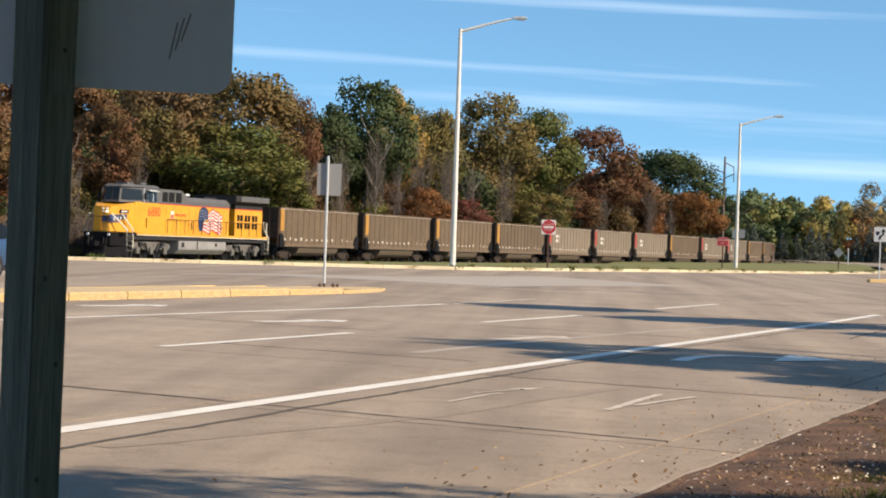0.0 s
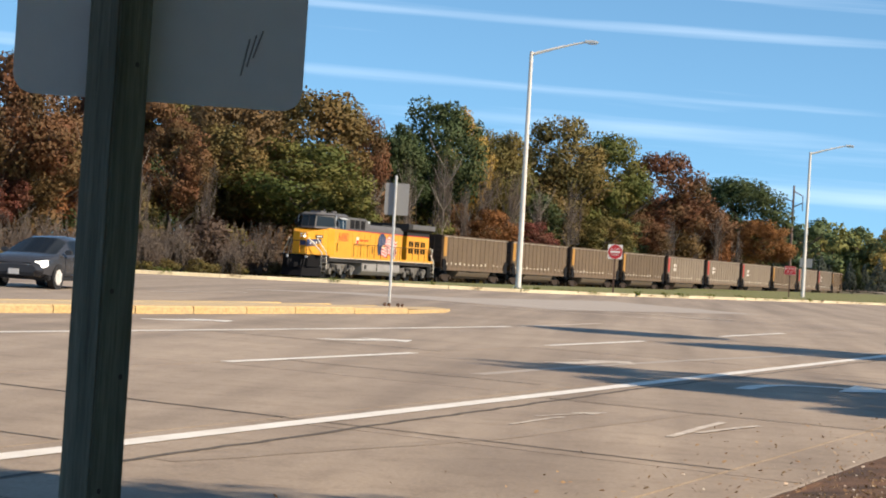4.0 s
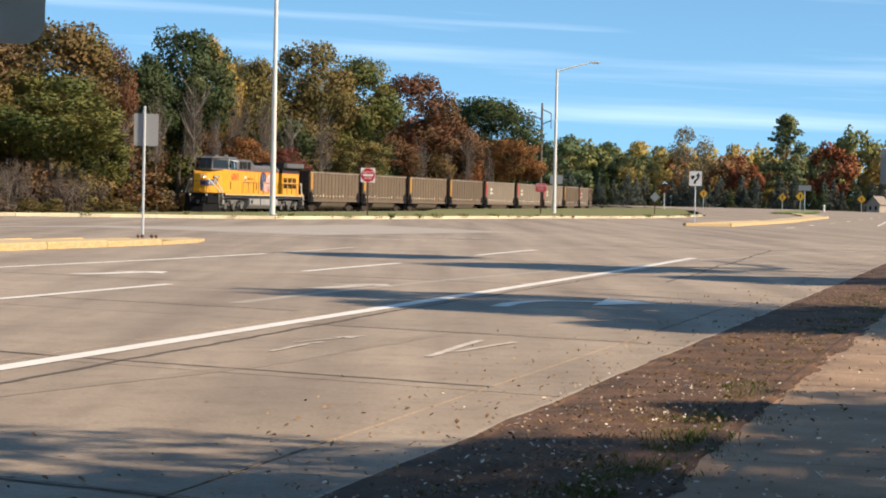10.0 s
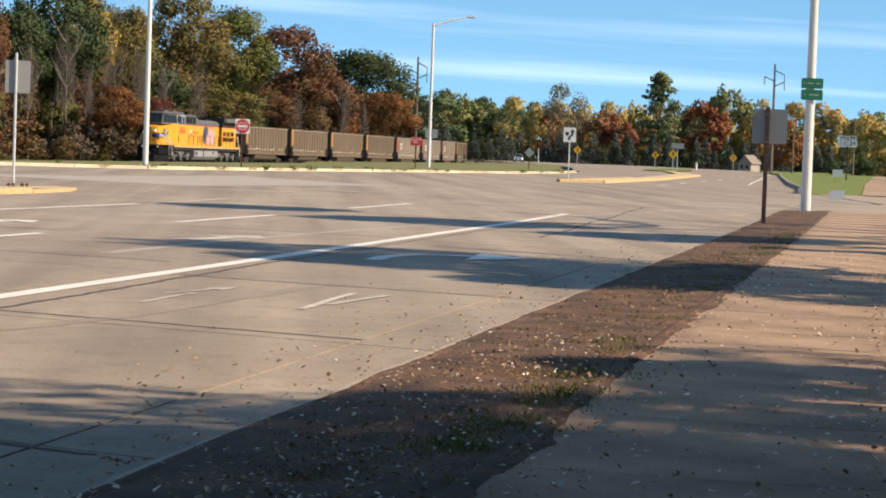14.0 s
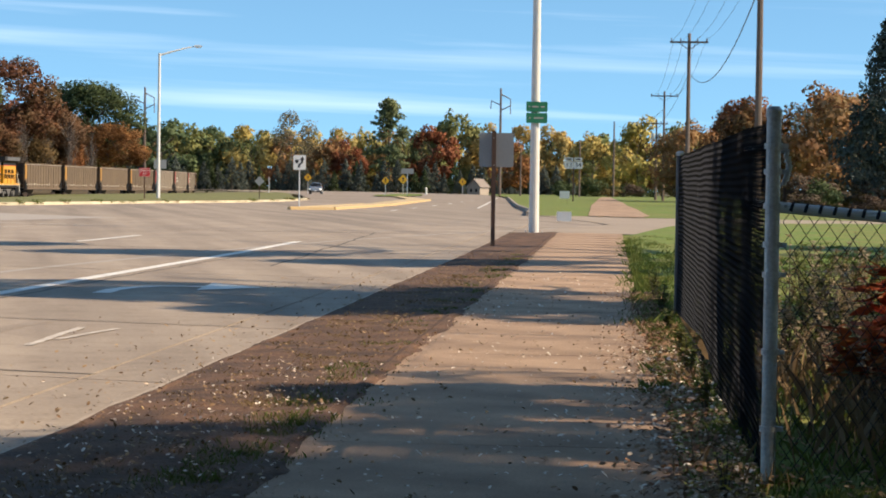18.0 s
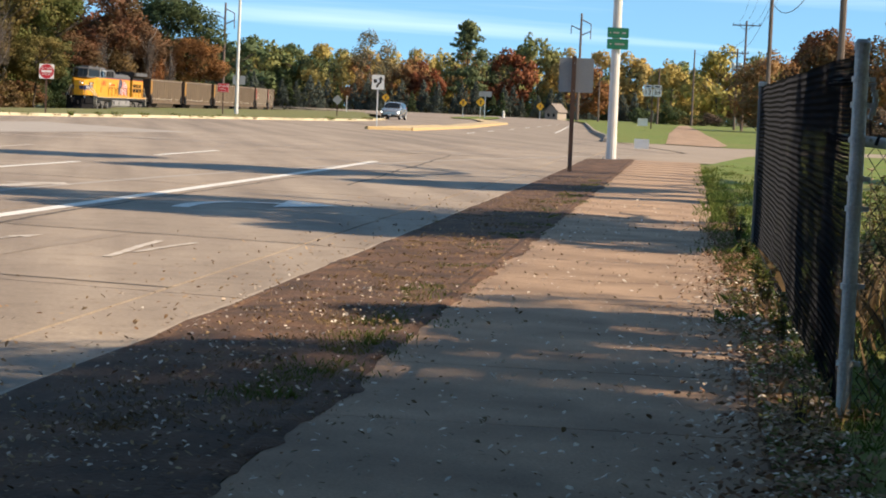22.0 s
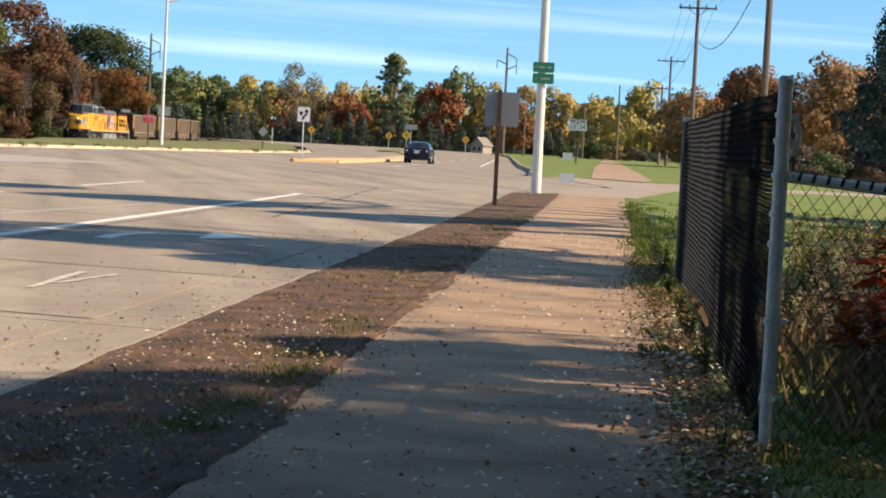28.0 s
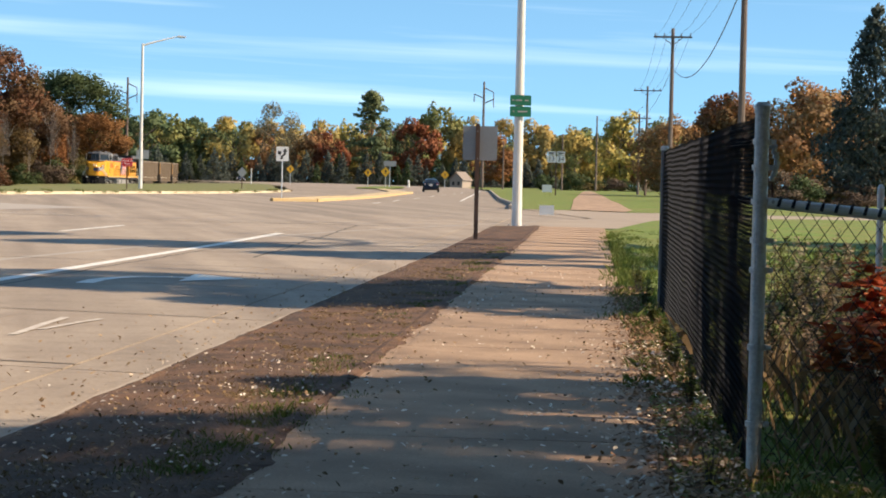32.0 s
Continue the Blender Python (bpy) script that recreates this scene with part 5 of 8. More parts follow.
def build_loco():
    t = thing("locomotive", rail_pose(0.0, (4.0, 18.0)), "yellow and grey diesel locomotive with a flag on its side", "locomotive")
    # frame, deck and sill
    bm = bmesh.new()
    box(bm, (10.4, 0, 1.42), (20.6, 2.9, 0.34))
    box(bm, (10.4, 0, 1.62), (21.2, 3.10, 0.07))
    part("underframe", bm, "loco_dark", t, bevel=0.02)
    for sg in (-1, 1):
        one_box(t, "sill_stripe", "loco_yellow", (11.1, sg * 1.565, 1.63), (19.4, 0.02, 0.14), "yellow side sill")
        one_box(t, "reflective_stripe", "flag_white", (11.1, sg * 1.570, 1.53), (19.4, 0.02, 0.04), "pale reflective stripe")
    # nose: flat front with chamfered corners and a sloped top
    bm = bmesh.new()
    nose = [(-0.4, -0.53), (-0.4, 0.53), (1.1, 1.2), (2.1, 1.2), (2.1, -1.2), (1.1, -1.2)]
    vs = prism(bm, nose, 1.66, 3.52, "z")
    for v in vs:
        if v.co.z > 3 and v.co.x < 0:
            v.co.z, v.co.x = 3.22, -0.25
    part("nose", bm, "loco_yellow", t, bevel=0.05)
    bm = bmesh.new()
    plate(bm, [(-0.405, 0.50, 2.30), (-0.405, -0.50, 2.30), (-0.405, -0.50, 2.66), (-0.405, 0.50, 2.66)], -0.012)
    part("emblem", bm, "emblem_blue", t, "dark blue band on the nose")
    for sg in (-1, 1):
        d = Vector((1.5, sg * 0.67, 0)) / Vector((1.5, 0.67)).length
        n = Vector((-sg * d.y * 1.0, 0, 0))
        n = Vector((-0.408, sg * 0.913, 0))
        o = Vector((-0.4, sg * 0.53, 0)) + n * 0.006
        for z0, z1, x1, taper in ((2.30, 2.66, 1.40, 0.20), (2.24, 2.30, 0.9, 0.05), (2.66, 2.72, 1.40, -0.10)):
            bm = bmesh.new()
            q = [o + d * 0.02 + Vector((0, 0, z0)), o + d * x1 + Vector((0, 0, z0 + taper)), o + d * x1 + Vector((0, 0, z1 + 0.06)), o + d * 0.02 + Vector((0, 0, z1))]
            plate(bm, q, -0.012 * sg)
            part("emblem_wing", bm, "emblem_blue", t, "dark blue wing on the nose corner")
        for i in range(4):
            bm = bmesh.new()
            w0 = 0.35 + 0.25 * i
            q = [o + n * 0.010 + d * w0 + Vector((0, 0, 2.38 + 0.03 * i)), o + n * 0.010 + d * (w0 + 0.10) + Vector((0, 0, 2.39 + 0.03 * i)),
                 o + n * 0.010 + d * (w0 + 0.16) + Vector((0, 0, 2.58 + 0.02 * i)), o + n * 0.010 + d * (w0 + 0.06) + Vector((0, 0, 2.58 + 0.02 * i))]
            plate(bm, q, -0.008 * sg)
            part("emblem_feather", bm, "flag_white", t)
        bm = bmesh.new()
        q = [o + d * 0.85 + Vector((0, 0, 2.86)), o + d * 1.52 + Vector((0, 0, 2.86)), o + d * 1.52 + Vector((0, 0, 3.06)), o + d * 0.85 + Vector((0, 0, 3.06))]
        plate(bm, q, -0.03 * sg)
        part("number_board", bm, "loco_black", t, "dark number board")
        bm = bmesh.new()
        q = [o + n * 0.03 + d * (0.95 + 0.0) + Vector((0, 0, 2.92)), o + n * 0.03 + d * 1.42 + Vector((0, 0, 2.92)), o + n * 0.03 + d * 1.42 + Vector((0, 0, 3.0)), o + n * 0.03 + d * 0.95 + Vector((0, 0, 3.0))]
        plate(bm, q, -0.006 * sg)
        part("number_bar", bm, "flag_white", t)
    for y in (-0.13, 0.13):
        for z in (2.92, 3.10):
            bm = bmesh.new()
            x = -0.42 + (z - 2.6) * 0.0
            rod(bm, (x, y - 0.25, z), (x + 0.2, y - 0.25, z), 0.055, n=12)
            part("headlight", bm, "headlamp_lit" if z < 3 and y < 0 else "lamp_clear", t, "small round headlight")
    for sg in (-1, 1):
        bm = bmesh.new()
        rod(bm, (-0.72, sg * 0.72, 1.50), (-0.60, sg * 0.72, 1.50), 0.085, n=10)
        part("ditch_light", bm, "lamp_clear", t, "clear ditch light")
    one_box(t, "nose_door", "loco_yellow", (-0.40, 0.22, 2.5), (0.05, 0.55, 1.5), bevel=0.015)
    # cab with a flat front and chamfered corners under a grey top
    low = [(1.7, -1.2), (1.7, 1.2), (2.3, 1.47), (4.5, 1.47), (4.5, -1.47), (2.3, -1.47)]
    bm = bmesh.new()
    prism(bm, low, 1.66, 3.60, "z")
    part("cab", bm, "loco_yellow", t, bevel=0.03)
    up = [(0.88, -0.53), (0.88, 0.53), (2.3, 1.48), (4.52, 1.48), (4.52, -1.48), (2.3, -1.48)]
    bm = bmesh.new()
    vs = prism(bm, up, 3.54, 4.52, "z")
    for v in vs:
        if v.co.z > 4:
            v.co.x += 0.22 if v.co.x < 1 else (0.10 if v.co.x < 3 else 0)
            v.co.y *= 0.95
    part("cab_top", bm, "loco_grey", t, "grey painted cab top", bevel=0.03)
    bm = bmesh.new()
    vs = prism(bm, [(1.00, -0.60), (1.00, 0.60), (2.3, 1.46), (4.6, 1.46), (4.6, -1.46), (2.3, -1.46)], 4.50, 4.68, "z")
    for v in vs:
        if v.co.z > 4.6:
            v.co.y *= 0.82
            v.co.x += 0.25 if v.co.x < 3 else 0
    part("cab_roof", bm, "loco_grey", t, bevel=0.04)

    def front(y, z, off=0.012):
        k = (z - 3.54) / 0.98
        return Vector((0.88 + 0.22 * k - off, y * (1 - 0.05 * k), z))

    def corner(sg, f, z, off=0.014):
        k = (z - 3.54) / 0.98
        a = Vector((0.88 + 0.22 * k, sg * 0.53 * (1 - 0.05 * k), z))
        b = Vector((2.3 + 0.10 * k, sg * 1.48 * (1 - 0.05 * k), z))
        return a.lerp(b, f) + Vector((-0.55, sg * 0.83, 0)) * off
    for y0, y1 in ((-0.50, -0.03), (0.03, 0.50)):
        bm = bmesh.new()
        plate(bm, [front(y1, 3.68), front(y0, 3.68), front(y0, 4.42), front(y1, 4.42)], -0.02)
        part("windshield", bm, "cab_glass", t, "tinted windshield pane")
    for sg in (-1, 1):
        bm = bmesh.new()
        plate(bm, [corner(sg, 0.06, 3.70), corner(sg, 0.93, 3.70), corner(sg, 0.93, 4.36), corner(sg, 0.06, 4.42)], -0.02 * sg)
        part("windshield", bm, "cab_glass", t, "large tinted corner windshield pane")
        one_box(t, "window_frame", "galvanised", (2.38, sg * 1.455, 4.03), (0.07, 0.06, 0.92), "pale steel corner frame")
        one_box(t, "side_window", "cab_glass", (2.72, sg * 1.475, 4.02), (0.36, 0.04, 0.56), "dark cab side window", m=Matrix.Rotation(radians(sg * 4), 4, "X"))
        one_box(t, "side_window", "cab_glass", (3.55, sg * 1.475, 3.98), (0.98, 0.04, 0.64), "dark cab side window", m=Matrix.Rotation(radians(sg * 4), 4, "X"))
        one_box(t, "window_pillar", "galvanised", (3.52, sg * 1.49, 3.98), (0.06, 0.05, 0.66), m=Matrix.Rotation(radians(sg * 4), 4, "X"))
        one_box(t, "sunshade", "galvanised", (3.45, sg * 1.56, 4.34), (1.2, 0.26, 0.04), "pale window sunshade", m=Matrix.Rotation(radians(sg * -20), 4, "X"))
        one_box(t, "mirror", "loco_dark", (2.28, sg * 1.62, 3.95), (0.06, 0.16, 0.36))
        one_box(t, "grab_iron", "loco_dark", (2.75, sg * 1.495, 2.3), (0.05, 0.05, 0.62), "dark vertical grab iron")
    one_box(t, "air_conditioner", "loco_grey", (2.9, 0.2, 4.75), (0.9, 0.8, 0.16), bevel=0.02)
    bm = bmesh.new()
    rod(bm, (2.2, -0.6, 4.60), (2.2, -0.6, 4.95), 0.04, n=8)
    part("antenna", bm, "loco_grey", t)
    bm = bmesh.new()
    rod(bm, (3.2, -0.7, 4.76), (3.9, -0.7, 4.76), 0.05, 0.10, n=10)
    part("horn", bm, "loco_grey", t)
    # equipment cabinet behind the cab
    one_box(t, "cabinet", "loco_yellow", (6.55, 0, 2.60), (4.10, 2.8, 1.9), bevel=0.03)
    bm = bmesh.new()
    prism(bm, [(4.52, 3.55), (4.52, 4.50), (7.7, 4.50), (8.6, 4.12), (8.6, 3.55)], -1.40, 1.40, "y")
    part("cabinet_top", bm, "loco_grey", t, bevel=0.03)
    for x in (5.32, 6.22, 7.22):
        for sg in (-1, 1):
            bm = bmesh.new()
            box(bm, (x, sg * 1.405, 4.02), (0.66, 0.03, 0.62))
            intake = part("air_intake", bm, "loco_black", t, "black louvred air intake")
            for k in range(5):
                one_box(intake, "louvre", "loco_dark", (x, sg * 1.425, 3.80 + k * 0.11), (0.64, 0.03, 0.025))
            one_box(t, "intake_frame", "loco_grey", (x + 0.40, sg * 1.425, 4.02), (0.06, 0.04, 0.68))
    # engine hood
    one_box(t, "engine_hood", "loco_yellow", (12.0, 0, 2.60), (6.85, 2.3, 1.9), bevel=0.03)
    bm = bmesh.new()
    prism(bm, [(-1.16, 3.55), (-1.16, 3.84), (-0.85, 4.12), (0.85, 4.12), (1.16, 3.84), (1.16, 3.55)], 8.6, 15.5, "x")
    part("hood_top", bm, "loco_grey", t, bevel=0.03)
    for sg in (-1, 1):
        for x, ln, y, z in ((6.55, 4.08, 1.41, 3.56), (12.0, 6.85, 1.165, 3.56), (18.35, 4.4, 1.265, 3.55)):
            one_box(t, "red_line", "loco_red", (x, sg * y, z), (ln, 0.02, 0.05), "thin red band under the grey")
        for x in (9.3, 10.3, 11.3, 12.4, 13.5, 14.6):
            one_box(t, "hood_door_seam", "hopper_yellow", (x, sg * 1.155, 2.52), (0.035, 0.014, 1.74))
        for x in (5.55, 6.6, 7.65):
            one_box(t, "hood_door_seam", "hopper_yellow", (x, sg * 1.405, 2.52), (0.03, 0.014, 1.74))
        for x in (9.75, 14.1):
            one_box(t, "door_latch", "loco_dark", (x, sg * 1.165, 2.25), (0.10, 0.03, 0.55))
    bm = bmesh.new()
    rod(bm, (11.0, 0, 4.08), (11.0, 0, 4.38), 0.32, 0.26, 12)
    part("exhaust_stack", bm, "galvanised", t, "pale exhaust stack")
    one_box(t, "roof_hatch", "loco_dark", (13.4, 0, 4.16), (1.9, 1.4, 0.14), bevel=0.02)
    one_box(t, "roof_hatch", "loco_dark", (9.6, 0, 4.16), (1.2, 1.5, 0.14), bevel=0.02)
    # radiator section with wide wings
    one_box(t, "radiator_compartment", "loco_yellow", (18.35, 0, 2.60), (4.5, 2.5, 1.9), bevel=0.03)
    one_box(t, "radiator_neck", "loco_dark", (18.35, 0, 3.76), (4.5, 2.5, 0.44))
    bm = bmesh.new()
    prism(bm, [(-1.25, 3.86), (-1.60, 4.04), (-1.60, 4.46), (1.60, 4.46), (1.60, 4.04), (1.25, 3.86)], 15.5, 20.95, "x")
    part("radiator_wing", bm, "loco_dark", t, "overhanging dark radiator housing", bevel=0.03)
    for sg in (-1, 1):
        one_box(t, "wing_panel", "loco_grey", (18.6, sg * 1.605, 4.25), (4.6, 0.02, 0.36), "pale grey louvred wing panel")
        for x in (16.65, 17.15, 17.85, 18.35, 19.05, 19.55):
            for z in (2.42, 2.94):
                bm = bmesh.new()
                box(bm, (x, sg * 1.26, z), (0.36, 0.03, 0.42))
                part("radiator_grille", bm, "loco_black", t, "dark radiator grille")
    # writing and the painted flag on both sides
    for sg in (-1, 1):
        rot = SIDE if sg < 0 else Matrix.Rotation(radians(180), 4, "Z") @ SIDE
        for i, ch in enumerate("6880"):
            text_mesh("road_number", ch, 0.86, "loco_red", t, Matrix.Translation((3.78 + sg * -1 * (i - 1.5) * 0.44, sg * 1.482, 3.0)) @ rot @ Matrix.Diagonal((0.9, 1, 1, 1)))
        bm = bmesh.new()
        prism(bm, [(6.20, 2.72), (6.20, 3.14), (6.62, 3.14), (6.62, 2.72), (6.41, 2.56)], sg * 1.405 - 0.012, sg * 1.405 + 0.012, "y")
        part("shield", bm, "flag_white", t, "small pale shield")
        bm = bmesh.new()
        prism(bm, [(6.25, 2.72), (6.25, 2.92), (6.57, 2.92), (6.57, 2.72), (6.41, 2.61)], sg * 1.405 - 0.018, sg * 1.405 + 0.018, "y")
        part("shield_field", bm, "loco_red", t)
        for k in range(11):
            one_box(t, "lettering_bar", "loco_red", (6.92 + k * 0.135 + (0.1 if k > 4 else 0), sg * 1.407, 2.90), (0.075, 0.012, 0.15))
        build_flag(t, sg)
    # handrails, stanchions, steps
    for sg in (-1, 1):
        for k in range(13):
            x = 5.6 + k * 1.23
            bm = bmesh.new()
            rod(bm, (x, sg * 1.52, 1.66), (x, sg * 1.52, 2.60), 0.022, n=6)
            part("stanchion", bm, "loco_dark", t)
        one_rail(t, "walkway_handrail", "loco_dark", [(5.6, sg * 1.52, 2.60), (20.36, sg * 1.52, 2.60)], 0.022, "dark walkway handrail")
        one_rail(t, "step_handrail", "handrail_white", [(-0.42, sg * 0.75, 2.80), (0.28, sg * 1.46, 1.85), (0.28, sg * 1.48, 0.85)], 0.045, "white step handrail")
        one_rail(t, "step_handrail", "handrail_white", [(0.45, sg * 0.95, 2.82), (1.02, sg * 1.48, 1.85), (1.02, sg * 1.50, 0.75)], 0.045, "white step handrail")
        one_rail(t, "step_handrail", "handrail_white", [(20.35, sg * 1.46, 2.75), (20.5, sg * 1.46, 2.2), (21.25, sg * 1.46, 1.65), (21.25, sg * 1.46, 0.75)], 0.045, "white step handrail")
        one_rail(t, "step_handrail", "handrail_white", [(21.45, sg * 1.2, 2.70), (21.45, sg * 1.2, 1.6)], 0.04, "white step handrail")
        for x in (0.62, 20.9):
            for dx in (-0.36, 0.36):
                one_box(t, "step_side", "truck_silver", (x + dx, sg * 1.38, 0.98), (0.04, 0.28, 1.1))
            for k in range(4):
                one_box(t, "step", "truck_silver", (x, sg * 1.38, 0.55 + k * 0.30), (0.70, 0.26, 0.04))
    for y in (-0.7, 0.7):
        bm = bmesh.new()
        rod(bm, (-0.62, y, 1.66), (-0.62, y, 2.60), 0.022, n=6)
        part("stanchion", bm, "loco_dark", t)
    one_rail(t, "front_railing", "loco_dark", [(-0.62, -0.7, 2.60), (-0.62, 0.7, 2.60)], 0.022)
    # pilot, plough and coupler
    bm = bmesh.new()
    prism(bm, [(-0.62, -0.8), (-0.62, 0.8), (0.1, 1.45), (0.3, 1.45), (0.3, -1.45), (0.1, -1.45)], 0.80, 1.62, "z")
    part("pilot", bm, "loco_black", t, "black pilot plate", bevel=0.03)
    bm = bmesh.new()
    vs = prism(bm, [(-0.70, -0.5), (-0.70, 0.5), (0.2, 1.5), (0.35, 1.5), (0.35, -1.5), (0.2, -1.5)], 0.16, 0.82, "z")
    for v in vs:
        if v.co.z < 0.4 and v.co.x < 0.3:
            v.co.x -= 0.25
    part("snow_plough", bm, "loco_black", t, "black steel snow plough", bevel=0.02)
    for x, e in ((-0.95, -0.3), (21.75, 0.3)):
        bm = bmesh.new()
        box(bm, (x, 0, 0.92), (0.75, 0.3, 0.32))
        box(bm, (x + e, 0.06, 0.92), (0.2, 0.42, 0.36))
        part("coupler", bm, "loco_black", t, bevel=0.03)
    for y in (-0.62, -0.42, 0.42, 0.62):
        one_rail(t, "air_hose", "loco_dark", [(-0.66, y, 1.35), (-0.80, y, 1.0), (-0.78, y * 0.9, 0.72)], 0.03)
    one_box(t, "rear_plate", "loco_black", (21.1, 0, 1.25), (0.3, 2.9, 0.8), bevel=0.02)
    one_box(t, "rear_door", "loco_dark", (20.62, 0, 2.5), (0.05, 0.8, 1.6))
    # tank, air reservoir, bogies
    bm = bmesh.new()
    prism(bm, [(-1.48, 1.25), (-1.48, 0.72), (-1.15, 0.40), (1.15, 0.40), (1.48, 0.72), (1.48, 1.25)], 7.35, 14.4, "x")
    part("fuel_tank", bm, "tank_grey", t, "grey fuel tank", bevel=0.04)
    one_box(t, "tank_filler", "loco_dark", (10.0, -1.49, 0.98), (0.10, 0.04, 0.5))
    one_box(t, "tank_gauge", "loco_dark", (7.9, -1.49, 1.0), (0.35, 0.05, 0.3))
    one_box(t, "tank_gauge", "loco_dark", (12.8, -1.49, 1.05), (0.22, 0.05, 0.22))
    for c in (3.75, 17.45):
        for sg in (-1, 1):
            bm = bmesh.new()
            prism(bm, [(c - 2.75, 0.78), (c - 2.6, 1.02), (c - 1.2, 1.12), (c + 1.2, 1.12), (c + 2.6, 1.02), (c + 2.75, 0.78), (c + 2.45, 0.62), (c + 1.3, 0.80), (c + 0.9, 0.60),
                       (c - 0.9, 0.60), (c - 1.3, 0.80), (c - 2.45, 0.62)], sg * 1.14, sg * 1.30, "y")
            for dx in (-1.85, 0, 1.85):
                for q in (-0.42, 0.42):
                    rod(bm, (c + dx + q, sg * 1.26, 0.62), (c + dx + q, sg * 1.26, 1.02), 0.10, n=8)
            part("bogie_frame", bm, "truck_silver", t, "dusty silver bogie frame", bevel=0.02)
            for dx in (-1.85, 0, 1.85):
                one_box(t, "axle_box", "truck_silver", (c + dx, sg * 1.34, 0.56), (0.44, 0.18, 0.42), bevel=0.03)
            for q in (-1, 1):
                bm = bmesh.new()
                rod(bm, (c + q * 0.95, sg * 1.42, 1.02), (c + q * 0.58, sg * 1.42, 0.48), 0.07, n=8)
                part("damper", bm, "loco_dark", t)
                one_box(t, "brake_cylinder", "loco_dark", (c + q * 1.45, sg * 1.38, 0.98), (0.5, 0.2, 0.22), bevel=0.03)
        for dx in (-1.85, 0.0, 1.85):
            wheelset(t, c + dx, 0.53)
    return t


def build_flag(t, sg):
    """A rippling flag painted on the hood side: dark canton in front, red and white stripes behind."""
    y = sg * 1.152
    x0, x1, z0, z1 = 10.75, 14.25, 1.95, 3.42
    n = 22

    def wave(x):
        return 0.13 * math.sin((x - x0) * 3.3 + 0.4) + 0.06 * math.sin((x - x0) * 7.0) - 0.05 * (x - x0)
    for k in range(13):
        bm = bmesh.new()
        a, b = z0 + (z1 - z0) * k / 13, z0 + (z1 - z0) * (k + 1) / 13
        start = x0 + (0.55 if k < 6 else 1.35)
        lo, hi = [], []
        for i in range(n + 1):
            x = start + (x1 - start) * i / n - 0.14 * math.sin(k * 1.1) * (i == n)
            lo.append(bm.verts.new((x, y + sg * 0.012, a + wave(x))))
            hi.append(bm.verts.new((x, y + sg * 0.012, b + wave(x))))
        for i in range(n):
            bm.faces.new((lo[i], lo[i + 1], hi[i + 1], hi[i]))
        part("flag_stripe", bm, "flag_red" if k % 2 == 0 else "flag_white", t)
    bm = bmesh.new()
    pts = [(x0 + 0.10, z0 - 0.05), (x0 - 0.10, z0 + 0.7), (x0 + 0.05, z1 - 0.15), (x0 + 0.45, z1 + 0.14), (x0 + 0.9, z1 + 0.14), (x0 + 1.4, z1 - 0.10), (x0 + 1.38, z0 + 0.80), (x0 + 0.75, z0 + 0.68), (x0 + 0.6, z0 + 0.05)]
    bm.faces.new([bm.verts.new((p[0], y + sg * 0.018, p[1])) for p in pts])
    part("flag_canton", bm, "flag_blue", t)
    for i in range(5):
        for j in range(4):
            one_box(t, "flag_star", "flag_white", (x0 + 0.25 + i * 0.22, y + sg * 0.022, z0 + 0.75 + j * 0.18 + 0.06 * math.sin(i)), (0.055, 0.006, 0.055))


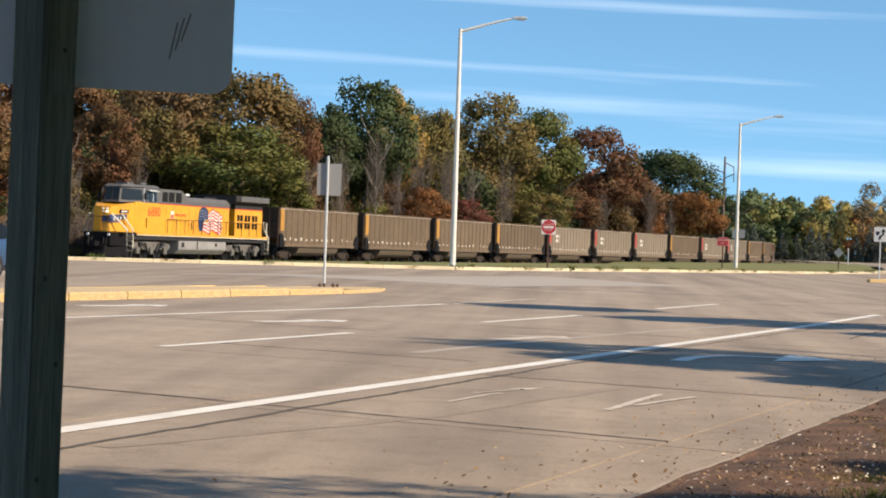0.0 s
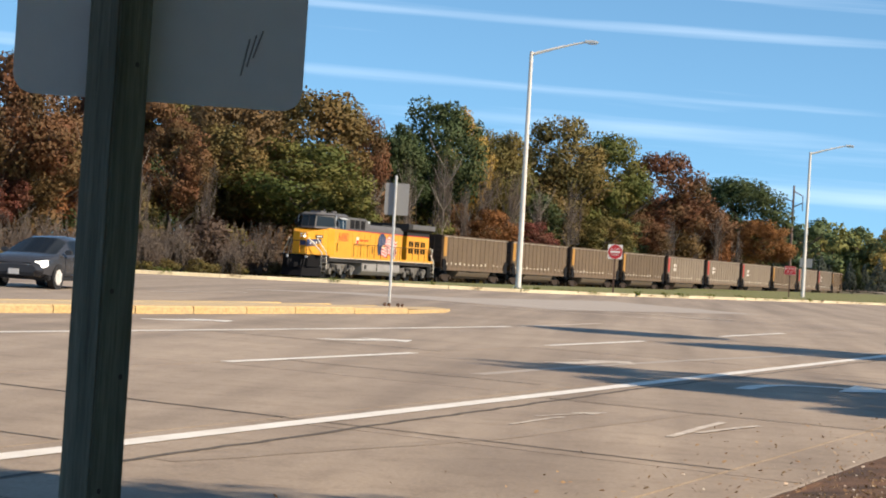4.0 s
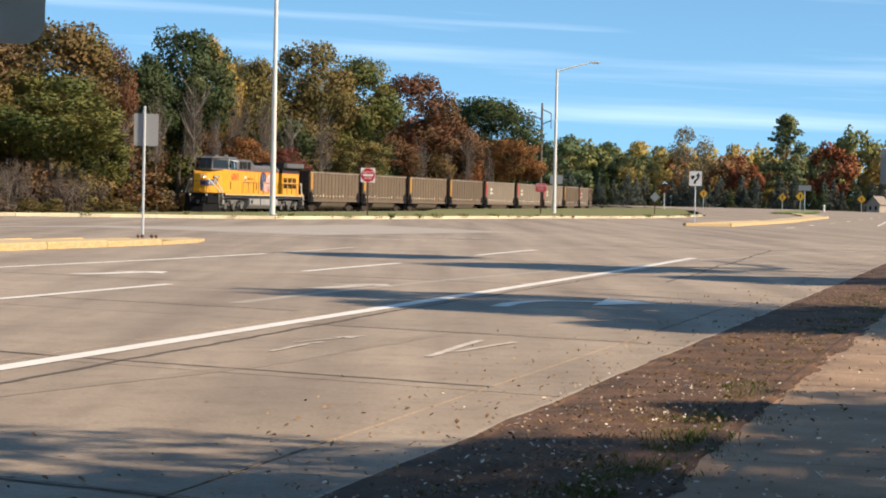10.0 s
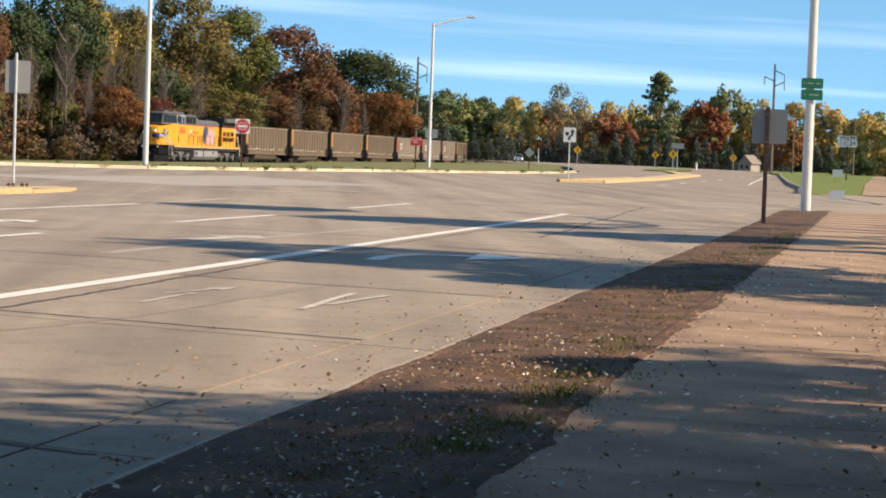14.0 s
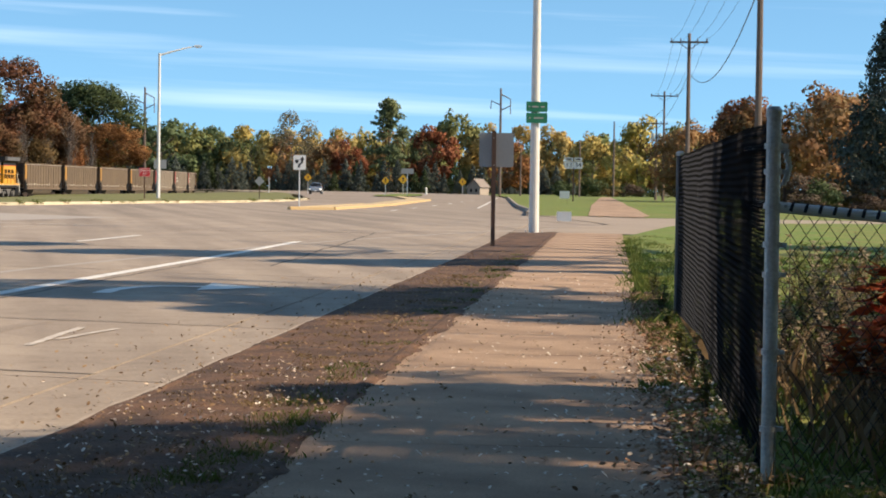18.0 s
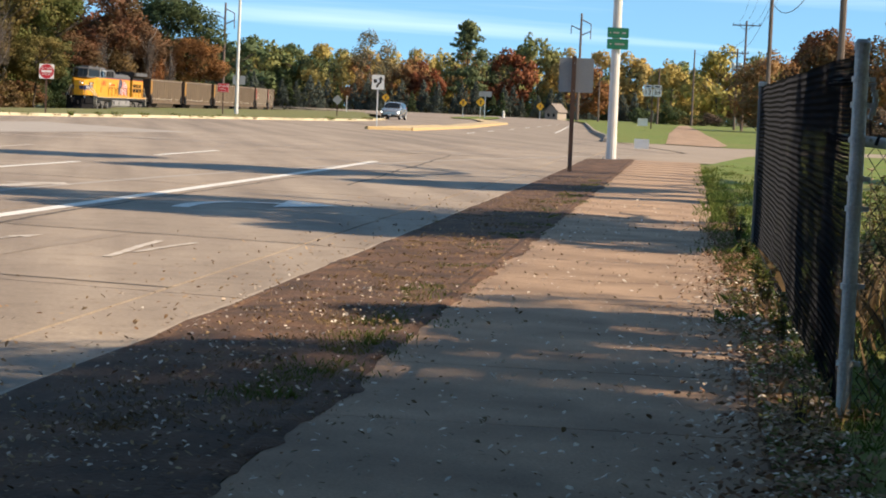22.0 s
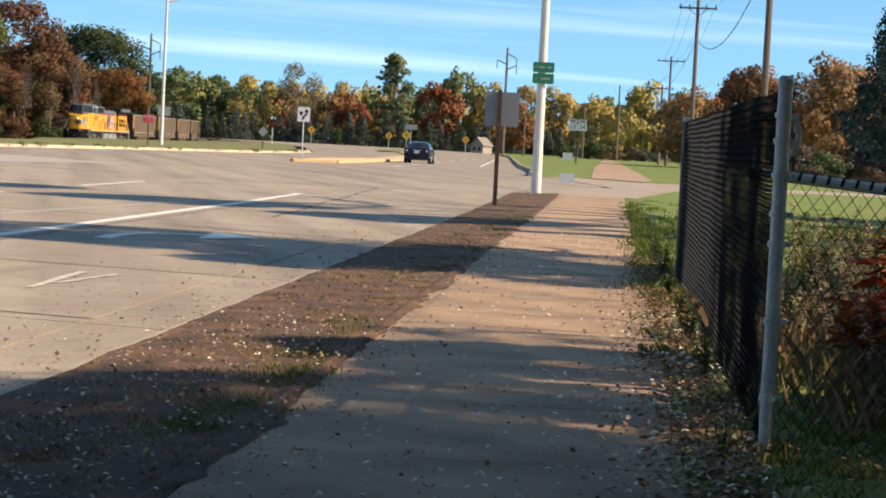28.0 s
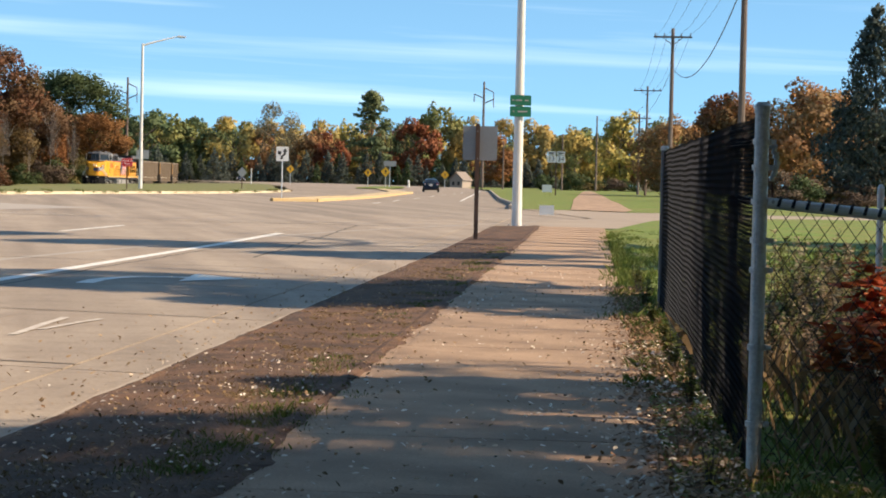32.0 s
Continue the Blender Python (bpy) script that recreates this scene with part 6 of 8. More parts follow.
def build_hopper(style):
    """An open coal car: ribbed sides, rounded tubs between the bogies, dark ends."""
    col = "hopper_brown" if style in ("brown", "rusty") else "hopper_tan"
    t = thing("hopper_car", rail_pose(23.0), "empty %s coal hopper car with ribbed steel sides" % ("brown" if col == "hopper_brown" else "tan grey"), "freight car", "coal train cars")
    L0, L1 = 0.75, 15.45
    for sg in (-1, 1):
        bm = bmesh.new()
        box(bm, ((L0 + L1) / 2, sg * 1.47, 2.52), (L1 - L0, 0.05, 2.55))
        part("side_wall", bm, col, t)
        bm = bmesh.new()
        for k in range(15):
            x = L0 + 0.12 + k * (L1 - L0 - 0.24) / 14
            box(bm, (x, sg * 1.508, 2.50), (0.09, 0.035, 2.5))
            part("side_rib", bm, col, t)
            bm = bmesh.new()
        bm.free()
        one_box(t, "top_chord", "hopper_chord", ((L0 + L1) / 2, sg * 1.51, 3.79), (L1 - L0 + 0.1, 0.12, 0.07), "pale worn top chord", bevel=0.015)
        one_box(t, "top_rail", "hopper_end", ((L0 + L1) / 2, sg * 1.47, 3.86), (L1 - L0 + 0.1, 0.14, 0.10), "dark rim above the top chord", bevel=0.015)
        bm = bmesh.new()
        box(bm, ((L0 + L1) / 2, sg * 1.50, 1.20), (L1 - L0 + 0.1, 0.14, 0.22))
        part("side_sill", bm, "hopper_rib", t, bevel=0.015)
        bm = bmesh.new()
        box(bm, (L0 + 0.36, sg * 1.545, 2.98 if style != "rusty" else 2.5), (0.62, 0.02, 1.55 if style != "rusty" else 2.45))
        part("end_panel", bm, "hopper_red" if style == "tan" else "hopper_yellow", t, "yellow end panel" if style != "tan" else "faded red end panel")
        bm = bmesh.new()
        random.seed(31)
        for k in range(14):
            x = L0 + 0.7 + k * (L1 - L0 - 1.2) / 14 + 0.3
            h = random.choice((0.10, 0.16, 0.26, 0.10))
            if random.random() < 0.75:
                one_box(t, "stencil_bar", "stencil_pale", (x, sg * 1.503, 1.55 + h * 0.7), (random.uniform(0.14, 0.34), 0.02, h * 1.4))
        if style == "tan":
            for q in ((3.3, 2.95), (3.95, 2.95), (3.3, 2.50), (3.95, 2.50)):
                one_box(t, "stencil_bar", "flag_white", (q[0], sg * 1.503, q[1]), (0.42, 0.02, 0.30))
        bm.free()
        for x, s in ((L0, 1), (L1, -1)):
            bm = bmesh.new()
            prism(bm, [(x - s * 0.05, 1.05), (x - s * 0.05, 1.95), (x + s * 0.25, 2.05), (x + s * 0.62, 1.80), (x + s * 0.80, 1.35), (x + s * 0.80, 1.05)], sg * 1.50, sg * 1.575, "y")
            part("corner_plate", bm, "loco_black", t, "dark lower corner with brake gear")
    for x, s in ((L0, -1), (L1, 1)):
        bm = bmesh.new()
        box(bm, (x, 0, 2.78), (0.06, 2.9, 2.1))
        prism(bm, [(x - s * 0.02, 1.75), (x - s * 1.9, 1.30), (x - s * 1.9, 1.36), (x - s * 0.02, 1.81)], -1.4, 1.4, "y")
        part("end_wall", bm, "hopper_end", t)
        bm = bmesh.new()
        for y in (-1.38, -0.7, 0.0, 0.7, 1.38):
            one_box(t, "end_post", "hopper_end", (x + s * 0.05, y, 2.4), (0.09, 0.09, 2.7))
        box(bm, (x + s * 0.05, 0, 3.82), (0.12, 2.95, 0.16))
        part("end_chord", bm, "hopper_end", t)
        bm = bmesh.new()
        box(bm, (x + s * 0.12, 0, 1.12), (0.30, 2.9, 0.2))
        part("end_platform", bm, "loco_black", t)
        bm = bmesh.new()
        rod(bm, (x + s * 0.20, 0.9, 1.1), (x + s * 0.20, 0.9, 2.1), 0.03, n=6)
        rod(bm, (x + s * 0.16, 0.9, 2.1), (x + s * 0.28, 0.9, 2.1), 0.26, n=14)
        part("brake_wheel", bm, "loco_black", t)
        for k in range(5):
            bm = bmesh.new()
            rod(bm, (x + s * 0.14, -1.35, 1.3 + k * 0.4), (x + s * 0.14, -0.95, 1.3 + k * 0.4), 0.02, n=5)
            part("ladder_rung", bm, "loco_black", t)
        bm = bmesh.new()
        box(bm, (x + s * 0.45, 0, 0.88), (0.85, 0.24, 0.26))
        part("coupler", bm, "loco_black", t, bevel=0.02)
    bm = bmesh.new()
    sec = [(-1.42, 1.12), (-1.42, 0.95), (-1.25, 0.66), (-0.95, 0.46), (0.95, 0.46), (1.25, 0.66), (1.42, 0.95), (1.42, 1.12)]
    prism(bm, sec, 4.35, 11.85, "x")
    part("tub", bm, "hopper_tub", t, "dusty rounded tub bottom", bevel=0.04)
    bm = bmesh.new()
    box(bm, (8.1, 0, 1.0), (14.6, 0.6, 0.3))
    part("centre_sill", bm, "loco_black", t)
    for c in (2.55, 13.65):
        bm = bmesh.new()
        for sg in (-1, 1):
            prism(bm, [(c - 1.15, 0.62), (c - 0.5, 0.86), (c + 0.5, 0.86), (c + 1.15, 0.62), (c + 1.15, 0.40), (c + 0.55, 0.36), (c + 0.4, 0.24), (c - 0.4, 0.24), (c - 0.55, 0.36), (c - 1.15, 0.40)], sg * 0.92, sg * 1.08, "y")
            for dx in (-0.89, 0.89):
                box(bm, (c + dx, sg * 1.1, 0.48), (0.28, 0.14, 0.26))
            for dx in (-0.16, 0, 0.16):
                rod(bm, (c + dx, sg * 1.0, 0.34), (c + dx, sg * 1.0, 0.74), 0.07, n=7)
        box(bm, (c, 0, 0.72), (0.4, 2.1, 0.22))
        part("bogie_frame", bm, "bogie_dark", t, bevel=0.015)
        for dx in (-0.89, 0.89):
            wheelset(t, c + dx, 0.46)
    return t


LOCO = build_loco()
STYLES = {s: build_hopper(s) for s in ("brown", "rusty", "tan")}
ORDER = ("brown", "brown", "brown", "rusty", "tan", "tan", "tan", "rusty", "tan", "tan", "rusty", "brown", "tan", "tan", "brown")
HOPPERS = []
for k, s in enumerate(ORDER):
    if s in STYLES:
        HOPPERS.append(STYLES.pop(s))
    else:
        src = HOPPERS[[ORDER.index(q) for q in ORDER].index(ORDER.index(s))]
        HOPPERS.append(copy_thing(src, rail_pose(23.0 + 16.2 * k)))


# ---------------------------------------------------------------- road vehicles
def build_car(name, label, paint, suv=False, lit=False):
    """A car with its nose at +x: shaped body, glasshouse, wheels, lamps. Origin on the ground at the middle."""
    t = thing(name, Matrix(), label, "car")
    H = 1.68 if suv else 1.46
    hw = 0.92 if suv else 0.90
    # stations from tail to nose: x, underside, belt, top, half width, half width of the roof
    if suv:
        st = [(-2.36, 0.48, 0.80, 0.86, 0.72, 0.66), (-2.33, 0.36, 1.04, 1.10, 0.86, 0.76), (-2.22, 0.30, 1.10, 1.16, 0.90, 0.76), (-1.98, 0.29, 1.10, 1.54, 0.915, 0.68),
              (-1.70, 0.28, 1.09, 1.645, 0.92, 0.66), (-1.22, 0.28, 1.08, 1.67, 0.925, 0.66), (-1.12, 0.28, 1.08, 1.675, 0.925, 0.66), (-0.24, 0.28, 1.07, 1.68, 0.925, 0.66),
              (-0.14, 0.28, 1.07, 1.675, 0.925, 0.66), (0.36, 0.28, 1.06, 1.63, 0.925, 0.65), (0.48, 0.28, 1.06, 1.59, 0.925, 0.65), (1.28, 0.28, 1.04, 1.09, 0.92, 0.72),
              (1.85, 0.29, 0.97, 1.02, 0.90, 0.66), (2.20, 0.33, 0.84, 0.90, 0.84, 0.60), (2.34, 0.42, 0.68, 0.74, 0.70, 0.50)]
        rear, front, glass = (2, 3), (10, 11), ((3, 5), (6, 7), (8, 10))
    else:
        st = [(-2.43, 0.36, 0.66, 0.70, 0.80, 0.70), (-2.38, 0.28, 1.00, 1.055, 0.855, 0.74), (-2.05, 0.21, 1.005, 1.09, 0.895, 0.74), (-1.62, 0.25, 1.00, 1.10, 0.905, 0.72),
              (-0.98, 0.26, 0.985, 1.37, 0.91, 0.60), (-0.62, 0.26, 0.98, 1.44, 0.91, 0.59), (-0.34, 0.26, 0.975, 1.46, 0.91, 0.59), (-0.25, 0.26, 0.97, 1.46, 0.91, 0.59),
              (0.25, 0.26, 0.96, 1.44, 0.91, 0.59), (0.46, 0.26, 0.955, 1.40, 0.91, 0.59), (1.30, 0.26, 0.92, 0.97, 0.90, 0.68), (1.80, 0.27, 0.85, 0.90, 0.88, 0.64),
              (2.20, 0.32, 0.71, 0.77, 0.82, 0.56), (2.36, 0.42, 0.58, 0.63, 0.66, 0.45)]
        rear, front, glass = (3, 4), (9, 10), ((4, 6), (7, 9))
    rings = []
    for x, zl, zb, zt, w, wt in st:
        k = max(0.0, zt - zb - 0.04)
        half = [(w * 0.80, zl), (w * 0.965, zl + 0.09), (w, (zl + zb) / 2), (w * 0.985, zb - 0.07), (w * 0.93, zb), (min(wt + 0.07, w * 0.90), max(zb + 0.015, zt - 0.10 * min(1, k * 4))), (wt * 0.74, zt - 0.005), (wt * 0.3, zt + 0.012)]
        rings.append([(x, y, z) for y, z in half] + [(x, -y, z) for y, z in half[::-1]])

    def shell(keep, push=0.0, cap=False):
        bm = bmesh.new()
        vs = [[bm.verts.new(p) for p in r] for r in rings]
        n = len(rings[0])
        for i in range(len(rings) - 1):
            for j in range(n):
                if keep(i, j):
                    bm.faces.new((vs[i][j], vs[i][(j + 1) % n], vs[i + 1][(j + 1) % n], vs[i + 1][j]))
        if cap:
            bm.faces.new(vs[0])
            bm.faces.new(vs[-1][::-1])
        bmesh.ops.delete(bm, geom=[v for v in bm.verts if not v.link_faces], context="VERTS")
        bmesh.ops.recalc_face_normals(bm, faces=bm.faces)
        if push:
            for v in bm.verts:
                v.normal_update()
            for v, nn in [(v, v.normal.copy()) for v in bm.verts]:
                out = 1.0 if nn.dot(v.co - Vector((0, 0, 0.7))) > 0 else -1.0
                v.co += nn * push * out
        return bm

    is_glass = set()
    for i in range(rear[0], rear[1]):
        is_glass |= {(i, j) for j in (5, 6, 7, 8, 9)}
    for i in range(front[0], front[1]):
        is_glass |= {(i, j) for j in (5, 6, 7, 8, 9)}
    for g0, g1 in glass:
        is_glass |= {(i, j) for i in range(g0, g1) for j in (4, 10)}
    part("body", shell(lambda i, j: (i, j) not in is_glass, cap=True), paint, t, smooth=True)
    part("windshield", shell(lambda i, j: i in range(*front) and j in (5, 6, 7, 8, 9)), "car_glass", t, "dark windshield", smooth=True)
    part("rear_window", shell(lambda i, j: i in range(*rear) and j in (5, 6, 7, 8, 9)), "car_glass", t, "dark rear window", smooth=True)
    for g0, g1 in glass:
        for jj in (4, 10):
            part("side_window", shell(lambda i, j: g0 <= i < g1 and j == jj), "car_glass", t, "dark side window", smooth=True)
    # lower sill, bumpers, grille, plate
    bm = bmesh.new()
    box(bm, (0, 0, 0.30), (3.9, hw * 1.86, 0.14))
    part("sill", bm, "trim_black", t, bevel=0.03)
    bm = bmesh.new()
    box(bm, (2.27, 0, 0.62), (0.10, 1.0, 0.16))
    box(bm, (2.31, 0, 0.40), (0.08, 1.2, 0.14))
    part("grille", bm, "trim_black", t, "black grille", bevel=0.02)
    bm = bmesh.new()
    box(bm, (2.335, 0, 0.63), (0.02, 0.9, 0.03))
    part("grille_bar", bm, "chrome", t)
    bm = bmesh.new()
    box(bm, (-2.42, 0, 0.90 if not suv else 0.98), (0.05, 0.66, 0.05))
    part("trunk_bar", bm, "chrome", t, "chrome strip above the plate")
    for x in (-2.44, 2.37):
        bm = bmesh.new()
        box(bm, (x, 0, 0.76 if x < 0 else 0.44), (0.03, 0.31, 0.15))
        part("plate", bm, "sign_white", t, "plain pale plate")
    for sg in (-1, 1):
        bm = bmesh.new()
        prism(bm, [(2.02, 0.78), (2.26, 0.74), (2.25, 0.58), (1.95, 0.64)], sg * hw * 0.62, sg * hw * 0.935, "y")
        part("headlight", bm, "headlamp_lit" if lit else "lamp_clear", t, "bright headlight" if lit else "clear headlight")
        bm = bmesh.new()
        prism(bm, [(-2.43, 0.985), (-2.02, 0.985), (-2.10, 0.80), (-2.44, 0.72)] if not suv else [(-2.345, 1.20), (-2.15, 1.20), (-2.15, 0.85), (-2.36, 0.82)], sg * hw * 0.66, sg * hw * 0.955, "y")
        for v in bm.verts:
            if abs(v.co.y) > hw * 0.9 and v.co.x < -2.2:
                v.co.x += 0.10
        tail = part("tail_light", bm, "lamp_red", t, "red tail light", bevel=0.02)
        one_box(tail, "reverse_lamp", "lamp_clear", (-2.385 if not suv else -2.36, sg * hw * 0.76, 0.84 if not suv else 0.95), (0.11, 0.13, 0.085), "clear lamp in the tail light", bevel=0.01)
        bm = bmesh.new()
        box(bm, (0.95, sg * (hw + 0.07), 1.02), (0.14, 0.2, 0.13))
        part("mirror", bm, paint, t, bevel=0.03)
        bm = bmesh.new()
        bm.free()
        for x in (0.10, -0.85):
            one_box(t, "door_handle", paint, (x, sg * (hw * 1.005), 0.84), (0.18, 0.03, 0.03), bevel=0.01)
        for x in (0.98, -0.28, -1.05):
            one_box(t, "door_gap", "trim_black", (x, sg * (hw * 1.004), 0.66), (0.012, 0.012, 0.50))
        one_box(t, "rub_strip", "trim_black", (0.0, sg * (hw * 0.995), 0.40), (2.1, 0.02, 0.07))
        for x in (1.42, -1.36):
            r = 0.34 if suv else 0.32
            bm = bmesh.new()
            rod(bm, (x, sg * hw * 0.80, r + 0.01), (x, sg * hw * 1.012, r + 0.01), r + 0.03, n=24)
            part("wheel_arch", bm, "trim_black", t)
    for sg in (-1, 1):
        for x in (1.42, -1.36):
            r = 0.34 if suv else 0.32
            bm = bmesh.new()
            rod(bm, (0, -0.11, 0), (0, 0.11, 0), r, n=24)
            wheel = part("wheel", bm, "tyre", t, "black tyre on a silver rim", bevel=0.02, m=Matrix.Translation((x, sg * (hw - 0.098), r)))
            bm = bmesh.new()
            rod(bm, (0, -0.115, 0), (0, 0.115, 0), r * 0.66, n=20)
            for k in range(7):
                a = k * 0.8976
                box(bm, (math.cos(a) * r * 0.36, 0, math.sin(a) * r * 0.36), (r * 0.62, 0.25, 0.06), Matrix.Rotation(-a, 4, "Y"))
            part("rim", bm, "alloy", wheel, "silver alloy rim")
    if suv:
        for sg in (-1, 1):
            bm = bmesh.new()
            rod(bm, (-1.6, sg * 0.62, H + 0.05), (0.2, sg * 0.62, H + 0.05), 0.025, n=6)
            for x in (-1.5, 0.1):
                rod(bm, (x, sg * 0.62, H - 0.06), (x, sg * 0.62, H + 0.05), 0.02, n=6)
            part("roof_rail", bm, "trim_black", t)
    return t


CARS = {
    "navy": build_car("sedan", "dark navy sedan driving on the concrete road", "car_navy"),
    "grey": build_car("sedan", "dark grey sedan turning onto the far carriageway", "car_grey", lit=True),
    "silver": build_car("sport_utility_car", "silver sport utility car with headlights on", "car_silver", suv=True, lit=True),
    "blue": build_car("sport_utility_car", "blue sport utility car leaving along the far carriageway", "car_blue", suv=True),
    "distant": build_car("sedan", "small dark car far off on the bend", "car_grey"),
}

# ---------------------------------------------------------------- street furniture
def face_camera(x, y, z, turn=0.0):
    """A pose whose -y side looks towards the near sidewalk."""
    return pose(x, y, z, 0, 0, -math.degrees(math.atan2(x, y)) + turn)


def street_lamp(x, y, z, height, arm, rise, label, r0=0.155):
    t = thing("street_lamp", pose(x, y, z), label, "street lamp", "street lamps")
    bm = bmesh.new()
    rod(bm, (0, 0, 0), (0, 0, height), r0, r0 * 0.62, 14)
    part("pole", bm, "lamp_pole_paint", t, smooth=False)
    bm = bmesh.new()
    box(bm, (0, 0, 0.03), (r0 * 3.2, r0 * 3.2, 0.06))
    for sx in (-1, 1):
        for sy in (-1, 1):
            rod(bm, (sx * r0 * 1.3, sy * r0 * 1.3, 0.05), (sx * r0 * 1.3, sy * r0 * 1.3, 0.14), 0.02, n=6)
    part("base_plate", bm, "galvanised", t, bevel=0.01)
    bm = bmesh.new()
    pts = [Vector((arm * k / 8, 0, height - 0.16 + (rise + 0.18) * (1.12 * k / 8 - 0.12 * (k / 8) ** 3))) for k in range(9)]
    prev = None
    for k, p in enumerate(pts):
        rr = 0.085 - 0.005 * k
        ring = [bm.verts.new((p.x, p.y + rr * math.cos(w * 0.7854), p.z + rr * math.sin(w * 0.7854))) for w in range(8)]
        if prev:
            for i in range(8):
                bm.faces.new((prev[i], prev[(i + 1) % 8], ring[(i + 1) % 8], ring[i]))
        prev = ring
    part("arm", bm, "lamp_pole_paint", t)
    bm = bmesh.new()
    e = pts[-1]
    prism(bm, [(e.x - 0.15, e.z - 0.06), (e.x - 0.1, e.z + 0.08), (e.x + 0.35, e.z + 0.11), (e.x + 0.66, e.z + 0.03), (e.x + 0.6, e.z - 0.06)], -0.15, 0.15, "y")
    head = part("lamp_head", bm, "galvanised", t, bevel=0.03)
    bm = bmesh.new()
    box(bm, (e.x + 0.28, 0, e.z - 0.08), (0.5, 0.24, 0.06))
    part("lens", bm, "lamp_clear", head, bevel=0.02)
    return t


def panel(bm, pts, y, t=0.006):
    """A flat sign panel, its front on -y."""
    prism(bm, pts, y - t / 2, y + t / 2, "y")


def rounded(w, h, r, n=5, cx=0.0, cz=0.0):
    out = []
    for sx, sz, a0 in ((1, 1, 0), (-1, 1, 90), (-1, -1, 180), (1, -1, 270)):
        for k in range(n + 1):
            a = radians(a0 + 90 * k / n)
            out.append((cx + sx * (w / 2 - r) + r * math.cos(a), cz + sz * (h / 2 - r) + r * math.sin(a)))
    return out


def sign(name, x, y, z, label, post_h, post_mat, plate, turn=0.0, post_w=0.06, category="road sign", round_post=False, parent_only=False):
    t = thing(name, face_camera(x, y, z, turn), label, category)
    if post_h:
        bm = bmesh.new()
        if round_post:
            rod(bm, (0, 0.04, -0.1), (0, 0.04, post_h), post_w / 2, n=10)
        else:
            prism(bm, [(-post_w / 2, 0.02), (-post_w / 2, 0.05), (-post_w / 4, 0.08), (post_w / 4, 0.08), (post_w / 2, 0.05), (post_w / 2, 0.02)], -0.1, post_h, "z")
        part("post", bm, post_mat, t)
        bm = bmesh.new()
        for zz in plate:
            rod(bm, (0, -0.014, zz), (0, 0.09, zz), 0.012, n=6)
        part("bolt", bm, "galvanised", t)
    return t


